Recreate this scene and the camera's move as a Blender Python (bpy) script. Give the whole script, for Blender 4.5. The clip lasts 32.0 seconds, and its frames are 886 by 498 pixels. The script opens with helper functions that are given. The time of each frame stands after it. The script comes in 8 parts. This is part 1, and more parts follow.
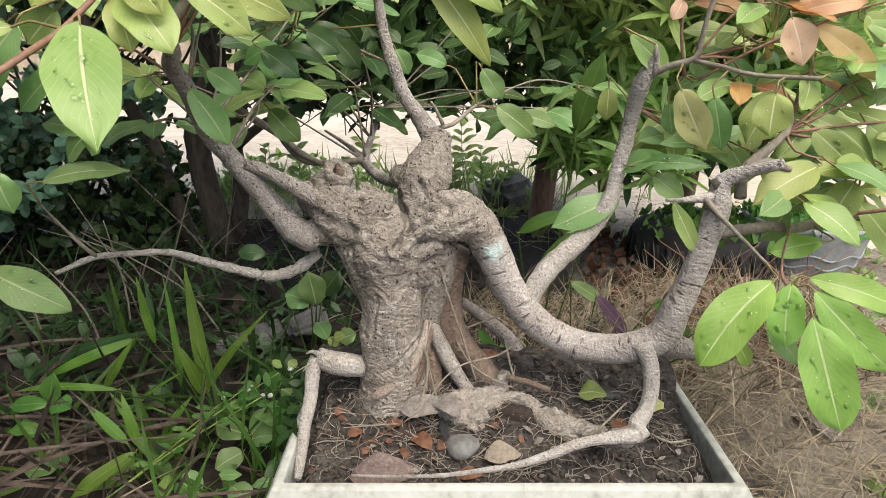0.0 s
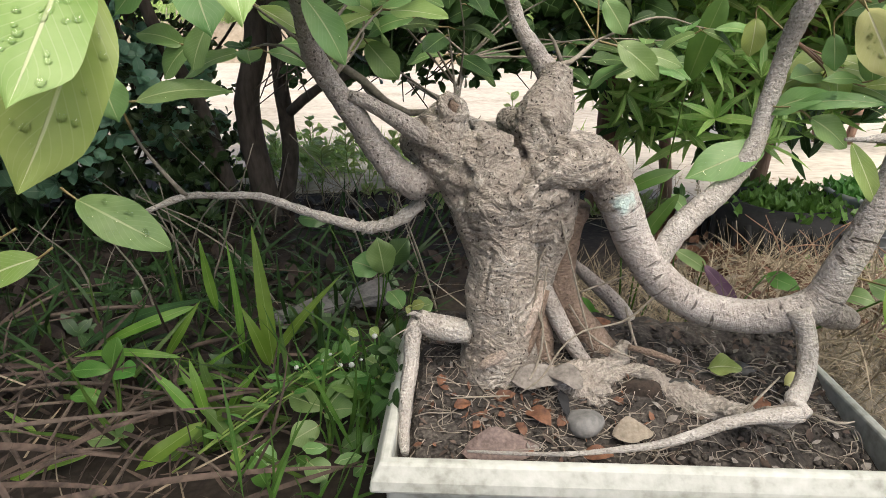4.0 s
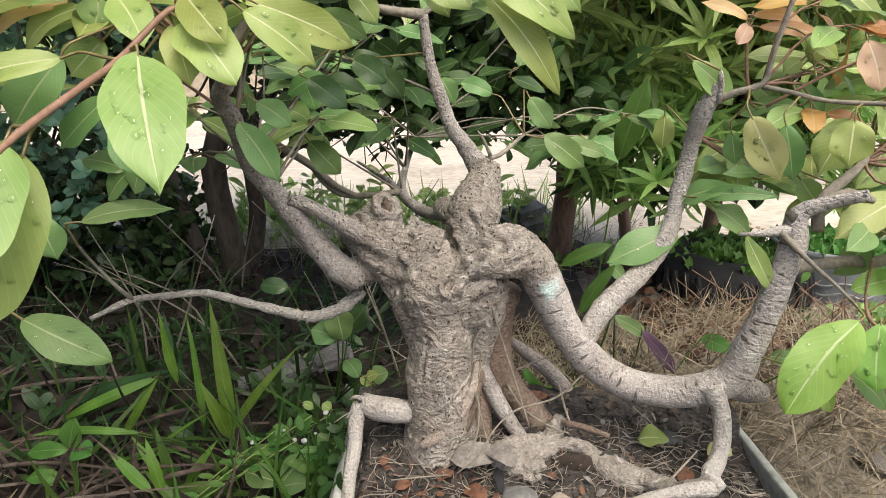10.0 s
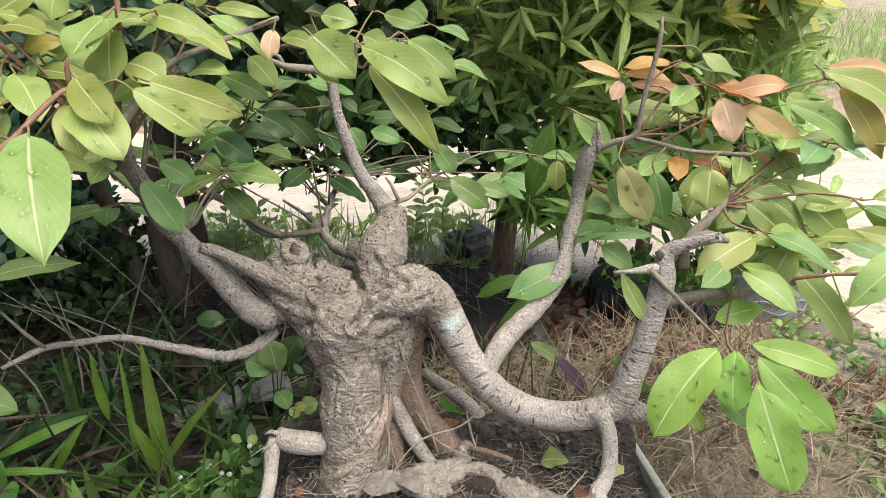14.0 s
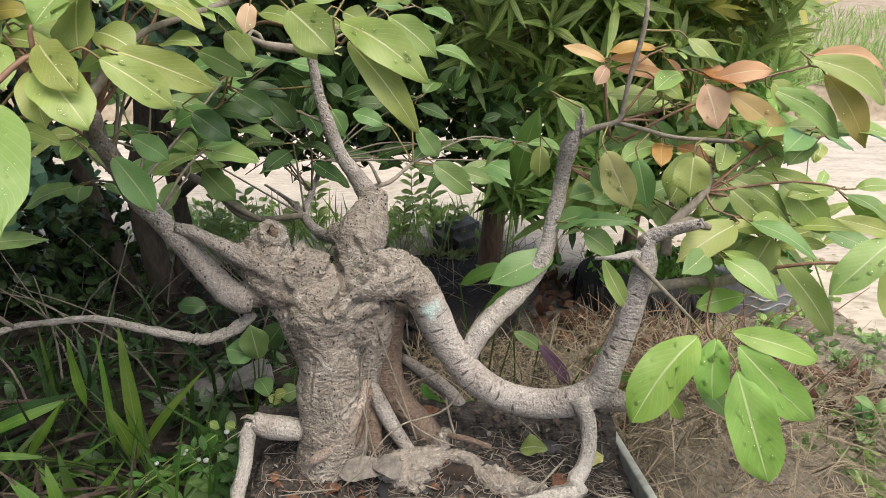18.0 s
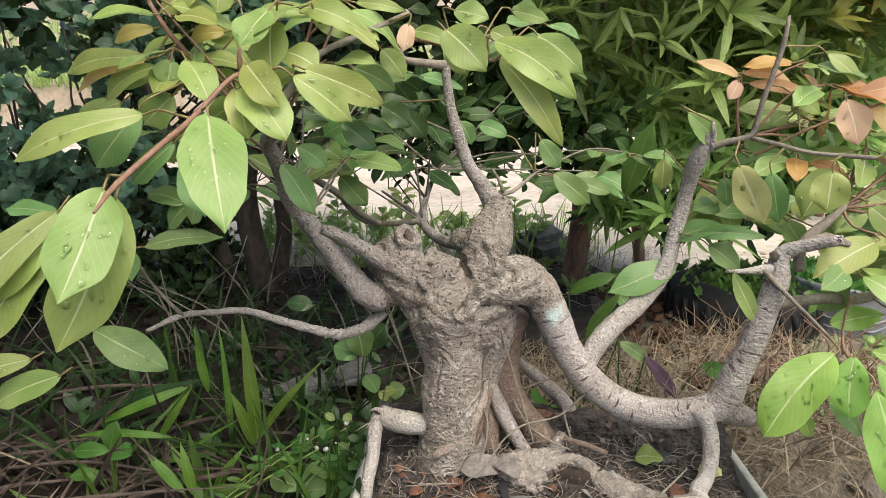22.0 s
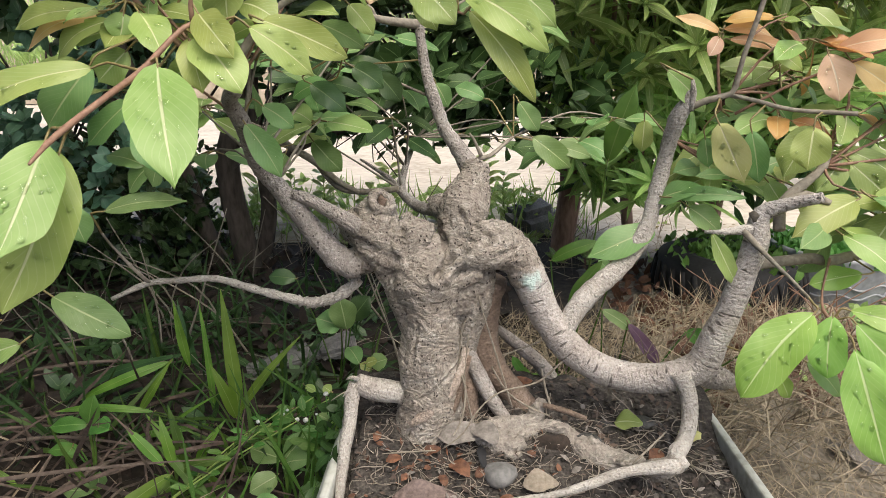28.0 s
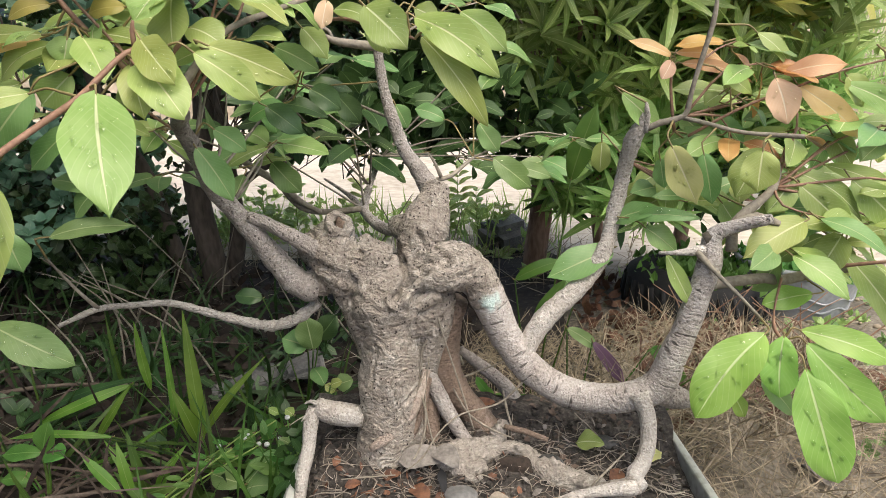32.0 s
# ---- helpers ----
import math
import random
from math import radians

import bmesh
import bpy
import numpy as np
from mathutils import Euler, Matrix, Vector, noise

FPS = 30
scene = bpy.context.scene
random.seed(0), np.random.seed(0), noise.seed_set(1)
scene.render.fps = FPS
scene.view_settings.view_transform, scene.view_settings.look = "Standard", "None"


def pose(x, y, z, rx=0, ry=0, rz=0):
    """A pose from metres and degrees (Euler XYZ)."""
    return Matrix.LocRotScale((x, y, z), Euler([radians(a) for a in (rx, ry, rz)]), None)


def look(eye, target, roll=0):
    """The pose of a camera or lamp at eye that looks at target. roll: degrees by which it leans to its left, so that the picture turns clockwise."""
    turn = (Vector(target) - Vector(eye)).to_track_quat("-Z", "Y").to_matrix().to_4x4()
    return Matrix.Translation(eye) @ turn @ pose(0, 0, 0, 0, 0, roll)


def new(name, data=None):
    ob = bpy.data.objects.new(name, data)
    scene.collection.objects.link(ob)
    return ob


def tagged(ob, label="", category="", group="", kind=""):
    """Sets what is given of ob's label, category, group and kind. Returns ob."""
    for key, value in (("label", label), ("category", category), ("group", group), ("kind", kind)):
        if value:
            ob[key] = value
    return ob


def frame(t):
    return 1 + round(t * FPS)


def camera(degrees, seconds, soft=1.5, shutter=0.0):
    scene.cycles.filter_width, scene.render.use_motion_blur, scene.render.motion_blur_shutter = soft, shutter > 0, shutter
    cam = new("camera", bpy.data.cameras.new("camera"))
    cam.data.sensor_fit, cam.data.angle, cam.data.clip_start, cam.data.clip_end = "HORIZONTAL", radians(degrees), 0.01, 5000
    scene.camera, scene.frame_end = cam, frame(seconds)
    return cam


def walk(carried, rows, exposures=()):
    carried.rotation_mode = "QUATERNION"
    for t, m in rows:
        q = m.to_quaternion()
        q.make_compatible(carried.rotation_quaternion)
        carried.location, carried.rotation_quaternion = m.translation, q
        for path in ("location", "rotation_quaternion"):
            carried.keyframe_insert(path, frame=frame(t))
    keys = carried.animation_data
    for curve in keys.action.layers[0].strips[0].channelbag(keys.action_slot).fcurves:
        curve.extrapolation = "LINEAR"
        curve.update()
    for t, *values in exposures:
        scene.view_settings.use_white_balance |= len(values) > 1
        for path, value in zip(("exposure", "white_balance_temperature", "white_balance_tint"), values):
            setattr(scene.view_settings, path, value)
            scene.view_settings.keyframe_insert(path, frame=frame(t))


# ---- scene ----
cam = camera(71.4, 32.0, soft=0.6)
METRES, EYE, TILT, LEAN, TURN = 1.1, 0.80, -19.0, 0.0, 0.0
ROWS = [
    (0.0, 0.0, 0.0, 0.0, 0.0, 0.0, -0.0),
    (0.5, 0.0239, -0.0012, 0.0163, -2.26, 0.54, 0.98),
    (1.0, 0.0638, -0.0074, 0.0289, -6.37, 1.73, 2.48),
    (1.5, 0.0926, -0.0153, 0.0301, -8.84, 1.99, 3.43),
    (2.0, 0.0375, 0.0062, 0.01, -4.82, 3.96, 3.34),
    (2.5, -0.0428, 0.0559, -0.032, -0.41, 1.77, 0.51),
    (3.0, -0.0826, 0.0748, -0.0423, 1.62, -0.09, -0.23),
    (3.5, -0.0929, 0.0794, -0.0449, 2.04, -1.14, -0.74),
    (5.5, -0.099, 0.0559, -0.0087, 1.44, -0.34, -1.47),
    (6.0, -0.0876, 0.0516, -0.011, 1.25, -0.06, -1.26),
    (6.5, -0.0711, 0.0459, -0.0022, 0.35, 0.65, -0.99),
    (7.0, -0.0691, 0.0433, -0.0004, 0.29, 1.04, -1.1),
    (7.5, -0.0683, 0.0444, 0.0005, 0.01, 1.1, -0.88),
    (8.0, -0.0655, 0.0453, 0.0005, -0.03, 0.9, -1.03),
    (8.5, -0.064, 0.0475, 0.0007, -0.26, 0.79, -0.86),
    (9.0, -0.0633, 0.0467, 0.0009, -0.31, 1.31, -1.0),
    (9.5, -0.0598, 0.0444, 0.0039, -0.01, 1.31, -0.15),
    (10.0, -0.0512, 0.037, 0.013, 0.24, 2.36, 0.47),
    (10.5, -0.0731, 0.0147, 0.0265, 2.05, 3.42, 0.4),
    (11.0, -0.0882, -0.0072, 0.0371, 3.03, 3.43, -0.11),
    (11.5, -0.0846, -0.0235, 0.0465, 3.11, 5.6, 0.06),
    (12.0, -0.0789, -0.0356, 0.0569, 3.3, 6.67, 0.71),
    (12.5, -0.0624, -0.0345, 0.0543, 2.12, 6.06, 1.09),
    (13.0, -0.045, -0.0259, 0.0482, 0.61, 5.61, 1.24),
    (13.5, -0.0158, -0.0151, 0.0371, -1.24, 4.32, 1.67),
    (14.0, 0.0108, -0.0122, 0.034, -3.07, 3.91, 1.82),
    (14.5, 0.0361, -0.0115, 0.0319, -5.26, 3.57, 2.16),
    (16.5, 0.0335, -0.009, 0.0269, -4.71, 3.63, 1.71),
    (17.0, 0.0296, -0.0083, 0.0266, -4.17, 3.47, 1.58),
    (17.5, 0.0274, -0.0063, 0.0258, -4.01, 3.41, 1.56),
    (18.0, 0.022, -0.0034, 0.0234, -3.98, 3.37, 1.1),
    (18.5, 0.0191, -0.0012, 0.0229, -3.36, 3.68, 1.02),
    (19.0, 0.0117, 0.0038, 0.0213, -3.0, 3.46, 0.87),
    (19.5, 0.008, 0.0055, 0.0206, -2.9, 3.42, 0.58),
    (20.0, 0.007, 0.0072, 0.0183, -2.63, 2.96, 0.66),
    (20.5, 0.0014, 0.0072, 0.0164, -2.03, 3.11, 0.42),
    (21.0, -0.0062, 0.0017, 0.0145, -1.35, 2.95, 0.17),
    (21.5, -0.0236, -0.0128, 0.0159, 0.58, 3.48, -0.61),
    (22.0, -0.0466, -0.0304, 0.02, 1.94, 4.1, -1.1),
    (22.5, -0.0761, -0.0487, 0.0254, 4.61, 3.72, -2.04),
    (23.0, -0.083, -0.054, 0.0247, 5.03, 3.92, -2.28),
    (23.5, -0.0723, -0.0464, 0.0174, 3.62, 3.12, -2.2),
    (24.0, -0.0588, -0.0411, 0.0123, 3.2, 2.91, -1.77),
    (24.5, -0.0527, -0.0322, 0.0107, 2.39, 2.69, -1.46),
    (25.0, -0.0431, -0.0259, 0.012, 1.62, 2.57, -1.03),
    (25.5, -0.0363, -0.0256, 0.0094, 1.14, 2.26, -0.98),
    (27.5, -0.0138, -0.0222, 0.0105, -0.51, 2.54, -0.54),
    (28.0, -0.0266, -0.014, 0.0057, 1.39, 2.15, -0.47),
    (28.5, -0.0423, -0.0214, 0.0208, 2.54, 3.14, -0.59),
    (29.0, -0.0499, -0.0256, 0.028, 3.14, 3.1, -1.07),
    (29.5, -0.0561, -0.0311, 0.0397, 2.99, 3.84, -1.29),
    (30.0, -0.06, -0.0409, 0.0478, 3.79, 4.69, -0.9),
    (30.5, -0.0586, -0.0444, 0.0454, 4.52, 4.62, -0.9),
    (31.0, -0.0392, -0.0321, 0.0263, 3.21, 4.29, -0.68),
    (31.5, -0.015, -0.018, 0.017, 0.6, 3.6, -0.3),
    (32.0, -0.004, -0.012, 0.015, -0.5, 3.4, 0.0),
]
EXPOSURES = [(0, 0.85), (1, 0.74), (1.5, 0.54), (2, 0.40), (2.5, 0.62), (3, 0.84), (3.5, 0.84), (5.5, 1.02), (6, 1.04), (7, 0.94), (9, 0.92), (11, 0.88), (12, 0.99), (13, 0.94), (14.5, 0.90), (16.5, 0.72), (18, 0.67), (19, 0.72), (20, 0.80), (21, 0.82), (23, 0.82), (25, 0.79), (28, 0.82), (30, 0.90), (32, 0.90)]
walk(cam, [(t, pose(0, 0, EYE, TILT, LEAN, TURN) @ pose(METRES * x, METRES * y, METRES * z, 90 + pitch, roll, yaw)) for t, x, y, z, yaw, pitch, roll in ROWS], EXPOSURES)

# ---- world and light ----
world = bpy.data.worlds.new("sky")
scene.world = world
world.use_nodes = True
sky = world.node_tree.nodes.new("ShaderNodeTexSky")
sky.sky_type, sky.sun_disc, sky.sun_elevation, sky.sun_rotation = "NISHITA", False, radians(61), radians(148)
sky.air_density, sky.dust_density = 0.8, 5.0
background = world.node_tree.nodes["Background"]
background.inputs["Strength"].default_value = 0.15
world.node_tree.links.new(sky.outputs["Color"], background.inputs["Color"])
sun = new("sun", bpy.data.lights.new("sun", "SUN"))
sun.data.energy, sun.data.angle, sun.data.color = 1.5, radians(60), (1.0, 0.95, 0.74)
sun.matrix_world = look((1.25, -1.4, 4.6), (0, 0.6, 0.4))

# ---- materials ----
def material(name, colours, rough=0.8, scale=8.0, bump=0.3, fine=60.0, stretch=(1, 1, 1), vary=0.0, metal=0.0, coords="Object", thin=0.0):
    """Two scales of noise between the colours, with bump; vary: change from piece to piece."""
    m = bpy.data.materials.new(name)
    m.use_nodes = True
    t = m.node_tree
    b = t.nodes["Principled BSDF"]
    link = t.links.new
    tc = t.nodes.new("ShaderNodeTexCoord")
    mp = t.nodes.new("ShaderNodeMapping")
    mp.inputs["Scale"].default_value = stretch
    link(tc.outputs[coords], mp.inputs["Vector"])
    big, small = t.nodes.new("ShaderNodeTexNoise"), t.nodes.new("ShaderNodeTexNoise")
    big.inputs["Scale"].default_value, big.inputs["Detail"].default_value = scale, 5
    small.inputs["Scale"].default_value, small.inputs["Detail"].default_value = fine, 4
    link(mp.outputs[0], big.inputs["Vector"])
    link(mp.outputs[0], small.inputs["Vector"])
    mix = t.nodes.new("ShaderNodeMath")
    mix.operation = "MULTIPLY_ADD"
    mix.inputs[1].default_value, mix.inputs[2].default_value = 0.5, 0.0
    link(small.outputs[0], mix.inputs[0])
    add = t.nodes.new("ShaderNodeMath")
    add.operation = "MULTIPLY_ADD"
    add.inputs[1].default_value = 0.5
    link(big.outputs[0], add.inputs[0])
    link(mix.outputs[0], add.inputs[2])
    ramp = t.nodes.new("ShaderNodeValToRGB")
    e = ramp.color_ramp.elements
    while len(e) < len(colours):
        e.new(0.5)
    for i, c in enumerate(colours):
        e[i].position, e[i].color = 0.33 + 0.34 * i / max(1, len(colours) - 1), (*c, 1)
    link(add.outputs[0], ramp.inputs[0])
    out = ramp.outputs[0]
    if vary:
        info = t.nodes.new("ShaderNodeObjectInfo")
        geo = t.nodes.new("ShaderNodeNewGeometry")
        plus = t.nodes.new("ShaderNodeMath")
        plus.operation = "ADD"
        link(info.outputs["Random"], plus.inputs[0])
        link(geo.outputs["Random Per Island"], plus.inputs[1])
        hsv = t.nodes.new("ShaderNodeHueSaturation")
        rng = t.nodes.new("ShaderNodeMapRange")
        rng.inputs["From Max"].default_value = 2.0
        rng.inputs["To Min"].default_value, rng.inputs["To Max"].default_value = 1 - vary, 1 + vary
        link(plus.outputs[0], rng.inputs["Value"])
        link(rng.outputs[0], hsv.inputs["Value"])
        link(out, hsv.inputs["Color"])
        out = hsv.outputs[0]
    link(out, b.inputs["Base Color"])
    b.inputs["Roughness"].default_value, b.inputs["Metallic"].default_value = rough, metal
    if bump:
        bp = t.nodes.new("ShaderNodeBump")
        bp.inputs["Strength"].default_value, bp.inputs["Distance"].default_value = bump, 0.004
        link(add.outputs[0], bp.inputs["Height"])
        link(bp.outputs[0], b.inputs["Normal"])
    if thin:
        glow = t.nodes.new("ShaderNodeBsdfTranslucent")
        both = t.nodes.new("ShaderNodeMixShader")
        both.inputs[0].default_value = thin
        link(out, glow.inputs["Color"])
        link(b.outputs[0], both.inputs[1])
        link(glow.outputs[0], both.inputs[2])
        link(both.outputs[0], t.nodes["Material Output"].inputs["Surface"])
    return m


def leaf_material(name, edge, middle, vein, rough=0.38, thin=0.3, veins=11.0, vary=0.2):
    """A leaf with a pale midrib and side veins, laid along its own length."""
    m = bpy.data.materials.new(name)
    m.use_nodes = True
    t = m.node_tree
    b = t.nodes["Principled BSDF"]
    link = t.links.new

    def math_node(op, a, c=None, d=None):
        n = t.nodes.new("ShaderNodeMath")
        n.operation = op
        for i, v in enumerate((a, c, d)):
            if v is None:
                continue
            if isinstance(v, (int, float)):
                n.inputs[i].default_value = v
            else:
                link(v, n.inputs[i])
        return n.outputs[0]

    uv = t.nodes.new("ShaderNodeUVMap")
    sep = t.nodes.new("ShaderNodeSeparateXYZ")
    link(uv.outputs[0], sep.inputs[0])
    across = math_node("ABSOLUTE", math_node("SUBTRACT", sep.outputs[0], 0.5))
    rib = math_node("MULTIPLY_ADD", math_node("DIVIDE", across, math_node("MULTIPLY_ADD", sep.outputs[1], -0.024, 0.042)), -1.0, 1.0)
    rib = math_node("MULTIPLY", math_node("MAXIMUM", rib, 0.0), 1.5)
    wave = math_node("SINE", math_node("MULTIPLY", math_node("MULTIPLY_ADD", across, -0.7, sep.outputs[1]), veins * 6.2832))
    side = math_node("MULTIPLY", math_node("GREATER_THAN", wave, 0.93), 0.13)
    line = math_node("MINIMUM", math_node("MAXIMUM", rib, side), 0.8)
    tc = t.nodes.new("ShaderNodeTexCoord")
    n1, n2 = t.nodes.new("ShaderNodeTexNoise"), t.nodes.new("ShaderNodeTexNoise")
    n1.inputs["Scale"].default_value, n2.inputs["Scale"].default_value = 28, 240
    link(tc.outputs["Object"], n1.inputs["Vector"])
    link(tc.outputs["Object"], n2.inputs["Vector"])
    blend = t.nodes.new("ShaderNodeMix")
    blend.data_type = "RGBA"
    blend.inputs[6].default_value, blend.inputs[7].default_value = (*edge, 1), (*middle, 1)
    link(math_node("MULTIPLY_ADD", n2.outputs[0], 0.25, math_node("MULTIPLY_ADD", n1.outputs[0], 1.6, -0.45)), blend.inputs[0])
    info, geo = t.nodes.new("ShaderNodeObjectInfo"), t.nodes.new("ShaderNodeNewGeometry")
    hsv = t.nodes.new("ShaderNodeHueSaturation")
    link(math_node("MULTIPLY_ADD", math_node("ADD", info.outputs["Random"], geo.outputs["Random Per Island"]), vary, 1 - vary), hsv.inputs["Value"])
    link(math_node("MULTIPLY_ADD", info.outputs["Random"], 0.04, 0.48), hsv.inputs["Hue"])
    link(blend.outputs[2], hsv.inputs["Color"])
    final = t.nodes.new("ShaderNodeMix")
    final.data_type = "RGBA"
    link(line, final.inputs[0])
    link(hsv.outputs[0], final.inputs[6])
    final.inputs[7].default_value = (*vein, 1)
    link(final.outputs[2], b.inputs["Base Color"])
    b.inputs["Roughness"].default_value, b.inputs["Specular IOR Level"].default_value = rough, 0.4
    bp = t.nodes.new("ShaderNodeBump")
    bp.inputs["Strength"].default_value, bp.inputs["Distance"].default_value = 0.35, 0.002
    link(math_node("MULTIPLY_ADD", line, -0.8, n1.outputs[0]), bp.inputs["Height"])
    link(bp.outputs[0], b.inputs["Normal"])
    glow, both = t.nodes.new("ShaderNodeBsdfTranslucent"), t.nodes.new("ShaderNodeMixShader")
    both.inputs[0].default_value = thin
    link(final.outputs[2], glow.inputs["Color"])
    link(b.outputs[0], both.inputs[1])
    link(glow.outputs[0], both.inputs[2])
    link(both.outputs[0], t.nodes["Material Output"].inputs["Surface"])
    return m


TWIG = material("grey_twig", [(0.13, 0.11, 0.085), (0.30, 0.27, 0.22)], 0.9, 30, 0.6, 200)
HAIR = material("root_hair", [(0.128, 0.106, 0.083), (0.294, 0.256, 0.218)], 0.9, 30, 0.3, 200, vary=0.3)
RED_TWIG = material("red_twig", [(0.160, 0.080, 0.052), (0.304, 0.184, 0.120)], 0.6, 30, 0.3, 200)
YOUNG = leaf_material("young_leaf", (0.27, 0.37, 0.085), (0.42, 0.505, 0.17), (0.72, 0.74, 0.42), 0.34, 0.38)
FRESH = leaf_material("fresh_leaf", (0.24, 0.36, 0.085), (0.40, 0.51, 0.19), (0.70, 0.74, 0.46), 0.35, 0.4)
GREEN = leaf_material("green_leaf", (0.14, 0.27, 0.075), (0.27, 0.42, 0.17), (0.50, 0.58, 0.30), 0.33, 0.4)
OLIVE = leaf_material("olive_leaf", (0.34, 0.33, 0.08), (0.54, 0.47, 0.15), (0.6, 0.52, 0.2), 0.28, 0.4)
WET = leaf_material("wet_leaf", (0.20, 0.38, 0.065), (0.35, 0.54, 0.135), (0.62, 0.72, 0.38), 0.33, 0.42)
PALE = leaf_material("pale_leaf", (0.46, 0.47, 0.17), (0.60, 0.58, 0.28), (0.70, 0.66, 0.44))
BRONZE = leaf_material("bronze_leaf", (0.72, 0.43, 0.20), (0.84, 0.60, 0.33), (0.86, 0.70, 0.46), thin=0.42)
PINK = leaf_material("pink_leaf", (0.66, 0.43, 0.27), (0.75, 0.54, 0.37), (0.86, 0.75, 0.6), thin=0.4)
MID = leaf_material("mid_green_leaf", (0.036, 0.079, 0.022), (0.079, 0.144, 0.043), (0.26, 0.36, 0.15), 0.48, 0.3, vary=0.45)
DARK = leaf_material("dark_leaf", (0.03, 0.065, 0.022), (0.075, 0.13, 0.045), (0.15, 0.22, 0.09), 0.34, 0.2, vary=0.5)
HEDGE = leaf_material("hedge_leaf", (0.10, 0.25, 0.15), (0.28, 0.46, 0.31), (0.28, 0.40, 0.27), 0.28, 0.2, vary=0.45)
LANCE = leaf_material("lance_leaf", (0.176, 0.363, 0.083), (0.440, 0.583, 0.198), (0.594, 0.660, 0.308), 0.27, 0.45, vary=0.5)
FLUSH = leaf_material("flush_leaf", (0.42, 0.19, 0.06), (0.58, 0.36, 0.13), (0.6, 0.46, 0.22), 0.3, 0.4, vary=0.35)
PURPLE = leaf_material("purple_leaf", (0.10, 0.05, 0.09), (0.18, 0.10, 0.16), (0.26, 0.16, 0.22))
WEED = leaf_material("weed_leaf", (0.062, 0.164, 0.027), (0.125, 0.265, 0.055), (0.187, 0.328, 0.094), 0.45, 0.3)
# Darker copy of the grass blade, the shrubs' shade put into its colour.
SHADE_TONED_GRASS = leaf_material("shade_toned_grass", (0.019, 0.050, 0.012), (0.037, 0.094, 0.022), (0.062, 0.125, 0.037), 0.5, 0.2, 0.0)
BRIGHT_BLADE = leaf_material("bright_blade", (0.101, 0.218, 0.023), (0.195, 0.335, 0.055), (0.281, 0.390, 0.109), 0.42, 0.4, 0.0)
GRASS = leaf_material("grass_blade", (0.047, 0.110, 0.017), (0.099, 0.187, 0.033), (0.143, 0.209, 0.066), 0.5, 0.3, 0.0)
STRAW = material("dry_straw", [(0.170, 0.133, 0.085), (0.381, 0.320, 0.231)], 0.9, 20, 0.1, 80, vary=0.45)
DEAD = material("dead_stalk", [(0.034, 0.024, 0.020), (0.133, 0.095, 0.074)], 0.9, 20, 0.2, 80, vary=0.45)
SOIL = material("potting_soil", [(0.009, 0.008, 0.007), (0.038, 0.032, 0.028), (0.111, 0.098, 0.085)], 0.95, 40, 1.0, 260)
# Earth tones lowered so they carry part of the shrubs' shade.
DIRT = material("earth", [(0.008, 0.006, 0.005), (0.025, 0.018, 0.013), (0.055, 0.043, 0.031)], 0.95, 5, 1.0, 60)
SAND = material("pale_sand", [(0.30, 0.255, 0.20), (0.48, 0.425, 0.355), (0.60, 0.545, 0.465)], 0.95, 3.0, 0.8, 26, (0.8, 1.2, 1))
VERGE = material("verge_earth", [(0.05, 0.042, 0.033), (0.15, 0.128, 0.10), (0.29, 0.26, 0.215)], 0.95, 9, 1.0, 110)
BANK = material("cut_bank", [(0.20, 0.16, 0.11), (0.42, 0.35, 0.27)], 0.95, 2, 0.8, 14)
POT = material("white_pot", [(0.22, 0.225, 0.19), (0.39, 0.40, 0.365), (0.48, 0.49, 0.46)], 0.6, 9, 0.3, 90)
BLACK = material("black_rubber", [(0.004, 0.004, 0.005), (0.014, 0.014, 0.016)], 0.85, 12, 0.5, 90)
GREY = material("grey_rubber", [(0.17, 0.18, 0.195), (0.34, 0.35, 0.37)], 0.55, 6, 0.4, 60)
STONE = material("grey_stone", [(0.08, 0.08, 0.078), (0.20, 0.195, 0.19)], 0.8, 30, 0.5, 160)
BROWN = material("brown_trunk", [(0.14, 0.08, 0.055), (0.40, 0.255, 0.185)], 0.9, 16, 0.9, 90, (1, 1, 0.25))
DARK_BARK = material("dark_bark", [(0.035, 0.028, 0.022), (0.13, 0.105, 0.085)], 0.9, 16, 0.9, 90, (1, 1, 0.3))
RUSSET = material("fallen_leaf", [(0.063, 0.025, 0.014), (0.182, 0.084, 0.045)], 0.7, 60, 0.4, 200, vary=0.4, thin=0.1)
YOUNG_STEM = material("young_stem", [(0.16, 0.26, 0.05), (0.30, 0.40, 0.11)], 0.5, 40, 0.1, 200)
DRY_STALK = material("dry_stalk", [(0.064, 0.046, 0.037), (0.166, 0.129, 0.101)], 0.85, 30, 0.4, 140, vary=0.3)
# Litter tones lowered too, with shade under the shrubs put into them.
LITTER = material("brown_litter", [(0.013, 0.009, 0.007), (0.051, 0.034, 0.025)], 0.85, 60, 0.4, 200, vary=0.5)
PETIOLE = material("leaf_stalk", [(0.15, 0.12, 0.05), (0.28, 0.22, 0.09)], 0.5, 40, 0.1, 200)
DARK_STONE = material("wet_dark_stone", [(0.02, 0.02, 0.02), (0.075, 0.072, 0.07)], 0.5, 40, 0.6, 200)
PETAL = material("white_petal", [(0.40, 0.42, 0.40), (0.68, 0.70, 0.70)], 0.7, 200, 0.2, 400)
TAN_LEAF = material("tan_dead_leaf", [(0.150, 0.124, 0.094), (0.285, 0.244, 0.195)], 0.8, 60, 0.5, 240)
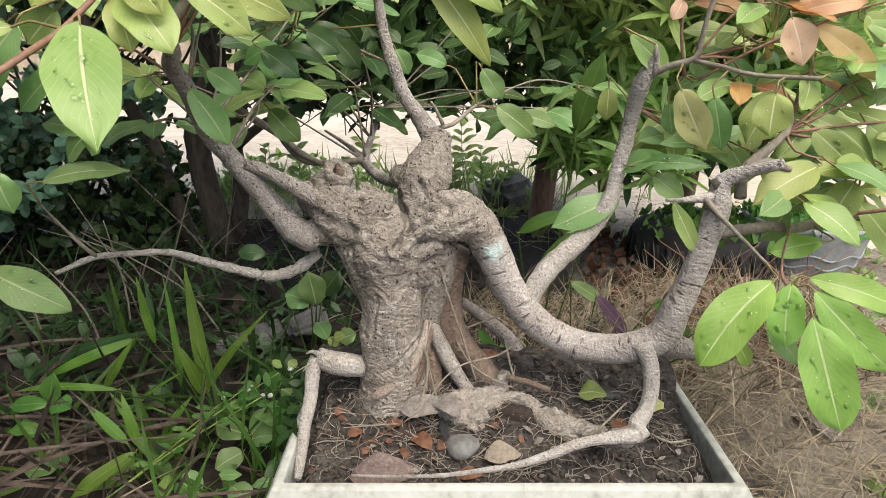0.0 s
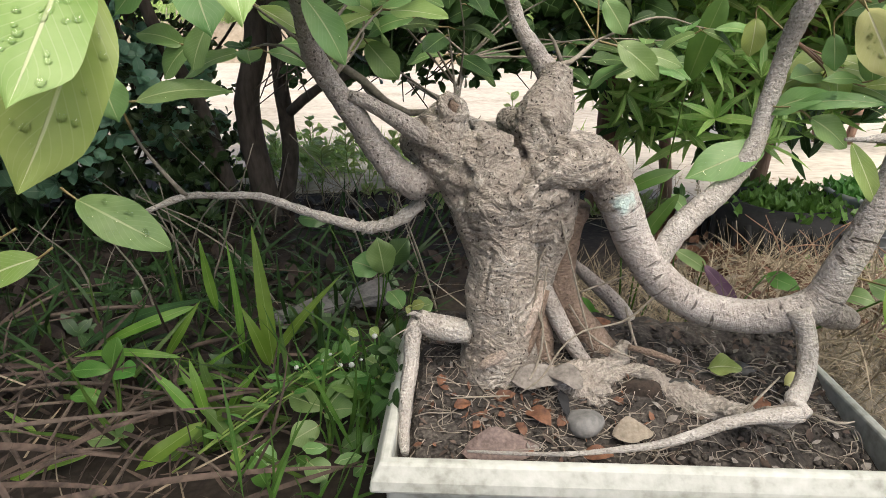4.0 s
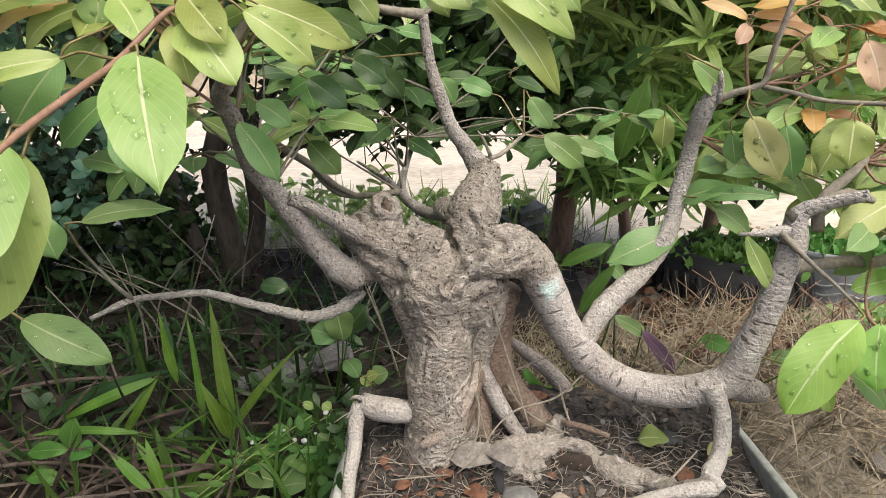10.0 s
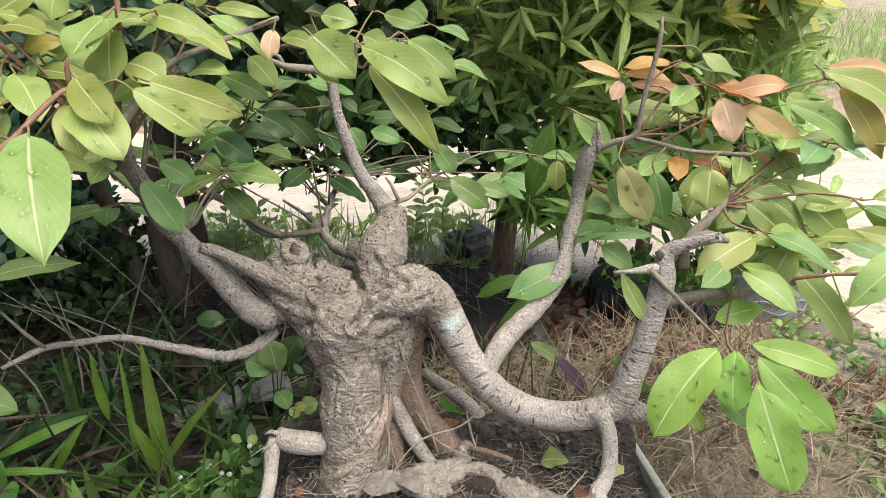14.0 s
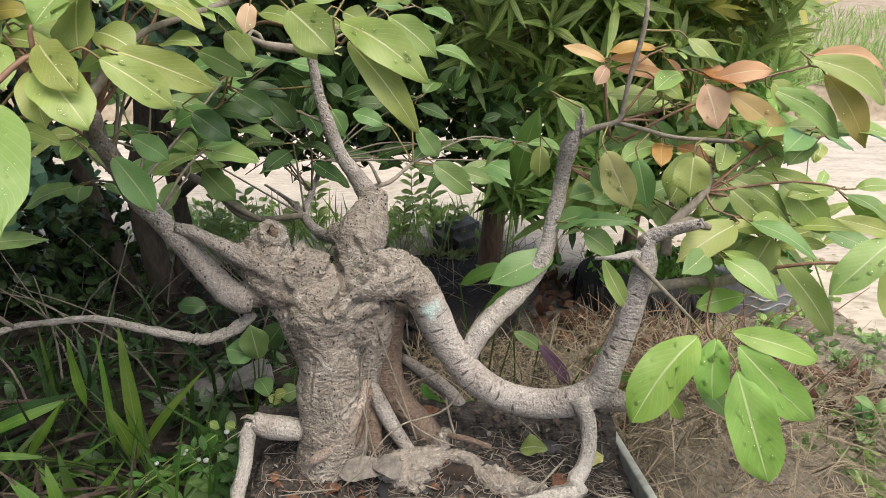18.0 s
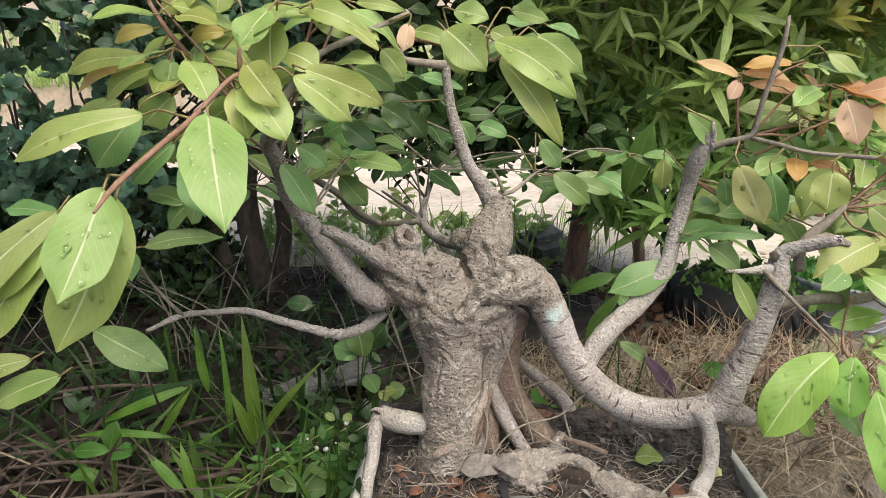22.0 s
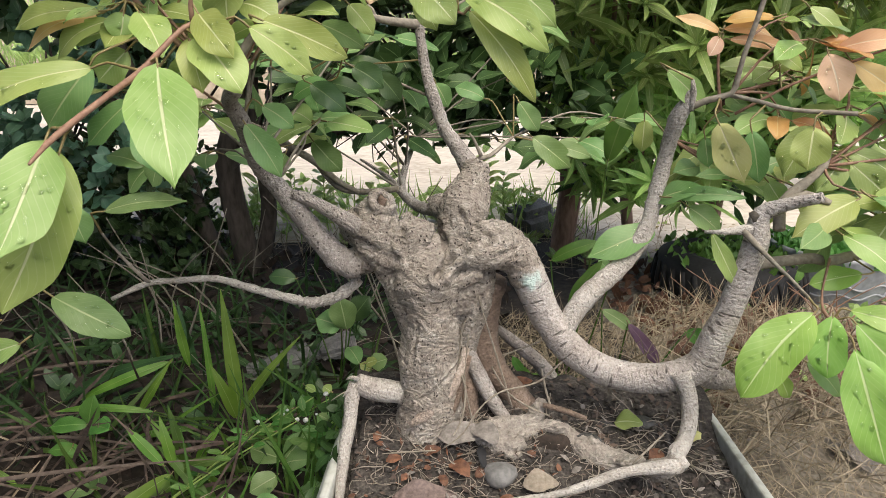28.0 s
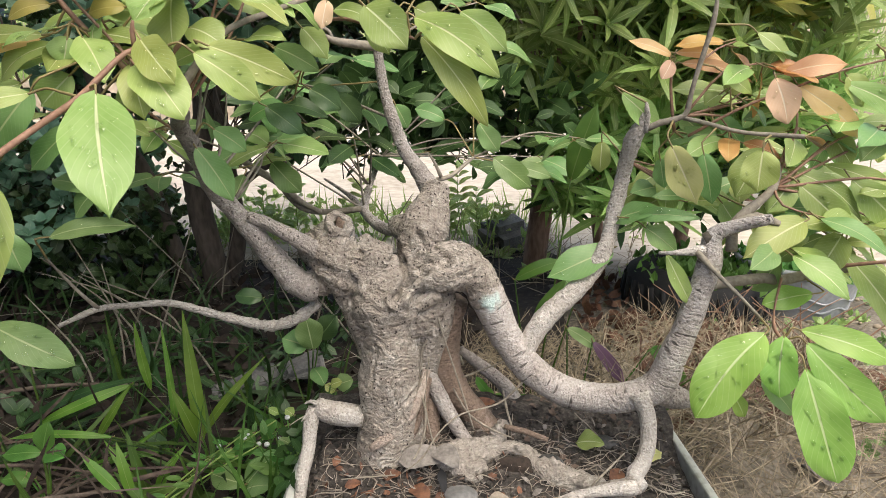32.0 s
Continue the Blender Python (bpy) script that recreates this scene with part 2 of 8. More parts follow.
MAUVE_LEAF = material("mauve_dead_leaf", [(0.07, 0.048, 0.043), (0.19, 0.14, 0.125)], 0.75, 60, 0.6, 240)
DRYLEAF = material("grey_dry_leaf", [(0.111, 0.098, 0.088), (0.240, 0.218, 0.198)], 0.85, 60, 0.5, 240, vary=0.2)
WATER = bpy.data.materials.new("water_drop")
WATER.use_nodes = True
wt = WATER.node_tree
clear, shine, both, fres = (wt.nodes.new("ShaderNode" + k) for k in ("BsdfTransparent", "BsdfGlossy", "MixShader", "Fresnel"))
clear.inputs["Color"].default_value, shine.inputs["Roughness"].default_value, fres.inputs["IOR"].default_value = (0.97, 0.99, 0.95, 1), 0.03, 1.38
wt.links.new(fres.outputs[0], both.inputs[0])
wt.links.new(clear.outputs[0], both.inputs[1])
wt.links.new(shine.outputs[0], both.inputs[2])
wt.links.new(both.outputs[0], wt.nodes["Material Output"].inputs["Surface"])


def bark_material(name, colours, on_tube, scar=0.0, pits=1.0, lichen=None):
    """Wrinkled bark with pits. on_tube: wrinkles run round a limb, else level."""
    m = bpy.data.materials.new(name)
    m.use_nodes = True
    t = m.node_tree
    b = t.nodes["Principled BSDF"]
    link = t.links.new

    def math_node(op, a, c=None, d=None, clamp=False):
        n = t.nodes.new("ShaderNodeMath")
        n.operation, n.use_clamp = op, clamp
        for i, v in enumerate((a, c, d)):
            if isinstance(v, (int, float)):
                n.inputs[i].default_value = v
            elif v is not None:
                link(v, n.inputs[i])
        return n.outputs[0]

    def tex(kind, source, stretch, scale, detail=4.0):
        mp, n = t.nodes.new("ShaderNodeMapping"), t.nodes.new(kind)
        mp.inputs["Scale"].default_value = stretch
        link(source, mp.inputs["Vector"])
        link(mp.outputs[0], n.inputs["Vector"])
        n.inputs["Scale"].default_value, n.inputs["Detail"].default_value = scale, detail
        return n.outputs[0]

    tc = t.nodes.new("ShaderNodeTexCoord")
    place, along = tc.outputs["Object"], tc.outputs["UV"]
    warp = t.nodes.new("ShaderNodeTexNoise")
    warp.inputs["Scale"].default_value, warp.inputs["Detail"].default_value = 16, 2
    link(place, warp.inputs["Vector"])
    bent = t.nodes.new("ShaderNodeVectorMath")
    bent.operation = "MULTIPLY_ADD"
    bent.inputs[1].default_value = (0.09, 0.09, 0.09)
    link(warp.outputs["Color"], bent.inputs[0])
    link(place, bent.inputs[2])
    blotch = tex("ShaderNodeTexNoise", place, (1, 1, 1), 24, 6.0)
    fine = tex("ShaderNodeTexNoise", place, (1, 1, 1), 320, 6.0)
    lumps = tex("ShaderNodeTexNoise", place, (1, 1, 0.8), 95, 6.0)
    lines = tex("ShaderNodeTexNoise", along, (1.2, 1, 1), 300, 6.0) if on_tube else tex("ShaderNodeTexNoise", bent.outputs[0], (0.5, 0.5, 1), 230, 6.0)
    holes = tex("ShaderNodeTexVoronoi", place, (1, 1, 0.8), 178, 0.0)
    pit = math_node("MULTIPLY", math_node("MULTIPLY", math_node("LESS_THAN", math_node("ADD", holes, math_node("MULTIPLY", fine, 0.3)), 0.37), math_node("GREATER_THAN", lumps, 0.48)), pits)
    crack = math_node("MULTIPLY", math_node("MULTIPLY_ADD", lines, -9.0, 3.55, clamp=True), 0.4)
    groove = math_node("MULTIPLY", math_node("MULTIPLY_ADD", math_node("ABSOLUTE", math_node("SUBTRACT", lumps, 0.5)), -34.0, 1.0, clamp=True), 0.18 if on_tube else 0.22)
    # Crevice dirt together with crease shade, both put into the bark colour.
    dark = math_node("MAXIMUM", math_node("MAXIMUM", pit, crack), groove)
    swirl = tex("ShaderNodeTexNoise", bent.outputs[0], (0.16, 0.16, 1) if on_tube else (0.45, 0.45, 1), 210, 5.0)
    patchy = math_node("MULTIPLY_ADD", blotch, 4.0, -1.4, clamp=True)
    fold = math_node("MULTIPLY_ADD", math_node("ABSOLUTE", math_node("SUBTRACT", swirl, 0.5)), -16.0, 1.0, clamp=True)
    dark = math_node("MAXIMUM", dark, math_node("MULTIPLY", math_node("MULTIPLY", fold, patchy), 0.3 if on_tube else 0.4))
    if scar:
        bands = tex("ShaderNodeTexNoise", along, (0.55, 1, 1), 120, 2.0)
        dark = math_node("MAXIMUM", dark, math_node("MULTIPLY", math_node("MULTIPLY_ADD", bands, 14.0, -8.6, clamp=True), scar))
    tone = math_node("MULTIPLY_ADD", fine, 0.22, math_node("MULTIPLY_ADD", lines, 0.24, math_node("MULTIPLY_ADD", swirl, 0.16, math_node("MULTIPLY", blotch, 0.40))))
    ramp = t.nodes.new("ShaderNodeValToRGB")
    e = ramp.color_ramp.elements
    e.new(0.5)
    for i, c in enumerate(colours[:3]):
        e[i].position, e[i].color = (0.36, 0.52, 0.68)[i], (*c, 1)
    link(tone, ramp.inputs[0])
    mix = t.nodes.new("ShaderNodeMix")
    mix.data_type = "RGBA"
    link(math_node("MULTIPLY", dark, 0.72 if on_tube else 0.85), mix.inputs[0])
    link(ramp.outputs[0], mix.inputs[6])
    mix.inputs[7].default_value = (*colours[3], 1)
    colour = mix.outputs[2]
    if lichen:
        away, crust = t.nodes.new("ShaderNodeVectorMath"), t.nodes.new("ShaderNodeMix")
        away.operation, crust.data_type = "DISTANCE", "RGBA"
        link(place, away.inputs[0])
        away.inputs[1].default_value = lichen
        link(math_node("MULTIPLY", math_node("MULTIPLY_ADD", away.outputs["Value"], -130.0, math_node("MULTIPLY_ADD", lumps, 3.0, 0.35), clamp=True), 0.75), crust.inputs[0])
        link(colour, crust.inputs[6])
        crust.inputs[7].default_value = (0.52, 0.68, 0.65, 1)
        colour = crust.outputs[2]
    link(colour, b.inputs["Base Color"])
    b.inputs["Roughness"].default_value = 0.85
    bp = t.nodes.new("ShaderNodeBump")
    bp.inputs["Strength"].default_value, bp.inputs["Distance"].default_value = 1.0, 0.004 if on_tube else 0.0055
    link(math_node("MULTIPLY_ADD", dark, -0.55, math_node("MULTIPLY_ADD", lines, 0.8, math_node("MULTIPLY_ADD", fine, 0.5, math_node("MULTIPLY_ADD", swirl, 0.35 if on_tube else 0.5, lumps)))), bp.inputs["Height"])
    link(bp.outputs[0], b.inputs["Normal"])
    return m


LICHEN_SPOT = (0.060, 0.694, 0.5564)
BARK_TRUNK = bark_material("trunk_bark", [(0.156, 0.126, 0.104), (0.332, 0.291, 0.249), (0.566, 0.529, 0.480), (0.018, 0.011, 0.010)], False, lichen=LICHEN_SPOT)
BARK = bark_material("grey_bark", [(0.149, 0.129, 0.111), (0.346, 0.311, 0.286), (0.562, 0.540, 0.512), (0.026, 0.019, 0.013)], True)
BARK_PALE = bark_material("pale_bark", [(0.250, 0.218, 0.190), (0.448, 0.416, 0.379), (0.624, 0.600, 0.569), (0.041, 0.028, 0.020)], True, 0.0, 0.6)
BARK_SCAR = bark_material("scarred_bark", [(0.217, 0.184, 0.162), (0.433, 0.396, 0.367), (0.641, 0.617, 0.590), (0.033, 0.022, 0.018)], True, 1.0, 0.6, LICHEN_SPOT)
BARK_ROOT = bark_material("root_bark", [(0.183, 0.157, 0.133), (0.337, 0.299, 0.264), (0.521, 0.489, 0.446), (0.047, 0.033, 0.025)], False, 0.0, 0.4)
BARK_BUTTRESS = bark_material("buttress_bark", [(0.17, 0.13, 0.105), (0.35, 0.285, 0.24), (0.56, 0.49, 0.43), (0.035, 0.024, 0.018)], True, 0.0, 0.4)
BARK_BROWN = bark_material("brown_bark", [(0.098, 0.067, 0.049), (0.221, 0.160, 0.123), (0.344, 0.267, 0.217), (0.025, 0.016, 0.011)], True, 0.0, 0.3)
# Weathered wood of the knuckle cut; also the shade under the root.
ROT_SHADE = material("rot_and_hollow_shade", [(0.012, 0.009, 0.007), (0.045, 0.03, 0.022)], 0.95, 60, 0.9, 200)


# ---- builders ----
def mesh_from(name, verts, faces, mats, uvs=None, slots=None, smooth=True):
    me = bpy.data.meshes.new(name)
    me.from_pydata([tuple(v) for v in verts], [], faces)
    for m in mats:
        me.materials.append(m)
    if uvs is not None:
        layer = me.uv_layers.new(name="UVMap")
        idx = np.empty(len(me.loops), dtype=np.int32)
        me.loops.foreach_get("vertex_index", idx)
        layer.data.foreach_set("uv", np.asarray(uvs, dtype=np.float32)[idx].ravel())
    if slots is not None:
        me.polygons.foreach_set("material_index", np.asarray(slots, dtype=np.int32))
    me.polygons.foreach_set("use_smooth", np.full(len(me.polygons), smooth))
    me.update()
    return me


def thing(name, at, label, category, group="", kind=""):
    ob = new(name)
    ob.matrix_world = pose(*at)
    return tagged(ob, label, category, group, kind)


def part(name, me, parent, label=""):
    """Links a mesh in world places under a thing or part."""
    ob = new(name, me)
    ob.parent = parent
    if not parent.parent:
        ob.matrix_parent_inverse = parent.matrix_basis.inverted()
    return tagged(ob, label) if label else ob


def spline(pts, step):
    """Points and radii along a smooth line through the rows x, y, z, radius."""
    p = np.array(pts, dtype=float)
    p = np.vstack([2 * p[0] - p[1], p, 2 * p[-1] - p[-2]])
    out = []
    for i in range(1, len(p) - 2):
        n = max(2, int(np.linalg.norm(p[i + 1, :3] - p[i, :3]) / step))
        for k in range(n):
            t = k / n
            out.append(0.5 * (2 * p[i] + (p[i + 1] - p[i - 1]) * t + (2 * p[i - 1] - 5 * p[i] + 4 * p[i + 1] - p[i + 2]) * t * t
                              + (3 * p[i] - p[i - 1] - 3 * p[i + 1] + p[i + 2]) * t ** 3))
    out.append(p[-2])
    return np.array(out)


def tube(pts, seg=10, step=0.012, rough=0.06, rings=0.0):
    """Verts and faces of a closed, uneven tube; rings: raised bands across it."""
    line = spline(pts, step)
    verts, faces = [], []
    side = Vector((0.3, 0.8, 0.5))
    for i, row in enumerate(line):
        c, r = Vector(row[:3]), max(row[3], 0.0004)
        d = Vector(line[min(i + 1, len(line) - 1)][:3]) - Vector(line[max(i - 1, 0)][:3])
        d.normalize()
        side = (side - d * side.dot(d)).normalized()
        other = d.cross(side)
        band = 1 + rings * (1 if i % 2 else -1)
        for k in range(seg):
            a = 2 * math.pi * k / seg
            n = side * math.cos(a) + other * math.sin(a)
            q = c + n * r
            verts.append(c + n * r * band * (1 + rough * 2 * noise.noise(q * 28) + rough * noise.noise(q * 90)))
    n = len(line)
    for i in range(n - 1):
        for k in range(seg):
            k2 = (k + 1) % seg
            faces.append((i * seg + k, i * seg + k2, (i + 1) * seg + k2, (i + 1) * seg + k))
    faces.append(tuple(range(seg))[::-1])
    faces.append(tuple((n - 1) * seg + k for k in range(seg)))
    return verts, faces


def tube_uvs(pts, seg, step):
    line = spline(pts, step)
    v = np.concatenate([[0], np.cumsum(np.linalg.norm(np.diff(line[:, :3], axis=0), axis=1))])
    return [(0.03 * 2 * abs(k / seg - 0.5), float(s)) for s in v for k in range(seg)]


def merge(pieces):
    verts, faces = [], []
    for v, f in pieces:
        o = len(verts)
        verts += list(v)
        faces += [tuple(i + o for i in q) for q in f]
    return verts, faces


def ball(c, r, seg=14, squash=(1, 1, 1), lump=0.12):
    verts, faces = [], []
    for i in range(seg + 1):
        th = math.pi * i / seg
        for k in range(seg):
            a = 2 * math.pi * k / seg
            n = Vector((math.sin(th) * math.cos(a), math.sin(th) * math.sin(a), math.cos(th)))
            q = Vector(c) + Vector((n.x * squash[0], n.y * squash[1], n.z * squash[2])) * r
            verts.append(q + n * r * lump * noise.noise(q * 30))
    for i in range(seg):
        for k in range(seg):
            k2 = (k + 1) % seg
            faces.append((i * seg + k, (i + 1) * seg + k, (i + 1) * seg + k2, i * seg + k2))
    return verts, faces


WOOD = []


def branch(parent, name, mat, pts, seg=10, step=0.012, rough=0.06, rings=0.0, label=""):
    if name in ("twig", "branch"):
        WOOD.extend(spline(pts, 0.01)[:, :3])
    v, f = tube(pts, seg, step, rough, rings)
    return part(name, mesh_from(name, v, f, [mat], tube_uvs(pts, seg, step)), parent, label)


rnd = random.Random(7)


def blade(base, tip, width, normal, bend=0.12, fold=0.12, shape=1.0, nx=6, ny=10, wave=0.0, tip_cut=0.45):
    """Verts, faces and leaf coordinates of a leaf from base to tip. shape: where it is widest."""
    base, tip, n = Vector(base), Vector(tip), Vector(normal).normalized()
    axis = tip - base
    length = axis.length
    d = axis / length
    n = (n - d * n.dot(d)).normalized()
    s = d.cross(n)
    slim = width < 0.2 * length
    phase, sway = 40 * (base.x + base.z), 0.5 * wave * math.sin(90 * base.y)
    verts, uvs, faces = [], [], []
    for j in range(ny + 1):
        v = j / ny
        w = width * 0.5 * math.sin(math.pi * min(1.0, v ** 0.7)) ** 0.85 if slim else width * 0.53 * max(0.0, 4 * v ** shape * (1 - v ** shape)) ** 0.62 * (1 - tip_cut * min(1.0, max(0.0, (v - 0.76) / 0.2)) ** 1.3) * (1 + wave * math.sin(11 * v + phase))
        w = max(w, width * 0.012)
        mid = base + axis * v + n * length * bend * math.sin(math.pi * (0.1 + 0.9 * v)) - n * length * bend * math.sin(math.pi * 0.1) + s * length * sway * math.sin(math.pi * v)
        for i in range(nx + 1):
            u = i / nx * 2 - 1
            verts.append(mid + s * (u * w) + n * (abs(u) * w * fold + wave * width * math.sin(9 * v + 2 * u) * abs(u)))
            uvs.append((i / nx, v))
    for j in range(ny):
        for i in range(nx):
            a = j * (nx + 1) + i
            faces.append((a, a + 1, a + nx + 2, a + nx + 1))
    return verts, faces, uvs


def leaf(parent, mat, base, tip, width, normal=(0, -0.7, 0.7), bend=0.08, fold=0.14, drops=0, stalk=0.012, name="leaf", label=""):
    """One broad leaf with its stalk and, on wet ones, drops of water."""
    verts, faces, uvs = blade(base, tip, width, normal, bend, fold, rnd.uniform(0.9, 1.08) + (0.15 if mat is WET else 0), ny=20, wave=0.05, tip_cut=rnd.uniform(0.15, 0.7) * (0.3 if mat is WET else 1))
    ob = part(name, mesh_from(name, verts, faces, [mat], uvs), parent, label)
    b, ax = Vector(base), (Vector(tip) - Vector(base)).normalized()
    rows = [(*(b - ax * stalk - Vector((0, 0, -0.003))), 0.0010), (*b, 0.0009), (*(b + ax * 0.01), 0.0006)]
    if stalk == 0.012 and WOOD:
        gap = np.linalg.norm(np.array(WOOD) - np.array(b), axis=1)
        if 0.008 < gap.min() < 0.075:
            foot = Vector(WOOD[int(gap.argmin())])
            bow = b - ax * min(0.012, gap.min() * 0.4)
            rows = [(*foot, 0.0013), (*foot.lerp(bow, 0.55), 0.0011), (*bow, 0.0010)] + rows[1:]
    v, f = tube(rows, 6, 0.01, 0)
    part("stalk", mesh_from("stalk", v, f, [PETIOLE]), ob)
    if not drops:
        return ob
    dv, df = [], []
    for _ in range(int(drops * 1.5)):
        i, j = rnd.randrange(1, 5), rnd.randrange(3, 17)
        a = j * 7 + i
        c = Vector(verts[a]).lerp(Vector(verts[a + 8]), rnd.random())
        e1, e2 = Vector(verts[a + 1]) - Vector(verts[a]), Vector(verts[a + 7]) - Vector(verts[a])
        n = e1.cross(e2).normalized()
        if n.dot(Vector(normal)) < 0:
            n = -n
        e1.normalize()
        e2 = n.cross(e1)
        r = rnd.choice((0.0008, 0.0011, 0.0015, 0.0019, 0.0025))
        o = len(dv)
        for q in range(4):
            th = q / 3 * math.pi / 2
            for k in range(8):
                t = k * math.pi / 4
                dv.append(c + (e1 * math.cos(t) + e2 * math.sin(t) * 1.25) * r * math.cos(th) + n * (r * 0.36 * math.sin(th) + 0.0002))
        for q in range(3):
            for k in range(8):
                df.append((o + q * 8 + k, o + q * 8 + (k + 1) % 8, o + q * 8 + 8 + (k + 1) % 8, o + q * 8 + 8 + k))
    tagged(part("dew", mesh_from("dew", dv, df, [WATER]), ob), "drops of rain water", kind="stuff")
    return ob


def foliage(count, spot, size, ratio, mat, lean=0.5, nx=2, ny=4, fold=0.15, clump=1, whorl=False):
    """One mesh of many small leaves; spot() gives a place and an outward way."""
    verts, faces, uvs = [], [], []
    for _ in range(count // clump):
        p, way = spot()
        axis = (Vector(way) + Vector((rnd.gauss(0, lean), rnd.gauss(0, lean), rnd.gauss(0, lean)))).normalized()
        side, turn = axis.orthogonal().normalized(), rnd.uniform(0, 6.28)
        for k in range(clump):
            if whorl:
                a = turn + k * 2.4 + rnd.uniform(-0.2, 0.2)
                d = (side * math.cos(a) + axis.cross(side) * math.sin(a) + axis * rnd.uniform(0.1, 0.5) + axis * (1.3 * k / clump)).normalized()
                ln, n = size * rnd.uniform(0.75, 1.15) * (1 - 0.45 * k / clump), axis
            else:
                d = (Vector(way) + Vector((rnd.gauss(0, lean), rnd.gauss(0, lean), rnd.gauss(0, lean)))).normalized()
                ln = size * rnd.uniform(0.6, 1.25)
                n = Vector((rnd.gauss(0, 0.5), rnd.gauss(-0.5, 0.5), 0.8))
            v, f, u = blade(p, Vector(p) + d * ln, ln * ratio, n, rnd.uniform(0.02, 0.16), fold, 0.95, nx, ny)
            o = len(verts)
            verts += v
            uvs += u
            faces += [tuple(i + o for i in q) for q in f]
    return mesh_from("leaves", verts, faces, [mat], uvs)

# ---- ground, road, bank ----
GZ = 0.12


def ground_height(x, y):
    h = GZ + 0.025 * noise.noise(Vector((x * 1.7, y * 1.7, 0))) + 0.012 * noise.noise(Vector((x * 6, y * 6, 3)))
    h += 0.10 * math.exp(-((x - 0.42) / 0.35) ** 2 - ((y - 1.12) / 0.25) ** 2)
    return h


def sheet(name, xs, ys, height, mat, keep=None):
    verts = [(x, y, height(x, y)) for y in ys for x in xs]
    nx = len(xs)
    faces = []
    for j in range(len(ys) - 1):
        for i in range(nx - 1):
            if keep is None or keep(0.5 * (xs[i] + xs[i + 1]), 0.5 * (ys[j] + ys[j + 1])):
                faces.append((j * nx + i, j * nx + i + 1, (j + 1) * nx + i + 1, (j + 1) * nx + i))
    return new(name, mesh_from(name, verts, faces, [mat]))


near = [-3 + 0.06 * i for i in range(101)]
far_x = [-900, -300, -100, -40, -15, -6] + near + [6, 15, 40, 100, 300, 900]
far_y = [-60, -15, -4, -1.5] + [-0.5 + 0.06 * i for i in range(60)] + [4, 6, 9, 14, 30, 100, 400, 2000]
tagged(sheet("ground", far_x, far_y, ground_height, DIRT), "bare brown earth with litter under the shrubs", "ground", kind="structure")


def road_edge(x):
    return 2.4 + 0.1 * math.sin(x * 3) if x < 0.45 else max(-6.0, 2.4 - (x - 0.45) * 2.0 + 0.12 * math.sin(x * 7))


rx = [-60, -20, -8, -4] + [-3 + 0.1 * i for i in range(61)] + [4, 8, 20, 60]
rverts, rfaces = [], []
for x in rx:
    for k in range(13):
        y = road_edge(x) + (10.2 - road_edge(x)) * (k / 12) ** 1.6
        rverts.append((x, y, max(GZ, ground_height(x, y)) + 0.004 + 0.012 * noise.noise(Vector((x * 2, y * 2, 0))) + (0.02 if k else -0.03)))
for i in range(len(rx) - 1):
    for k in range(12):
        rfaces.append((i * 13 + k, (i + 1) * 13 + k, (i + 1) * 13 + k + 1, i * 13 + k + 1))
tagged(new("road", mesh_from("road", rverts, rfaces, [SAND])), "pale sandy dirt road in bright daylight", "road", kind="structure")


def verge_height(x, y):
    inside = min(1.30 + 0.17 * (y - 1.06) + 0.10 * noise.noise(Vector((x * 3, y * 3, 4))) - x, 2.0 + 0.08 * noise.noise(Vector((x * 4, y * 4, 1))) - y, x - 0.40, y + 0.8)
    return max(GZ, ground_height(x, y)) + 0.008 + min(0.034, 0.3 * inside) + 0.006 * noise.noise(Vector((x * 14, y * 14, 2)))


verge = sheet("verge", [0.36 + 0.03 * i for i in range(40)], [-0.9 + 0.05 * i for i in range(62)], verge_height, VERGE)
tagged(verge, "grey-brown bare earth verge between grass and road", "verge", kind="structure")
bank = sheet("bank", [-40 + 1.0 * i for i in range(101)], [10.1, 10.2, 10.3, 10.35, 10.6, 12, 16, 30, 60],
             lambda x, y: GZ + min(1, max(0, (y - 10.1) / 0.25)) * 0.62 + max(0, y - 10.4) * 0.22 + 0.08 * noise.noise(Vector((x * 0.8, y, 0))), BANK)
tagged(bank, "cut earth bank beyond the road", "bank", kind="structure")


def grass_stuff(name, count, spot, size, ratio, mat, label, lean=0.35, category="grass", clump=1):
    me = foliage(count, spot, size, ratio, mat, lean, 1, 4, 0.05, clump, clump > 1)
    return tagged(new(name, me), label, category, kind="stuff")


def bank_spot():
    x, y = rnd.uniform(-12, 22), 10.3 + rnd.random() ** 2 * 9
    return (x, y, GZ + 0.6 + max(0, y - 10.4) * 0.22), (0, 0, 1)


grass_stuff("bank_grass", 17000, bank_spot, 0.40, 0.07, FRESH, "tall green grass on the bank top")

# ---- white pot ----
PX0, PX1, PY0, PY1, PZ = -0.172, 0.314, 0.545, 0.79, 0.348
pot = thing("bonsai_pot", (0.07, 0.70, GZ), "long rectangular white concrete bonsai pot, stained and full of soil", "pot")


def frame_loop(rows):
    """A rectangular tray from rows of outward offset and height."""
    verts, faces = [], []
    for off, z in rows:
        for x, y in ((PX0 - off, PY0 - off), (PX1 + off, PY0 - off), (PX1 + off, PY1 + off), (PX0 - off, PY1 + off)):
            verts.append((x, y, z))
    for i in range(len(rows) - 1):
        for k in range(4):
            faces.append((i * 4 + k, i * 4 + (k + 1) % 4, i * 4 + 4 + (k + 1) % 4, i * 4 + 4 + k))
    return verts, faces


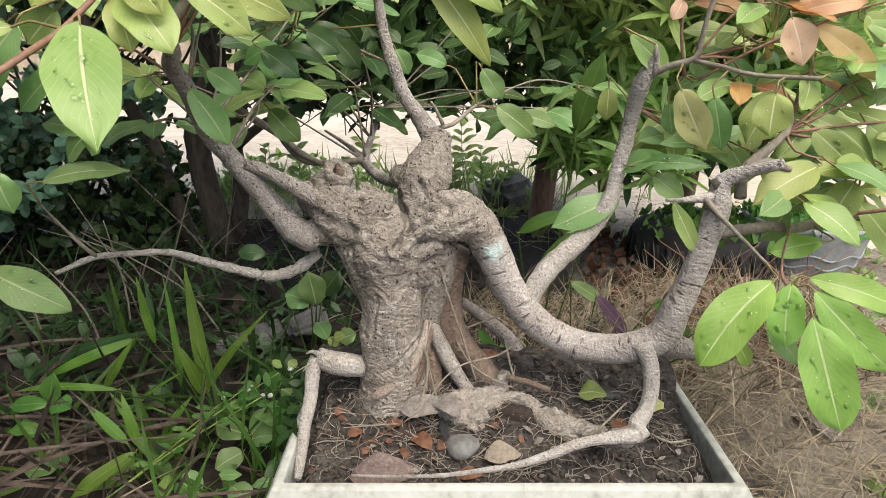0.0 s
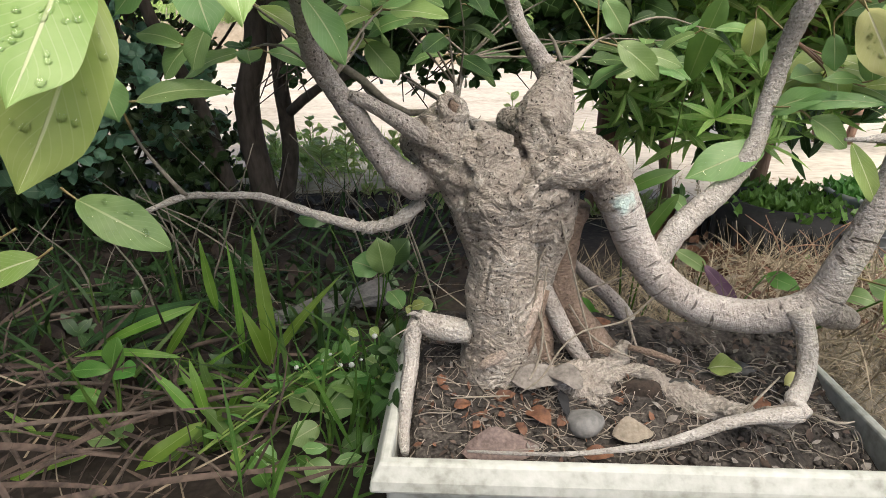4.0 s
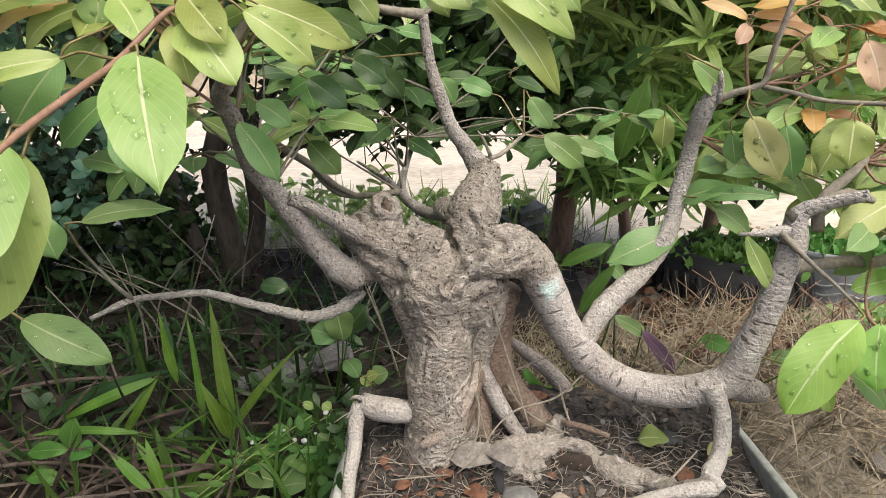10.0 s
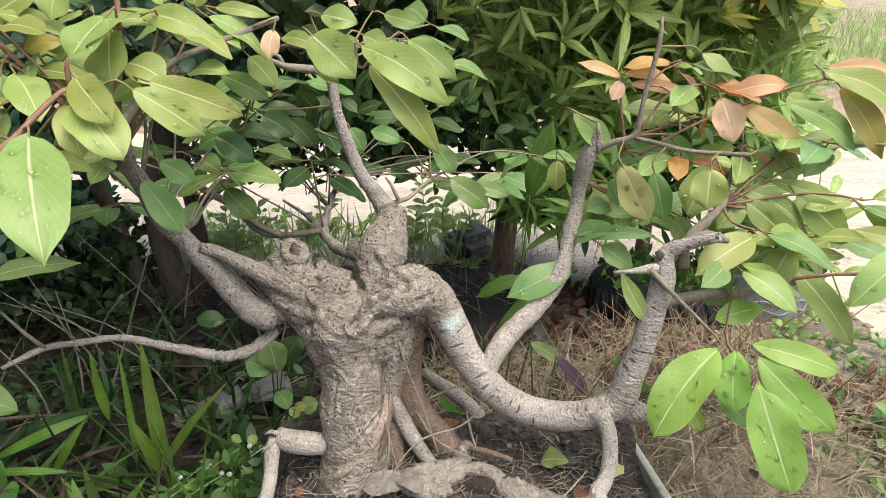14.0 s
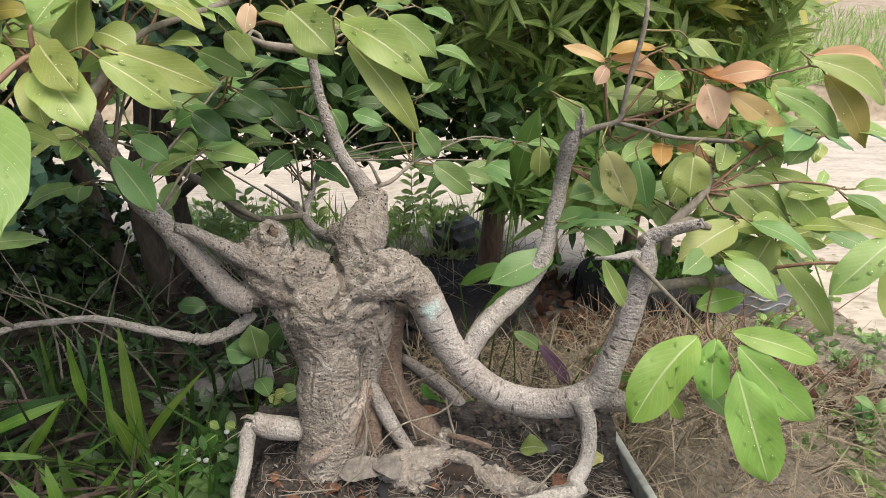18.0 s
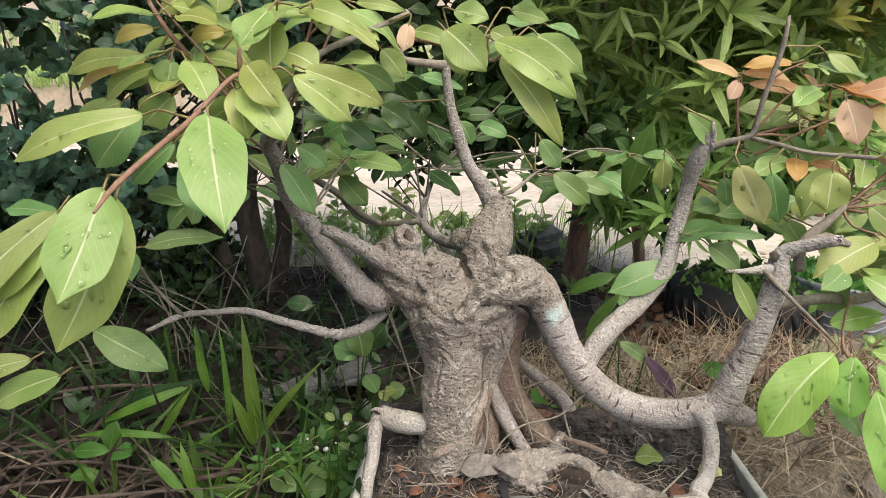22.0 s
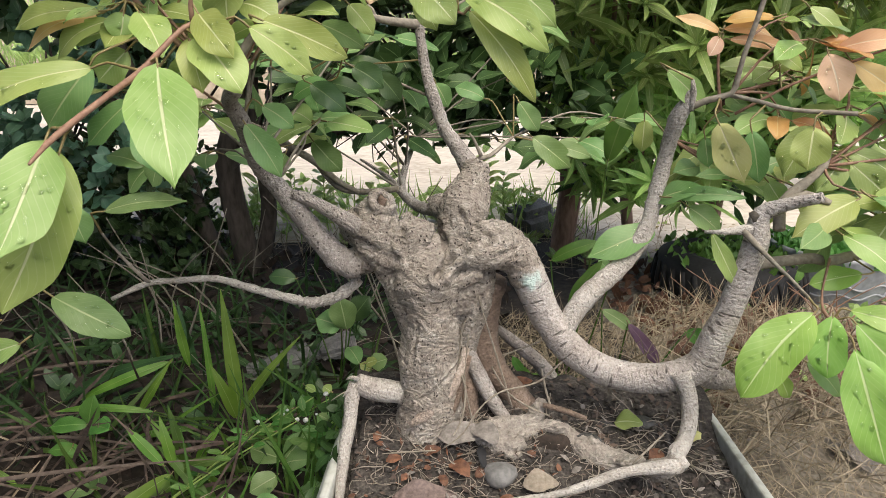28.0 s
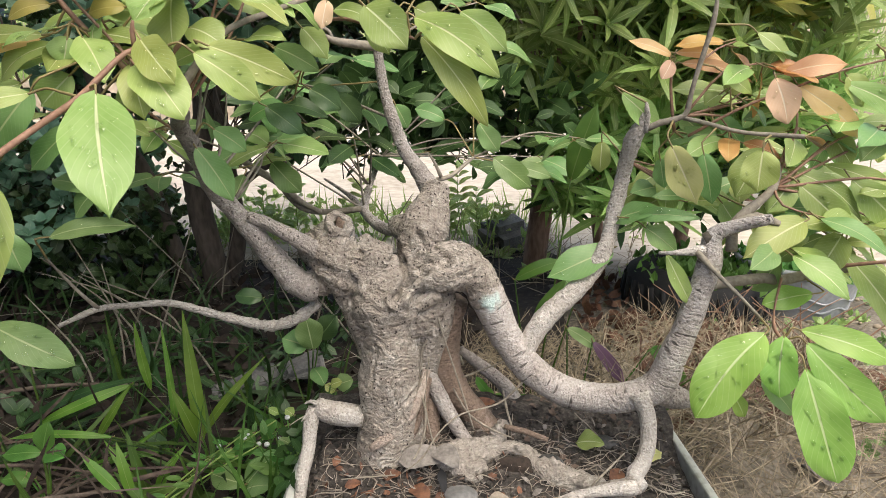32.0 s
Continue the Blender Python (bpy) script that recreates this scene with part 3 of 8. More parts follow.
def bevelled(ob, width=0.003):
    mod = ob.modifiers.new("bevel", "BEVEL")
    mod.width, mod.segments, mod.limit_method = width, 2, "ANGLE"
    return ob


v, f = frame_loop([(-0.004, 0.20), (0.0, PZ), (0.010, PZ), (0.018, PZ - 0.016), (0.020, PZ - 0.028), (0.006, PZ - 0.030), (0.0, GZ + 0.03), (-0.012, GZ - 0.01), (-0.03, GZ - 0.01), (-0.02, 0.20)])
bevelled(part("tray", mesh_from("rim", v, f, [POT], smooth=False), pot))


def soil_height(x, y):
    inside = min(x - PX0, PX1 - x, y - PY0, PY1 - y)
    h = PZ - 0.028 + 0.030 * min(1, max(0, (y - 0.56) / 0.12)) + 0.010 * noise.noise(Vector((x * 14, y * 14, 0))) + 0.004 * noise.noise(Vector((x * 50, y * 50, 5)))
    h += 0.022 * min(1, max(0, (y - 0.70) / 0.06))
    return h - (0.015 if inside < 0.015 and y < 0.73 else 0) + 0.02 * math.exp(-((x + 0.02) / 0.15) ** 2 - ((y - 0.72) / 0.1) ** 2)


sx = [PX0 - 0.002 + (PX1 - PX0 + 0.004) * i / 90 for i in range(91)]
sy = [PY0 - 0.002 + (PY1 - PY0 + 0.004) * i / 66 for i in range(67)]
soil = sheet("soil", sx, sy, soil_height, SOIL)
soil.parent, soil.matrix_parent_inverse = pot, pot.matrix_basis.inverted()
tagged(soil, "dark damp soil")

# ---- the bonsai ----
tree = thing("bonsai_tree", (0.0, 0.70, 0.36), "old fig bonsai with gnarled grey trunk, aerial roots, wet leaves", "bonsai")
def ring_tube(c, n, r, thick, seg=18):
    n = Vector(n).normalized()
    a = n.orthogonal().normalized()
    b = n.cross(a)
    rows = [(*(Vector(c) + (a * math.cos(k * 6.2832 / seg) + b * math.sin(k * 6.2832 / seg) * 1.25) * r * (1 + 0.2 * noise.noise(Vector((k * 0.7, 0, 1))))), thick * (1 + 0.4 * noise.noise(Vector((k * 0.5, 3, 0))))) for k in range(seg + 1)]
    return tube(rows, 8, 0.006, 0.2)


def ridged(p):
    return 1 - 2 * abs(noise.noise(p))


def fused(name, pieces, parent, mat, label, voxel, relief, grooves=()):
    """One closed skin round the pieces, with relief(place) and grooves of (depth, width, line) cut along its normals."""
    v, f = merge(pieces)
    rough = new("rough_shape", mesh_from("rough_shape", v, f, []))
    rm = rough.modifiers.new("fuse", "REMESH")
    rm.mode, rm.voxel_size, rm.use_smooth_shade = "VOXEL", voxel, True
    sm = rough.modifiers.new("soften", "SMOOTH")
    sm.iterations, sm.factor = 3, 0.5
    me = bpy.data.meshes.new_from_object(rough.evaluated_get(bpy.context.evaluated_depsgraph_get()))
    bpy.data.objects.remove(rough)
    me.name = name
    n = len(me.vertices)
    co, no = np.empty(n * 3), np.empty(n * 3)
    me.vertices.foreach_get("co", co)
    me.vertex_normals.foreach_get("vector", no)
    co, no = co.reshape(-1, 3), no.reshape(-1, 3)
    push = np.array([relief(Vector(p)) for p in co])
    for depth, width, line in grooves:
        away = np.full(n, 9.0)
        for a, b in zip(np.array(line[:-1]), np.array(line[1:])):
            k = np.clip(((co - a) @ (b - a)) / ((b - a) @ (b - a)), 0, 1)
            away = np.minimum(away, np.linalg.norm(co - a - k[:, None] * (b - a), axis=1))
        push -= depth * np.exp(-(away / width) ** 2)
        push += 0.25 * depth * np.exp(-((away - 2.2 * width) / width) ** 2)
    me.vertices.foreach_set("co", (co + no * push[:, None]).ravel())
    me.materials.clear()
    me.materials.append(mat)
    me.polygons.foreach_set("use_smooth", np.full(len(me.polygons), True))
    me.update()
    return part(name, me, parent, label)


def bark_relief(p):
    """Folds and pits on the head, fine cross wrinkles lower down."""
    head = min(1.0, max(0.0, (p.z - 0.47) / 0.09))
    q = p + Vector((noise.noise(p * 30), noise.noise(p * 30 + Vector((7, 0, 0))), noise.noise(p * 30 + Vector((0, 9, 0))))) * 0.012
    h = 0.0016 * noise.noise(p * 38) + 0.0008 * noise.noise(p * 300)
    h += head * (0.0011 * ridged(q * 75) + 0.0009 * ridged(q * 190)) - head * 0.0025 * max(0.0, noise.noise(p * 210) - 0.35)
    h += (1 - 0.5 * head) * 0.0012 * ridged(Vector((q.x * 45, q.y * 45, (q.z + 0.35 * q.x) * 170)))
    return h


GROOVES = [
    (0.014, 0.0045, [(-0.050, 0.727, 0.617), (-0.049, 0.722, 0.607), (-0.046, 0.698, 0.597), (-0.040, 0.684, 0.586), (-0.046, 0.672, 0.581), (-0.053, 0.665, 0.573)]),
    (0.007, 0.0040, [(-0.040, 0.681, 0.585), (-0.033, 0.684, 0.590), (-0.021, 0.682, 0.598), (-0.010, 0.679, 0.603), (0.008, 0.683, 0.607)]),
    (0.008, 0.0050, [(-0.009, 0.690, 0.609), (-0.002, 0.687, 0.609), (0.006, 0.693, 0.611)]),
    (0.006, 0.0030, [(-0.028, 0.714, 0.637), (-0.022, 0.710, 0.628), (-0.018, 0.707, 0.617), (-0.023, 0.705, 0.608)]),
    (0.0015, 0.0030, [(-0.126, 0.685, 0.578), (-0.111, 0.687, 0.571), (-0.098, 0.679, 0.572), (-0.086, 0.664, 0.564), (-0.071, 0.662, 0.556), (-0.056, 0.662, 0.558)]),
    (0.003, 0.0035, [(-0.055, 0.663, 0.570), (-0.046, 0.666, 0.559), (-0.032, 0.673, 0.551), (-0.012, 0.684, 0.546)]),
    (0.005, 0.0030, [(-0.103, 1.000, 0.569), (-0.095, 0.686, 0.621), (-0.099, 0.681, 0.609)]),
    (0.003, 0.0050, [(-0.155, 0.690, 0.613), (-0.138, 0.682, 0.603), (-0.120, 0.680, 0.594), (-0.102, 0.684, 0.586)]),
    (0.004, 0.0022, [(-0.077, 0.670, 0.509), (-0.081, 0.671, 0.488), (-0.085, 0.669, 0.457)]),
    (0.004, 0.0022, [(-0.045, 0.674, 0.511), (-0.050, 0.668, 0.490), (-0.051, 0.666, 0.471)]),
    (0.004, 0.0025, [(-0.031, 0.684, 0.446), (-0.045, 0.667, 0.435), (-0.060, 0.663, 0.419), (-0.079, 0.662, 0.409)]),
    (0.005, 0.0030, [(0.020, 0.679, 0.594), (0.033, 0.684, 0.598), (0.043, 0.698, 0.607)]),
    (0.004, 0.0025, [(-0.181, 1.000, 0.599), (-0.150, 0.694, 0.639), (-0.141, 0.683, 0.632)]),
    (0.004, 0.0025, [(-0.109, 0.710, 0.643), (-0.106, 0.698, 0.633), (-0.109, 0.690, 0.622)]),
]
hollow = (-0.121, 0.702, 0.652)
lumps = [
    ring_tube(hollow, (0.5, -0.75, 0.4), 0.0100, 0.0050),
    tube([(-0.003, 0.722, 0.568, 0.0210), (-0.008, 0.722, 0.548, 0.0266), (-0.013, 0.722, 0.520, 0.0266), (-0.017, 0.722, 0.484, 0.0192), (-0.022, 0.722, 0.447, 0.0168)], 18, 0.007, 0.05),
    tube([(-0.121, 0.710, 0.572, 0.0156), (-0.102, 0.710, 0.550, 0.0210), (-0.087, 0.708, 0.517, 0.0238), (-0.079, 0.705, 0.476, 0.0192)], 18, 0.007, 0.05),
    tube([(-0.062, 0.700, 0.323, 0.0546), (-0.065, 0.700, 0.359, 0.0462), (-0.065, 0.700, 0.405, 0.0399), (-0.065, 0.702, 0.456, 0.0385), (-0.064, 0.705, 0.497, 0.0360), (-0.064, 0.708, 0.531, 0.0408), (-0.069, 0.710, 0.560, 0.0490), (-0.080, 0.712, 0.586, 0.0348), (-0.083, 0.715, 0.604, 0.0308), (-0.081, 0.718, 0.617, 0.0180)], 18, 0.007, 0.05),
    tube([(-0.033, 0.715, 0.522, 0.0294), (-0.030, 0.710, 0.545, 0.0288), (-0.035, 0.712, 0.564, 0.0252)], 18, 0.007, 0.05),
    tube([(-0.108, 0.712, 0.572, 0.0252), (-0.124, 0.710, 0.602, 0.0288), (-0.131, 0.715, 0.623, 0.0300), (-0.128, 0.722, 0.638, 0.0228), (-0.125, 0.725, 0.650, 0.0156)], 18, 0.007, 0.05),
    tube([(-0.125, 0.720, 0.609, 0.0294), (-0.156, 0.738, 0.612, 0.0252), (-0.173, 0.745, 0.614, 0.0132)], 18, 0.007, 0.05),
    tube([(-0.139, 0.714, 0.581, 0.0192), (-0.162, 0.710, 0.576, 0.0156), (-0.177, 0.706, 0.584, 0.0132)], 18, 0.007, 0.05),
    tube([(-0.102, 0.705, 0.597, 0.0240), (-0.084, 0.705, 0.610, 0.0216), (-0.067, 0.706, 0.604, 0.0224)], 18, 0.007, 0.05),
    tube([(-0.089, 0.708, 0.619, 0.0096), (-0.091, 0.712, 0.628, 0.0066), (-0.093, 0.715, 0.634, 0.0054)], 18, 0.007, 0.05),
    tube([(-0.023, 0.730, 0.538, 0.0210), (-0.029, 0.728, 0.572, 0.0266), (-0.027, 0.732, 0.605, 0.0246), (-0.023, 0.745, 0.631, 0.0301), (-0.016, 0.762, 0.652, 0.0252), (-0.010, 0.775, 0.669, 0.0189), (-0.006, 0.785, 0.684, 0.0154)], 18, 0.007, 0.05),
    tube([(-0.034, 0.765, 0.624, 0.0168), (-0.049, 0.790, 0.625, 0.0156), (-0.058, 0.810, 0.625, 0.0154)], 18, 0.007, 0.05),
    tube([(-0.037, 0.700, 0.574, 0.0112), (-0.026, 0.692, 0.584, 0.0120), (-0.008, 0.690, 0.589, 0.0156), (0.015, 0.700, 0.591, 0.0216), (0.035, 0.712, 0.590, 0.0240), (0.050, 0.715, 0.571, 0.0216), (0.058, 0.715, 0.552, 0.0204)], 18, 0.007, 0.05),
    tube([(-0.012, 0.716, 0.601, 0.0108), (0.003, 0.716, 0.608, 0.0182), (0.022, 0.718, 0.606, 0.0196), (0.042, 0.720, 0.596, 0.0168)], 18, 0.007, 0.05),
    tube([(-0.163, 0.700, 0.634, 0.0078), (-0.142, 0.694, 0.623, 0.0108), (-0.123, 0.690, 0.610, 0.0108), (-0.111, 0.694, 0.601, 0.0048)], 18, 0.007, 0.05),
    tube([(-0.050, 0.684, 0.513, 0.0060), (-0.040, 0.682, 0.544, 0.0084), (-0.025, 0.684, 0.560, 0.0084), (-0.004, 0.690, 0.571, 0.0096)], 18, 0.007, 0.05),
]
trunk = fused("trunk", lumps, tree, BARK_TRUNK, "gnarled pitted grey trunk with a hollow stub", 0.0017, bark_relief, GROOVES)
plate = [
    tube([(-0.013, 0.662, 0.368, 0.0048), (0.007, 0.668, 0.369, 0.0084), (0.034, 0.675, 0.368, 0.0112), (0.064, 0.690, 0.365, 0.0096), (0.080, 0.700, 0.371, 0.0084)], 12, 0.007, 0.15),
    tube([(-0.004, 0.655, 0.361, 0.0063), (0.016, 0.658, 0.362, 0.0084), (0.040, 0.664, 0.361, 0.0090), (0.066, 0.680, 0.358, 0.0084)], 12, 0.007, 0.15),
    tube([(0.009, 0.648, 0.355, 0.0054), (0.025, 0.650, 0.355, 0.0078), (0.041, 0.652, 0.355, 0.0084), (0.054, 0.655, 0.357, 0.0056)], 12, 0.007, 0.15),
    tube([(0.030, 0.640, 0.350, 0.0036), (0.042, 0.638, 0.349, 0.0049), (0.049, 0.642, 0.351, 0.0035)], 12, 0.007, 0.15),
    tube([(0.066, 0.682, 0.360, 0.0072), (0.085, 0.682, 0.364, 0.0063), (0.104, 0.678, 0.363, 0.0063), (0.122, 0.668, 0.356, 0.0084), (0.147, 0.652, 0.353, 0.0072), (0.173, 0.635, 0.353, 0.0060), (0.189, 0.610, 0.361, 0.0054)], 12, 0.007, 0.15),
    tube([(0.107, 0.670, 0.360, 0.0042), (0.122, 0.655, 0.352, 0.0077), (0.144, 0.642, 0.347, 0.0084), (0.165, 0.630, 0.348, 0.0070), (0.182, 0.606, 0.360, 0.0054)], 12, 0.007, 0.15),
    tube([(0.126, 0.645, 0.347, 0.0042), (0.143, 0.635, 0.339, 0.0048), (0.161, 0.625, 0.343, 0.0042)], 12, 0.007, 0.15),
    tube([(0.179, 0.606, 0.360, 0.0054), (0.194, 0.590, 0.371, 0.0078), (0.207, 0.583, 0.379, 0.0102), (0.217, 0.580, 0.386, 0.0090)], 12, 0.007, 0.15),
    tube([(0.082, 0.705, 0.388, 0.0056), (0.073, 0.700, 0.372, 0.0077), (0.063, 0.690, 0.360, 0.0084)], 12, 0.007, 0.15),
]
fused("root", plate, tree, BARK_ROOT, "flattened crusty root spreading over the soil", 0.0019, lambda p: 0.0030 * noise.noise(p * 60) + 0.0020 * ridged(p * 130) + 0.0012 * ridged(p * 280))
branch(tree, "branch", BARK, [(-0.151, 0.710, 0.572, 0.0191), (-0.173, 0.705, 0.579, 0.0176), (-0.199, 0.700, 0.610, 0.0142), (-0.219, 0.690, 0.647, 0.0122), (-0.239, 0.680, 0.678, 0.0113), (-0.249, 0.655, 0.709, 0.0102), (-0.247, 0.615, 0.749, 0.0091), (-0.248, 0.585, 0.776, 0.0075), (-0.230, 0.550, 0.789, 0.0072), (-0.228, 0.520, 0.817, 0.0048)], 14, 0.008, 0.08, 0.03, label="thick lower limb with wrinkled grey bark")
branch(tree, "branch", BARK, [(-0.116, 0.700, 0.605, 0.0111), (-0.148, 0.690, 0.625, 0.0109), (-0.183, 0.688, 0.646, 0.0089), (-0.206, 0.685, 0.660, 0.0077), (-0.222, 0.680, 0.666, 0.0064)], 14, 0.008, 0.08, 0.0)
branch(tree, "twig", BARK_PALE, [(-0.153, 0.720, 0.549, 0.0065), (-0.164, 0.715, 0.540, 0.0078), (-0.181, 0.710, 0.529, 0.0078), (-0.210, 0.705, 0.522, 0.0071), (-0.247, 0.700, 0.532, 0.0061), (-0.281, 0.690, 0.546, 0.0050), (-0.315, 0.670, 0.565, 0.0045), (-0.344, 0.640, 0.574, 0.0037), (-0.366, 0.610, 0.581, 0.0035), (-0.391, 0.580, 0.574, 0.0021)], 8, 0.01, 0.10, 0.10, label="thin bare side twig bent downwards")
coil = []
for i, row in enumerate(spline([(-0.155, 0.719, 0.548, 0.0068), (-0.164, 0.715, 0.540, 0.0078), (-0.181, 0.710, 0.529, 0.0078), (-0.210, 0.705, 0.522, 0.0071), (-0.230, 0.702, 0.526, 0.0064)], 0.0012)):
    turn = i * 0.75
    coil.append((row[0] + 0.35 * row[3] * math.sin(turn), row[1] + row[3] * 0.95 * math.cos(turn), row[2] + row[3] * 0.95 * math.sin(turn), 0.0017))
branch(tree, "twisted_bark", BARK_PALE, coil, 6, 0.004, 0.15, label="bark ridge twisted round the twig's base")
branch(tree, "twig", TWIG, [(-0.365, 0.610, 0.582, 0.0025), (-0.374, 0.600, 0.601, 0.0019), (-0.388, 0.590, 0.630, 0.0015), (-0.384, 0.570, 0.649, 0.0012)], 8, 0.01, 0.06, 0)
branch(tree, "branch", BARK, [(-0.019, 0.775, 0.632, 0.0222), (-0.011, 0.785, 0.668, 0.0153), (-0.029, 0.795, 0.703, 0.0113), (-0.048, 0.800, 0.729, 0.0093), (-0.062, 0.803, 0.767, 0.0076), (-0.073, 0.805, 0.805, 0.0066), (-0.080, 0.805, 0.856, 0.0067)], 14, 0.008, 0.08, 0.03)
branch(tree, "twig", TWIG, [(-0.080, 0.805, 0.856, 0.0065), (-0.112, 0.790, 0.859, 0.0050), (-0.131, 0.770, 0.862, 0.0042), (-0.149, 0.750, 0.872, 0.0027)], 8, 0.01, 0.06, 0)
branch(tree, "twig", TWIG, [(-0.130, 0.775, 0.861, 0.0031), (-0.141, 0.770, 0.876, 0.0024), (-0.154, 0.700, 0.828, 0.0019)], 8, 0.01, 0.06, 0)
branch(tree, "twig", TWIG, [(-0.011, 0.800, 0.688, 0.0034), (0.012, 0.810, 0.692, 0.0031), (0.030, 0.820, 0.705, 0.0028), (0.044, 0.830, 0.715, 0.0018)], 8, 0.01, 0.06, 0)
branch(tree, "twig", TWIG, [(0.000, 0.800, 0.693, 0.0027), (-0.009, 0.800, 0.713, 0.0020), (-0.016, 0.800, 0.723, 0.0013)], 8, 0.01, 0.06, 0)
branch(tree, "branch", BARK, [(-0.031, 0.800, 0.611, 0.0079), (-0.062, 0.840, 0.610, 0.0088), (-0.089, 0.880, 0.607, 0.0087), (-0.120, 0.950, 0.617, 0.0071), (-0.120, 1.030, 0.641, 0.0053), (-0.105, 1.100, 0.683, 0.0031)], 14, 0.008, 0.08, 0.0)
branch(tree, "twig", BARK, [(-0.111, 0.920, 0.608, 0.0049), (-0.139, 0.980, 0.626, 0.0052), (-0.160, 1.020, 0.632, 0.0037), (-0.199, 1.050, 0.650, 0.0022)], 8, 0.01, 0.08, 0.0)
branch(tree, "twig", TWIG, [(-0.123, 0.930, 0.623, 0.0049), (-0.169, 0.940, 0.616, 0.0049), (-0.212, 0.950, 0.617, 0.0046), (-0.238, 0.960, 0.632, 0.0038), (-0.256, 0.970, 0.651, 0.0029)], 8, 0.01, 0.06, 0)
branch(tree, "twig", TWIG, [(-0.186, 0.940, 0.615, 0.0037), (-0.220, 0.950, 0.630, 0.0050), (-0.254, 0.960, 0.657, 0.0058), (-0.299, 0.950, 0.689, 0.0057), (-0.316, 0.930, 0.711, 0.0047)], 8, 0.01, 0.06, 0)
branch(tree, "branch", BARK_SCAR, [(0.037, 0.720, 0.583, 0.0238), (0.052, 0.715, 0.568, 0.0225), (0.065, 0.715, 0.541, 0.0215), (0.083, 0.710, 0.504, 0.0203), (0.111, 0.700, 0.467, 0.0197), (0.150, 0.690, 0.443, 0.0190), (0.192, 0.675, 0.438, 0.0184), (0.229, 0.660, 0.449, 0.0182), (0.260, 0.655, 0.468, 0.0186), (0.271, 0.650, 0.511, 0.0157), (0.282, 0.647, 0.551, 0.0141), (0.291, 0.645, 0.592, 0.0132), (0.297, 0.645, 0.622, 0.0130), (0.299, 0.645, 0.654, 0.0101), (0.320, 0.630, 0.669, 0.0070), (0.340, 0.610, 0.680, 0.0057)], 14, 0.008, 0.05, 0.0, label="arching right limb with dark horizontal scars")
branch(tree, "branch", BARK, [(0.259, 0.660, 0.458, 0.0175), (0.283, 0.660, 0.449, 0.0151), (0.301, 0.660, 0.443, 0.0095)], 14, 0.008, 0.1, 0.0)
branch(tree, "branch", BARK_PALE, [(0.104, 0.705, 0.486, 0.0118), (0.123, 0.715, 0.517, 0.0136), (0.149, 0.725, 0.542, 0.0131), (0.184, 0.740, 0.569, 0.0120), (0.210, 0.752, 0.608, 0.0104), (0.219, 0.762, 0.639, 0.0099), (0.228, 0.768, 0.685, 0.0097), (0.231, 0.760, 0.721, 0.0103), (0.233, 0.745, 0.750, 0.0106), (0.238, 0.735, 0.768, 0.0066), (0.238, 0.730, 0.779, 0.0027)], 14, 0.008, 0.07, 0.04)
branch(tree, "twig", BARK_PALE, [(0.242, 0.732, 0.757, 0.0030), (0.241, 0.728, 0.777, 0.0036), (0.238, 0.726, 0.792, 0.0018)], 8, 0.01, 0.07, 0.0, label="pale splintered wood of the broken tip")
branch(tree, "twig", TWIG, [(0.235, 0.740, 0.755, 0.0043), (0.256, 0.725, 0.769, 0.0036), (0.279, 0.715, 0.777, 0.0032), (0.282, 0.710, 0.795, 0.0029), (0.283, 0.705, 0.817, 0.0028), (0.294, 0.700, 0.876, 0.0028), (0.296, 0.700, 0.907, 0.0019)], 8, 0.01, 0.07, 0.0)
branch(tree, "twig", TWIG, [(0.279, 0.715, 0.775, 0.0026), (0.301, 0.700, 0.770, 0.0026), (0.337, 0.690, 0.761, 0.0026), (0.390, 0.660, 0.759, 0.0025)], 8, 0.01, 0.07, 0.0)
branch(tree, "twig", BARK_PALE, [(0.301, 0.645, 0.640, 0.0062), (0.281, 0.642, 0.637, 0.0056), (0.255, 0.640, 0.635, 0.0025), (0.238, 0.640, 0.635, 0.0017)], 8, 0.01, 0.1, 0.0, label="knotted forked twig stub")
branch(tree, "twig", TWIG, [(0.279, 0.640, 0.637, 0.0039), (0.291, 0.630, 0.623, 0.0028), (0.308, 0.615, 0.605, 0.0022), (0.317, 0.600, 0.595, 0.0019), (0.332, 0.590, 0.579, 0.0017)], 8, 0.01, 0.07, 0.0)
branch(tree, "twig", TWIG, [(0.296, 0.645, 0.595, 0.0063), (0.330, 0.650, 0.599, 0.0064), (0.368, 0.655, 0.601, 0.0061), (0.390, 0.660, 0.597, 0.0063), (0.438, 0.660, 0.608, 0.0050), (0.492, 0.660, 0.613, 0.0038), (0.437, 0.660, 0.611, 0.0055)], 8, 0.01, 0.07, 0.0)
branch(tree, "branch", TWIG, [(0.320, 0.645, 0.636, 0.0061), (0.328, 0.660, 0.664, 0.0061), (0.370, 0.670, 0.702, 0.0043), (0.376, 0.680, 0.728, 0.0031)], 8, 0.01, 0.07, 0.0)
branch(tree, "branch", TWIG, [(0.288, 0.645, 0.649, 0.0072), (0.313, 0.640, 0.662, 0.0077), (0.338, 0.635, 0.675, 0.0065), (0.360, 0.630, 0.670, 0.0035)], 8, 0.01, 0.07, 0.0)
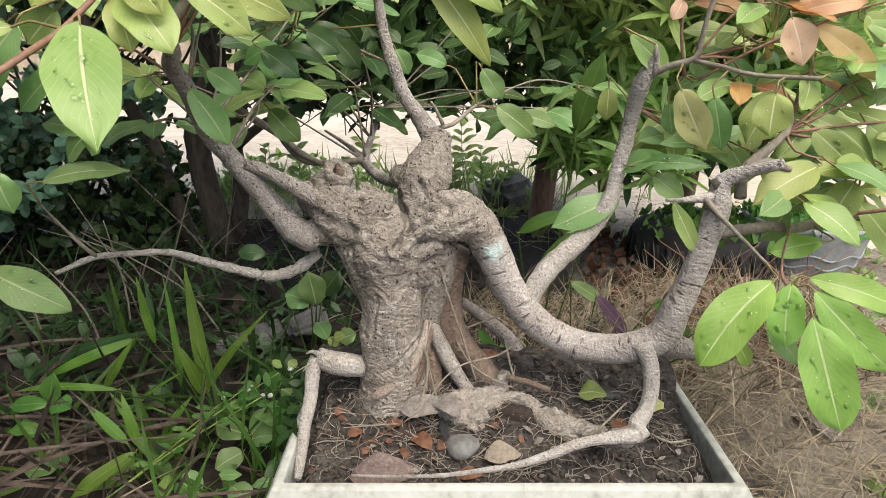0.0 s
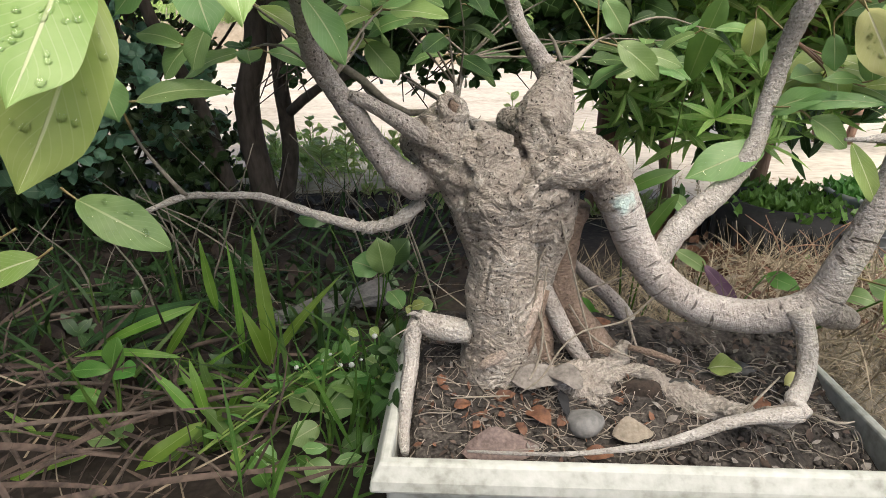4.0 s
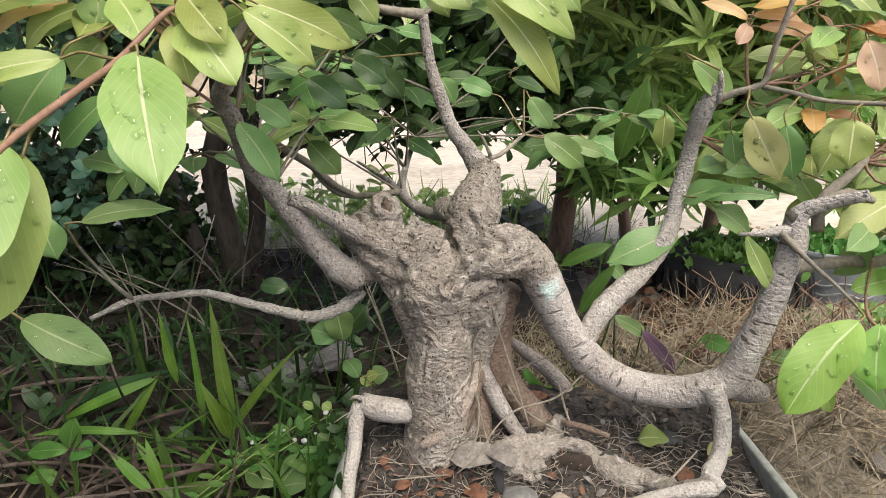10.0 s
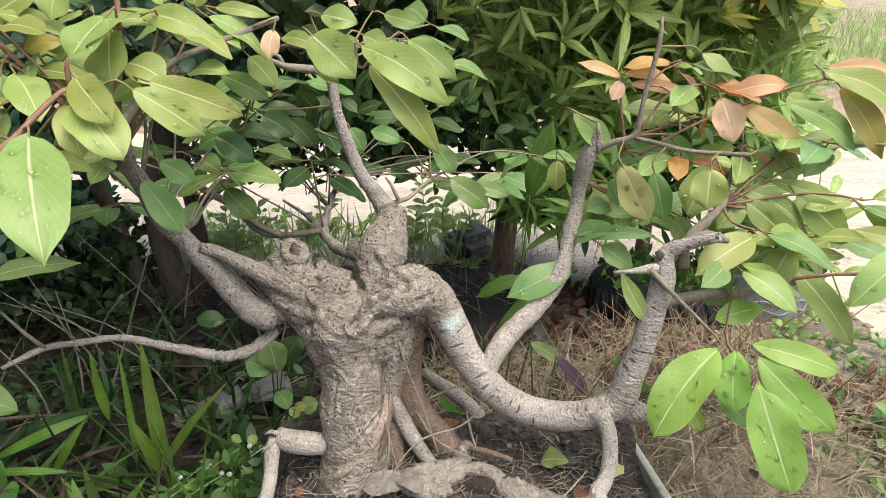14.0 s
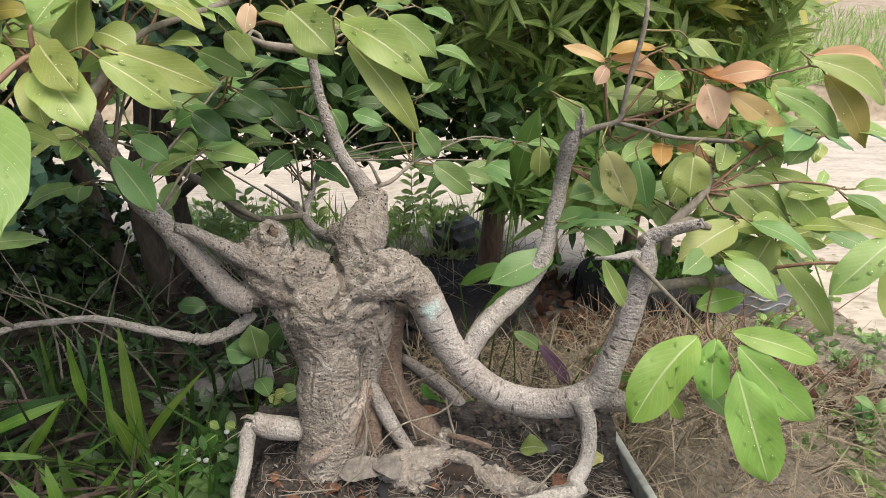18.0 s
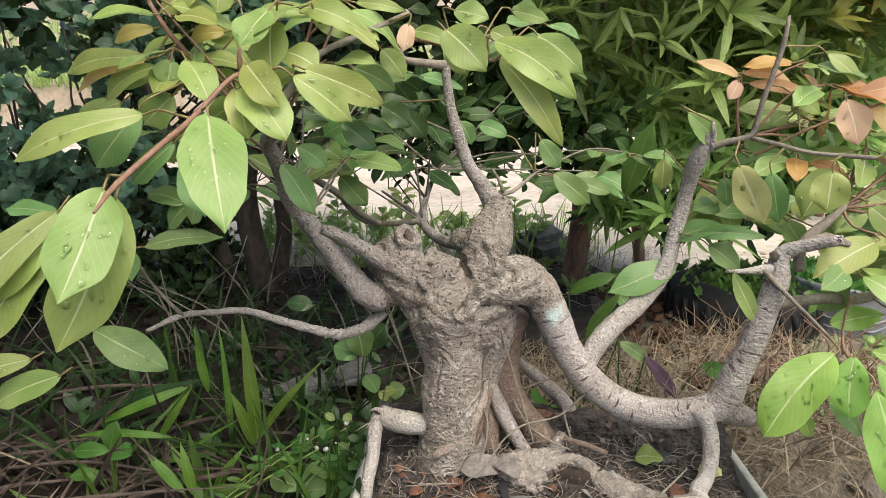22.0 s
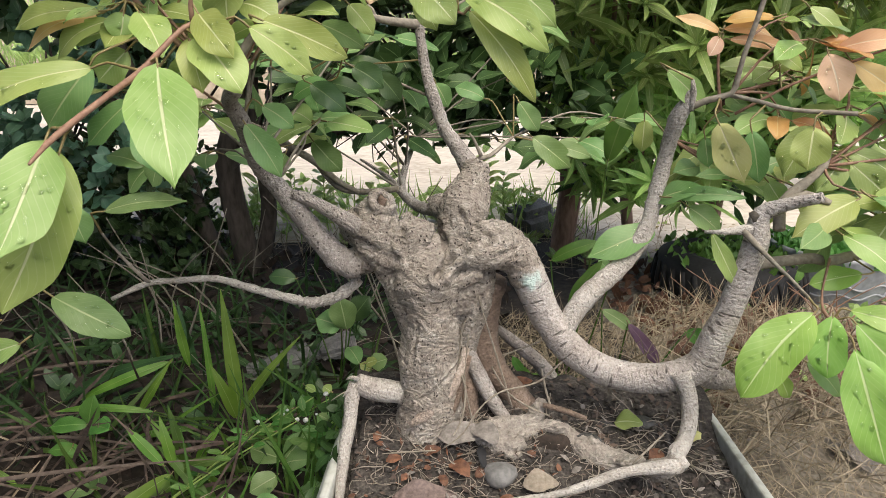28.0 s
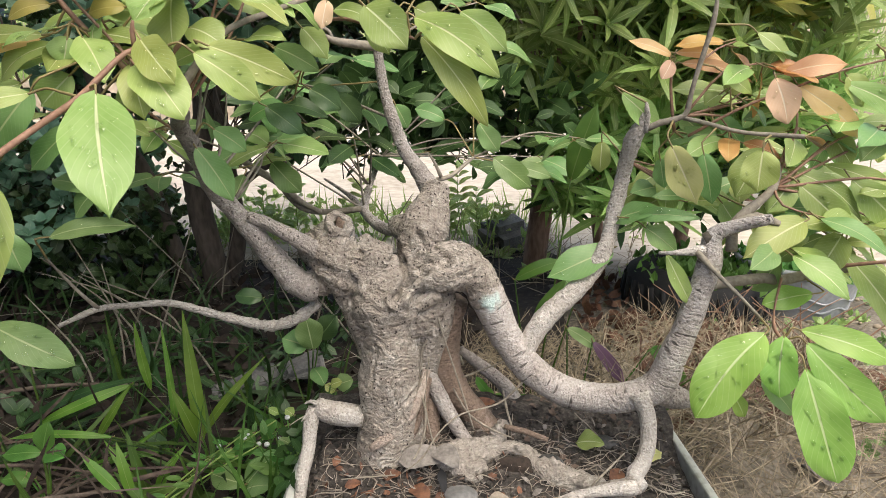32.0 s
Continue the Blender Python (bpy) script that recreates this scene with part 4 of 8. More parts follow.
branch(tree, "root", BARK_PALE, [(0.214, 0.575, 0.385, 0.0085), (0.179, 0.572, 0.383, 0.0066), (0.145, 0.568, 0.378, 0.0056), (0.110, 0.560, 0.368, 0.0048), (0.077, 0.556, 0.360, 0.0040), (0.038, 0.552, 0.356, 0.0030), (-0.001, 0.550, 0.352, 0.0024), (-0.05, 0.552, 0.349, 0.0018), (-0.10, 0.556, 0.347, 0.0012)], 12, 0.008, 0.12, 0.0, label="long pale surface root along the pot's front")
branch(tree, "root", BARK_BUTTRESS, [(-0.018, 0.700, 0.465, 0.0048), (-0.026, 0.690, 0.438, 0.0072), (-0.039, 0.680, 0.416, 0.0098), (-0.055, 0.670, 0.399, 0.0084), (-0.073, 0.660, 0.388, 0.0066), (-0.088, 0.655, 0.380, 0.0036)], 14, 0.007, 0.10, 0.02, label="brownish buttress root running down to the soil")
branch(tree, "aerial_root", BARK_PALE, [(0.233, 0.648, 0.461, 0.0129), (0.243, 0.638, 0.435, 0.0101), (0.242, 0.625, 0.409, 0.0094), (0.232, 0.610, 0.391, 0.0093), (0.217, 0.590, 0.387, 0.0099), (0.223, 0.575, 0.383, 0.0063)], 14, 0.008, 0.07, 0.0, label="pale aerial root dropping from limb into the soil")
branch(tree, "root", BARK_PALE, [(-0.099, 0.690, 0.405, 0.0146), (-0.125, 0.687, 0.411, 0.0152), (-0.145, 0.684, 0.417, 0.0144), (-0.157, 0.682, 0.425, 0.0104)], 14, 0.008, 0.07, 0.0)
branch(tree, "root", BARK_PALE, [(-0.157, 0.682, 0.422, 0.0085), (-0.162, 0.675, 0.406, 0.0104), (-0.162, 0.660, 0.385, 0.0087), (-0.165, 0.630, 0.362, 0.0078), (-0.166, 0.600, 0.334, 0.0067), (-0.161, 0.565, 0.336, 0.0041)], 8, 0.01, 0.1, 0.0)
branch(tree, "root", BARK_BROWN, [(0.012, 0.740, 0.545, 0.0221), (0.002, 0.745, 0.492, 0.0221), (0.005, 0.745, 0.446, 0.0218), (0.023, 0.740, 0.410, 0.0198), (0.052, 0.730, 0.376, 0.0177), (0.075, 0.720, 0.355, 0.0141), (0.079, 0.710, 0.341, 0.0077)], 14, 0.008, 0.1, 0.0)
branch(tree, "root", BARK, [(-0.025, 0.715, 0.468, 0.0100), (-0.007, 0.710, 0.433, 0.0105), (0.011, 0.700, 0.401, 0.0098), (0.029, 0.690, 0.376, 0.0081), (0.049, 0.680, 0.361, 0.0033)], 8, 0.01, 0.07, 0.0)
branch(tree, "root", BARK_BROWN, [(-0.019, 0.715, 0.430, 0.0088), (-0.014, 0.710, 0.387, 0.0138), (-0.010, 0.700, 0.354, 0.0103)], 8, 0.01, 0.1, 0.0)
branch(tree, "root", BARK, [(0.027, 0.770, 0.460, 0.0058), (0.055, 0.782, 0.431, 0.0089), (0.089, 0.790, 0.397, 0.0102), (0.115, 0.790, 0.359, 0.0107), (0.136, 0.785, 0.323, 0.0093)], 8, 0.01, 0.07, 0.0)
branch(tree, "root", TWIG, [(0.003, 0.710, 0.535, 0.0013), (-0.022, 0.695, 0.498, 0.0011), (-0.025, 0.693, 0.478, 0.0009), (-0.028, 0.690, 0.444, 0.0014), (-0.019, 0.675, 0.423, 0.0016), (-0.023, 0.660, 0.388, 0.0013), (-0.039, 0.640, 0.364, 0.0009)], 8, 0.01, 0.1, 0.0)
branch(tree, "root", TWIG, [(-0.013, 0.700, 0.585, 0.0006), (-0.005, 0.695, 0.540, 0.0009), (0.007, 0.695, 0.499, 0.0011), (0.025, 0.700, 0.439, 0.0012), (0.042, 0.690, 0.385, 0.0009)], 8, 0.01, 0.1, 0.0)
branch(tree, "root", TWIG, [(0.103, 0.690, 0.453, 0.0012), (0.073, 0.690, 0.423, 0.0012), (0.024, 0.670, 0.419, 0.0011), (-0.003, 0.650, 0.406, 0.0010), (-0.022, 0.630, 0.386, 0.0010), (-0.046, 0.620, 0.371, 0.0007)], 8, 0.01, 0.1, 0.0)
branch(tree, "root", TWIG, [(0.081, 0.720, 0.426, 0.0014), (0.086, 0.700, 0.403, 0.0014), (0.092, 0.690, 0.386, 0.0012)], 8, 0.01, 0.1, 0.0)
branch(tree, "root", TWIG, [(0.030, 0.730, 0.439, 0.0014), (0.059, 0.740, 0.446, 0.0012), (0.088, 0.750, 0.453, 0.0010)], 8, 0.01, 0.1, 0.0)
branch(tree, "twig", RED_TWIG, [(-0.228, 0.520, 0.817, 0.0025), (-0.236, 0.490, 0.840, 0.0020), (-0.264, 0.455, 0.805, 0.0024), (-0.272, 0.420, 0.789, 0.0024), (-0.281, 0.370, 0.767, 0.0020), (-0.280, 0.340, 0.754, 0.0010)], 8, 0.01, 0.04, 0, label="smooth reddish young stem")
branch(tree, "twig", RED_TWIG, [(-0.236, 0.490, 0.840, 0.0020), (-0.235, 0.487, 0.853, 0.0018), (-0.233, 0.486, 0.860, 0.0011)], 8, 0.01, 0.04, 0)
branch(tree, "twig", TWIG, [(-0.228, 0.540, 0.805, 0.0045), (-0.189, 0.550, 0.854, 0.0030), (-0.156, 0.600, 0.878, 0.0030), (-0.116, 0.680, 0.906, 0.0030)], 8, 0.01, 0.05, 0)
branch(tree, "twig", RED_TWIG, [(-0.236, 0.560, 0.819, 0.0036), (-0.224, 0.560, 0.889, 0.0025), (-0.223, 0.560, 0.922, 0.0022), (-0.221, 0.560, 0.954, 0.0017)], 8, 0.01, 0.04, 0)
branch(tree, "twig", RED_TWIG, [(-0.254, 0.550, 0.805, 0.0031), (-0.304, 0.570, 0.848, 0.0026), (-0.329, 0.570, 0.877, 0.0026), (-0.345, 0.570, 0.904, 0.0020)], 8, 0.01, 0.04, 0)
branch(tree, "twig", RED_TWIG, [(-0.149, 0.750, 0.872, 0.0020), (-0.110, 0.700, 0.880, 0.0019), (-0.042, 0.620, 0.860, 0.0017), (-0.026, 0.600, 0.854, 0.0011)], 8, 0.01, 0.04, 0)
branch(tree, "twig", RED_TWIG, [(0.377, 0.640, 0.606, 0.0015), (0.363, 0.620, 0.574, 0.0012), (0.356, 0.600, 0.560, 0.0018), (0.360, 0.590, 0.554, 0.0015)], 8, 0.01, 0.04, 0)
branch(tree, "twig", RED_TWIG, [(0.288, 0.720, 0.754, 0.0020), (0.336, 0.700, 0.787, 0.0016), (0.386, 0.690, 0.809, 0.0016), (0.428, 0.680, 0.827, 0.0013), (0.470, 0.670, 0.839, 0.0013)], 8, 0.01, 0.04, 0)
branch(tree, "twig", RED_TWIG, [(0.430, 0.660, 0.611, 0.0027), (0.479, 0.620, 0.631, 0.0019), (0.536, 0.600, 0.637, 0.0022), (0.557, 0.590, 0.659, 0.0016)], 8, 0.01, 0.04, 0)
branch(tree, "twig", RED_TWIG, [(0.279, 0.740, 0.758, 0.0021), (0.271, 0.740, 0.799, 0.0017), (0.268, 0.740, 0.831, 0.0017)], 8, 0.01, 0.04, 0)
branch(tree, "root", TWIG, [(-0.024, 0.690, 0.458, 0.0011), (-0.043, 0.675, 0.408, 0.0014), (-0.065, 0.660, 0.365, 0.0011), (-0.078, 0.650, 0.349, 0.0007)], 8, 0.01, 0.1, 0.0)
branch(tree, "root", BARK_BROWN, [(-0.014, 0.695, 0.456, 0.0033), (-0.028, 0.680, 0.405, 0.0043), (-0.052, 0.665, 0.361, 0.0043), (-0.071, 0.650, 0.347, 0.0019)], 8, 0.01, 0.1, 0.0)
branch(tree, "root", TWIG, [(-0.015, 0.700, 0.482, 0.0009), (-0.020, 0.685, 0.432, 0.0011), (-0.012, 0.670, 0.389, 0.0011), (-0.000, 0.655, 0.362, 0.0009)], 8, 0.01, 0.1, 0.0)
branch(tree, "root", TWIG, [(0.016, 0.720, 0.428, 0.0012), (0.036, 0.700, 0.402, 0.0012), (0.066, 0.690, 0.385, 0.0012), (0.088, 0.680, 0.381, 0.0009)], 8, 0.01, 0.1, 0.0)
branch(tree, "root", TWIG, [(0.168, 0.585, 0.379, 0.0010), (0.190, 0.600, 0.390, 0.0012), (0.212, 0.615, 0.401, 0.0008)], 8, 0.01, 0.1, 0.0)
branch(tree, "root", TWIG, [(0.232, 0.590, 0.377, 0.0012), (0.251, 0.575, 0.376, 0.0012), (0.271, 0.580, 0.375, 0.0008)], 8, 0.01, 0.1, 0.0)
branch(tree, "root", BARK_BROWN, [(0.081, 0.690, 0.390, 0.0033), (0.106, 0.685, 0.386, 0.0041), (0.135, 0.675, 0.380, 0.0033)], 8, 0.01, 0.1, 0.0)
branch(tree, "root", BARK_PALE, [(-0.151, 0.681, 0.427, 0.0037), (-0.161, 0.676, 0.434, 0.0022), (-0.168, 0.673, 0.432, 0.0007)], 8, 0.01, 0.1, 0.0)
branch(tree, "root", BARK_PALE, [(-0.151, 0.680, 0.420, 0.0044), (-0.164, 0.673, 0.418, 0.0026), (-0.172, 0.668, 0.411, 0.0007)], 8, 0.01, 0.1, 0.0)
branch(tree, "root", TWIG, [(-0.167, 0.672, 0.417, 0.0010), (-0.178, 0.668, 0.412, 0.0007), (-0.186, 0.665, 0.407, 0.0005)], 8, 0.01, 0.1, 0.0)
branch(tree, "root", TWIG, [(-0.118, 0.620, 0.363, 0.0007), (-0.076, 0.630, 0.360, 0.0010), (-0.055, 0.635, 0.358, 0.0007)], 8, 0.01, 0.1, 0.0)

# leaves of the bonsai
leaf(tree, FRESH, (-0.249, 0.450, 0.809), (-0.217, 0.385, 0.733), 0.044, (0.31, -0.83, 0.47), 0.08, drops=26)
leaf(tree, FRESH, (-0.302, 0.390, 0.761), (-0.305, 0.330, 0.698), 0.039, (0.53, -0.68, 0.50), 0.07, drops=16)
leaf(tree, YOUNG, (-0.300, 0.400, 0.753), (-0.333, 0.360, 0.650), 0.043, (0.64, -0.58, 0.51), 0.08, drops=8)
leaf(tree, FRESH, (-0.364, 0.430, 0.736), (-0.441, 0.385, 0.651), 0.027, (0.59, -0.56, 0.58), 0.13, drops=14)
leaf(tree, YOUNG, (-0.366, 0.430, 0.719), (-0.409, 0.400, 0.668), 0.021, (0.51, -0.70, 0.51), 0.13, drops=4)
leaf(tree, YOUNG, (-0.371, 0.430, 0.709), (-0.429, 0.400, 0.631), 0.032, (0.37, -0.81, 0.46), 0.10, drops=8)
leaf(tree, YOUNG, (-0.312, 0.475, 0.807), (-0.412, 0.450, 0.773), 0.025, (0.06, -0.87, 0.50), 0.18, drops=10)
leaf(tree, GREEN, (-0.396, 0.500, 0.608), (-0.330, 0.500, 0.571), 0.032, (0.30, -0.75, 0.58), 0.16, drops=14)
leaf(tree, FRESH, (-0.461, 0.500, 0.577), (-0.539, 0.480, 0.552), 0.026, (0.41, -0.55, 0.73), 0.08, drops=4)
leaf(tree, FRESH, (-0.435, 0.500, 0.561), (-0.502, 0.490, 0.532), 0.027, (0.30, -0.78, 0.55), 0.08, drops=4)
leaf(tree, YOUNG, (-0.229, 0.485, 0.847), (-0.197, 0.460, 0.815), 0.027, (0.08, -0.97, 0.21), 0.13, drops=12)
leaf(tree, YOUNG, (-0.232, 0.485, 0.829), (-0.192, 0.460, 0.791), 0.036, (0.35, -0.83, 0.44), 0.13, drops=10)
leaf(tree, YOUNG, (-0.241, 0.490, 0.828), (-0.226, 0.470, 0.789), 0.024, (0.28, -0.83, 0.49), 0.13, drops=3)
leaf(tree, YOUNG, (-0.196, 0.500, 0.838), (-0.150, 0.520, 0.801), 0.027, (0.27, -0.85, 0.45), 0.16, drops=6)
leaf(tree, YOUNG, (-0.191, 0.520, 0.844), (-0.126, 0.550, 0.815), 0.026, (-0.03, -0.95, 0.30), 0.16, drops=4)
leaf(tree, YOUNG, (-0.203, 0.560, 0.898), (-0.138, 0.550, 0.876), 0.023, (0.10, -0.89, 0.45), 0.21, drops=4)
leaf(tree, FRESH, (-0.221, 0.530, 0.893), (-0.240, 0.500, 0.860), 0.030, (-0.20, -0.95, 0.22), 0.08, drops=8)
leaf(tree, FRESH, (-0.223, 0.540, 0.884), (-0.220, 0.520, 0.841), 0.040, (-0.36, -0.93, 0.07), 0.08, drops=3)
leaf(tree, FRESH, (-0.213, 0.540, 0.859), (-0.180, 0.530, 0.844), 0.028, (0.09, -0.83, 0.55), 0.13)
leaf(tree, YOUNG, (-0.346, 0.560, 0.854), (-0.433, 0.565, 0.841), 0.020, (-0.07, -0.92, 0.39), 0.18, drops=5)
leaf(tree, BRONZE, (-0.354, 0.570, 0.852), (-0.428, 0.570, 0.822), 0.015, (0.34, -0.82, 0.47), 0.18)
leaf(tree, YOUNG, (-0.341, 0.565, 0.847), (-0.401, 0.570, 0.814), 0.020, (0.12, -0.86, 0.49), 0.16, drops=2)
leaf(tree, FRESH, (-0.320, 0.550, 0.852), (-0.325, 0.545, 0.828), 0.025, (0.52, -0.74, 0.43), 0.08, drops=3)
leaf(tree, YOUNG, (-0.297, 0.530, 0.851), (-0.267, 0.500, 0.816), 0.029, (0.45, -0.79, 0.41), 0.10, drops=5)
leaf(tree, YOUNG, (-0.335, 0.570, 0.895), (-0.289, 0.570, 0.921), 0.027, (0.25, -0.87, 0.43), 0.10, drops=2)
leaf(tree, YOUNG, (-0.354, 0.580, 0.916), (-0.428, 0.580, 0.912), 0.022, (0.36, -0.88, 0.31), 0.18, drops=2)
leaf(tree, YOUNG, (-0.270, 0.570, 0.924), (-0.279, 0.560, 0.894), 0.025, (0.19, -0.83, 0.52), 0.10)
leaf(tree, OLIVE, (-0.272, 0.560, 0.877), (-0.306, 0.560, 0.872), 0.016, (-0.12, -0.95, 0.28), 0.16)
leaf(tree, OLIVE, (-0.347, 0.580, 0.881), (-0.389, 0.580, 0.869), 0.014, (0.36, -0.86, 0.37), 0.16)
leaf(tree, GREEN, (-0.333, 0.450, 0.705), (-0.325, 0.450, 0.673), 0.021, (0.30, -0.66, 0.69), 0.08, drops=3)
leaf(tree, GREEN, (-0.372, 0.560, 0.673), (-0.299, 0.580, 0.681), 0.020, (0.18, -0.68, 0.71), 0.13, drops=4)
leaf(tree, GREEN, (-0.391, 0.470, 0.725), (-0.446, 0.480, 0.728), 0.017, (0.43, -0.62, 0.66), 0.10, drops=2)
leaf(tree, GREEN, (-0.339, 0.520, 0.809), (-0.386, 0.520, 0.757), 0.032, (0.52, -0.80, 0.31), 0.10)
leaf(tree, FRESH, (-0.322, 0.550, 0.821), (-0.353, 0.550, 0.794), 0.030, (0.39, -0.87, 0.30), 0.10, drops=2)
leaf(tree, GREEN, (-0.319, 0.570, 0.720), (-0.351, 0.570, 0.690), 0.023, (0.03, -0.76, 0.65), 0.10)
leaf(tree, GREEN, (-0.325, 0.550, 0.778), (-0.373, 0.550, 0.737), 0.024, (0.22, -0.82, 0.53), 0.08)
leaf(tree, GREEN, (-0.331, 0.570, 0.716), (-0.372, 0.580, 0.725), 0.022, (0.32, -0.67, 0.66), 0.08)
leaf(tree, GREEN, (-0.288, 0.500, 0.768), (-0.267, 0.470, 0.725), 0.029, (0.24, -0.81, 0.53), 0.08)
leaf(tree, GREEN, (-0.305, 0.560, 0.731), (-0.322, 0.560, 0.697), 0.023, (0.04, -0.71, 0.71), 0.08)
leaf(tree, GREEN, (-0.240, 0.600, 0.753), (-0.208, 0.600, 0.700), 0.026, (0.21, -0.84, 0.50), 0.13, drops=3)
leaf(tree, GREEN, (-0.225, 0.610, 0.770), (-0.197, 0.620, 0.747), 0.022, (-0.02, -0.90, 0.44), 0.13)
leaf(tree, GREEN, (-0.221, 0.800, 0.712), (-0.185, 0.800, 0.672), 0.031, (-0.07, -0.93, 0.36), 0.13, drops=2)
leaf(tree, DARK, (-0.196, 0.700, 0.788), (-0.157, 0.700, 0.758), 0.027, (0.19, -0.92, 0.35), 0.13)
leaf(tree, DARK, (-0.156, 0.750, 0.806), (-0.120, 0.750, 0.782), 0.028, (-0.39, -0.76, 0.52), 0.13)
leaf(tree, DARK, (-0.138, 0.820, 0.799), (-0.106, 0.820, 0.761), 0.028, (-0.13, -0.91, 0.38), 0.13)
leaf(tree, GREEN, (-0.181, 0.720, 0.790), (-0.224, 0.720, 0.772), 0.021, (0.23, -0.82, 0.52), 0.13)
leaf(tree, GREEN, (-0.167, 0.800, 0.739), (-0.225, 0.820, 0.719), 0.021, (0.04, -0.83, 0.55), 0.13)
leaf(tree, FRESH, (-0.074, 0.620, 0.885), (-0.033, 0.600, 0.846), 0.038, (-0.10, -0.96, 0.26), 0.10, drops=8)
leaf(tree, YOUNG, (-0.026, 0.600, 0.873), (0.053, 0.580, 0.822), 0.033, (-0.21, -0.87, 0.45), 0.21, drops=8)
leaf(tree, YOUNG, (-0.020, 0.605, 0.857), (0.044, 0.590, 0.775), 0.026, (-0.28, -0.79, 0.54), 0.16, drops=3)
leaf(tree, FRESH, (0.017, 0.620, 0.880), (0.063, 0.610, 0.843), 0.025, (-0.21, -0.92, 0.33), 0.18, drops=2)
leaf(tree, FRESH, (-0.071, 0.630, 0.869), (-0.051, 0.620, 0.841), 0.023, (0.16, -0.94, 0.30), 0.10, drops=2)
leaf(tree, PINK, (-0.111, 0.630, 0.891), (-0.116, 0.620, 0.864), 0.017, (0.12, -0.96, 0.26), 0.08, drops=2)
leaf(tree, FRESH, (-0.066, 0.640, 0.905), (-0.031, 0.630, 0.897), 0.024, (0.25, -0.93, 0.27), 0.10, drops=3)
leaf(tree, YOUNG, (-0.166, 0.640, 0.912), (-0.115, 0.640, 0.905), 0.013, (0.09, -0.96, 0.27), 0.21)
leaf(tree, FRESH, (-0.006, 0.650, 0.906), (0.031, 0.640, 0.896), 0.015, (-0.19, -0.98, 0.11), 0.21)
leaf(tree, FRESH, (-0.143, 0.660, 0.868), (-0.118, 0.660, 0.838), 0.025, (0.13, -0.87, 0.48), 0.13)
leaf(tree, GREEN, (-0.177, 0.680, 0.850), (-0.131, 0.680, 0.826), 0.023, (-0.24, -0.92, 0.31), 0.13)
leaf(tree, FRESH, (-0.205, 0.620, 0.895), (-0.170, 0.620, 0.878), 0.023, (0.27, -0.88, 0.40), 0.13, drops=2)
leaf(tree, FRESH, (-0.113, 0.680, 0.887), (-0.069, 0.660, 0.875), 0.017, (-0.16, -0.88, 0.44), 0.16)
leaf(tree, FRESH, (-0.028, 0.660, 0.887), (-0.003, 0.660, 0.875), 0.022, (-0.30, -0.85, 0.43), 0.13)
leaf(tree, FRESH, (-0.398, 0.600, 0.813), (-0.452, 0.600, 0.788), 0.024, (0.42, -0.71, 0.57), 0.13)
leaf(tree, GREEN, (0.072, 0.850, 0.712), (0.128, 0.850, 0.670), 0.034, (0.27, -0.94, 0.22), 0.13, drops=3)
leaf(tree, GREEN, (0.103, 0.860, 0.700), (0.158, 0.860, 0.684), 0.022, (0.01, -0.85, 0.53), 0.13)
leaf(tree, GREEN, (0.051, 0.840, 0.760), (0.079, 0.840, 0.721), 0.027, (-0.15, -0.92, 0.37), 0.13)
leaf(tree, GREEN, (-0.060, 0.820, 0.785), (-0.044, 0.820, 0.754), 0.024, (-0.24, -0.81, 0.53), 0.13)
leaf(tree, GREEN, (0.005, 0.850, 0.764), (-0.035, 0.850, 0.779), 0.022, (-0.07, -0.91, 0.41), 0.13)
leaf(tree, GREEN, (0.222, 0.757, 0.608), (0.135, 0.740, 0.574), 0.040, (-0.36, -0.75, 0.55), 0.08, drops=10)
leaf(tree, GREEN, (0.222, 0.760, 0.643), (0.263, 0.720, 0.668), 0.028, (-0.07, -0.74, 0.67), 0.10, drops=4)
leaf(tree, GREEN, (0.235, 0.740, 0.652), (0.306, 0.700, 0.661), 0.017, (-0.60, -0.67, 0.43), 0.16, drops=5)
leaf(tree, GREEN, (0.251, 0.730, 0.642), (0.290, 0.720, 0.613), 0.031, (-0.03, -0.77, 0.64), 0.10, drops=3)
leaf(tree, FRESH, (0.250, 0.650, 0.631), (0.283, 0.640, 0.571), 0.018, (-0.26, -0.82, 0.50), 0.10, drops=2)
leaf(tree, PALE, (0.255, 0.680, 0.747), (0.282, 0.660, 0.684), 0.036, (-0.75, -0.57, 0.34), 0.07, drops=12)
leaf(tree, GREEN, (0.296, 0.690, 0.738), (0.312, 0.690, 0.679), 0.026, (-0.47, -0.63, 0.62), 0.07)
leaf(tree, GREEN, (0.269, 0.750, 0.724), (0.277, 0.750, 0.687), 0.021, (-0.66, -0.66, 0.37), 0.07, drops=3)
leaf(tree, YOUNG, (0.347, 0.660, 0.745), (0.342, 0.650, 0.701), 0.037, (-0.36, -0.84, 0.40), 0.07, drops=4)
leaf(tree, YOUNG, (0.209, 0.800, 0.740), (0.209, 0.800, 0.699), 0.024, (-0.12, -0.71, 0.70), 0.13)
leaf(tree, WET, (0.337, 0.585, 0.563), (0.256, 0.545, 0.490), 0.049, (-0.48, -0.61, 0.63), 0.13, drops=26)
leaf(tree, WET, (0.357, 0.585, 0.561), (0.347, 0.560, 0.503), 0.034, (-0.53, -0.60, 0.60), 0.10, drops=12)
leaf(tree, WET, (0.372, 0.565, 0.534), (0.396, 0.520, 0.429), 0.049, (-0.33, -0.54, 0.77), 0.08, drops=24)
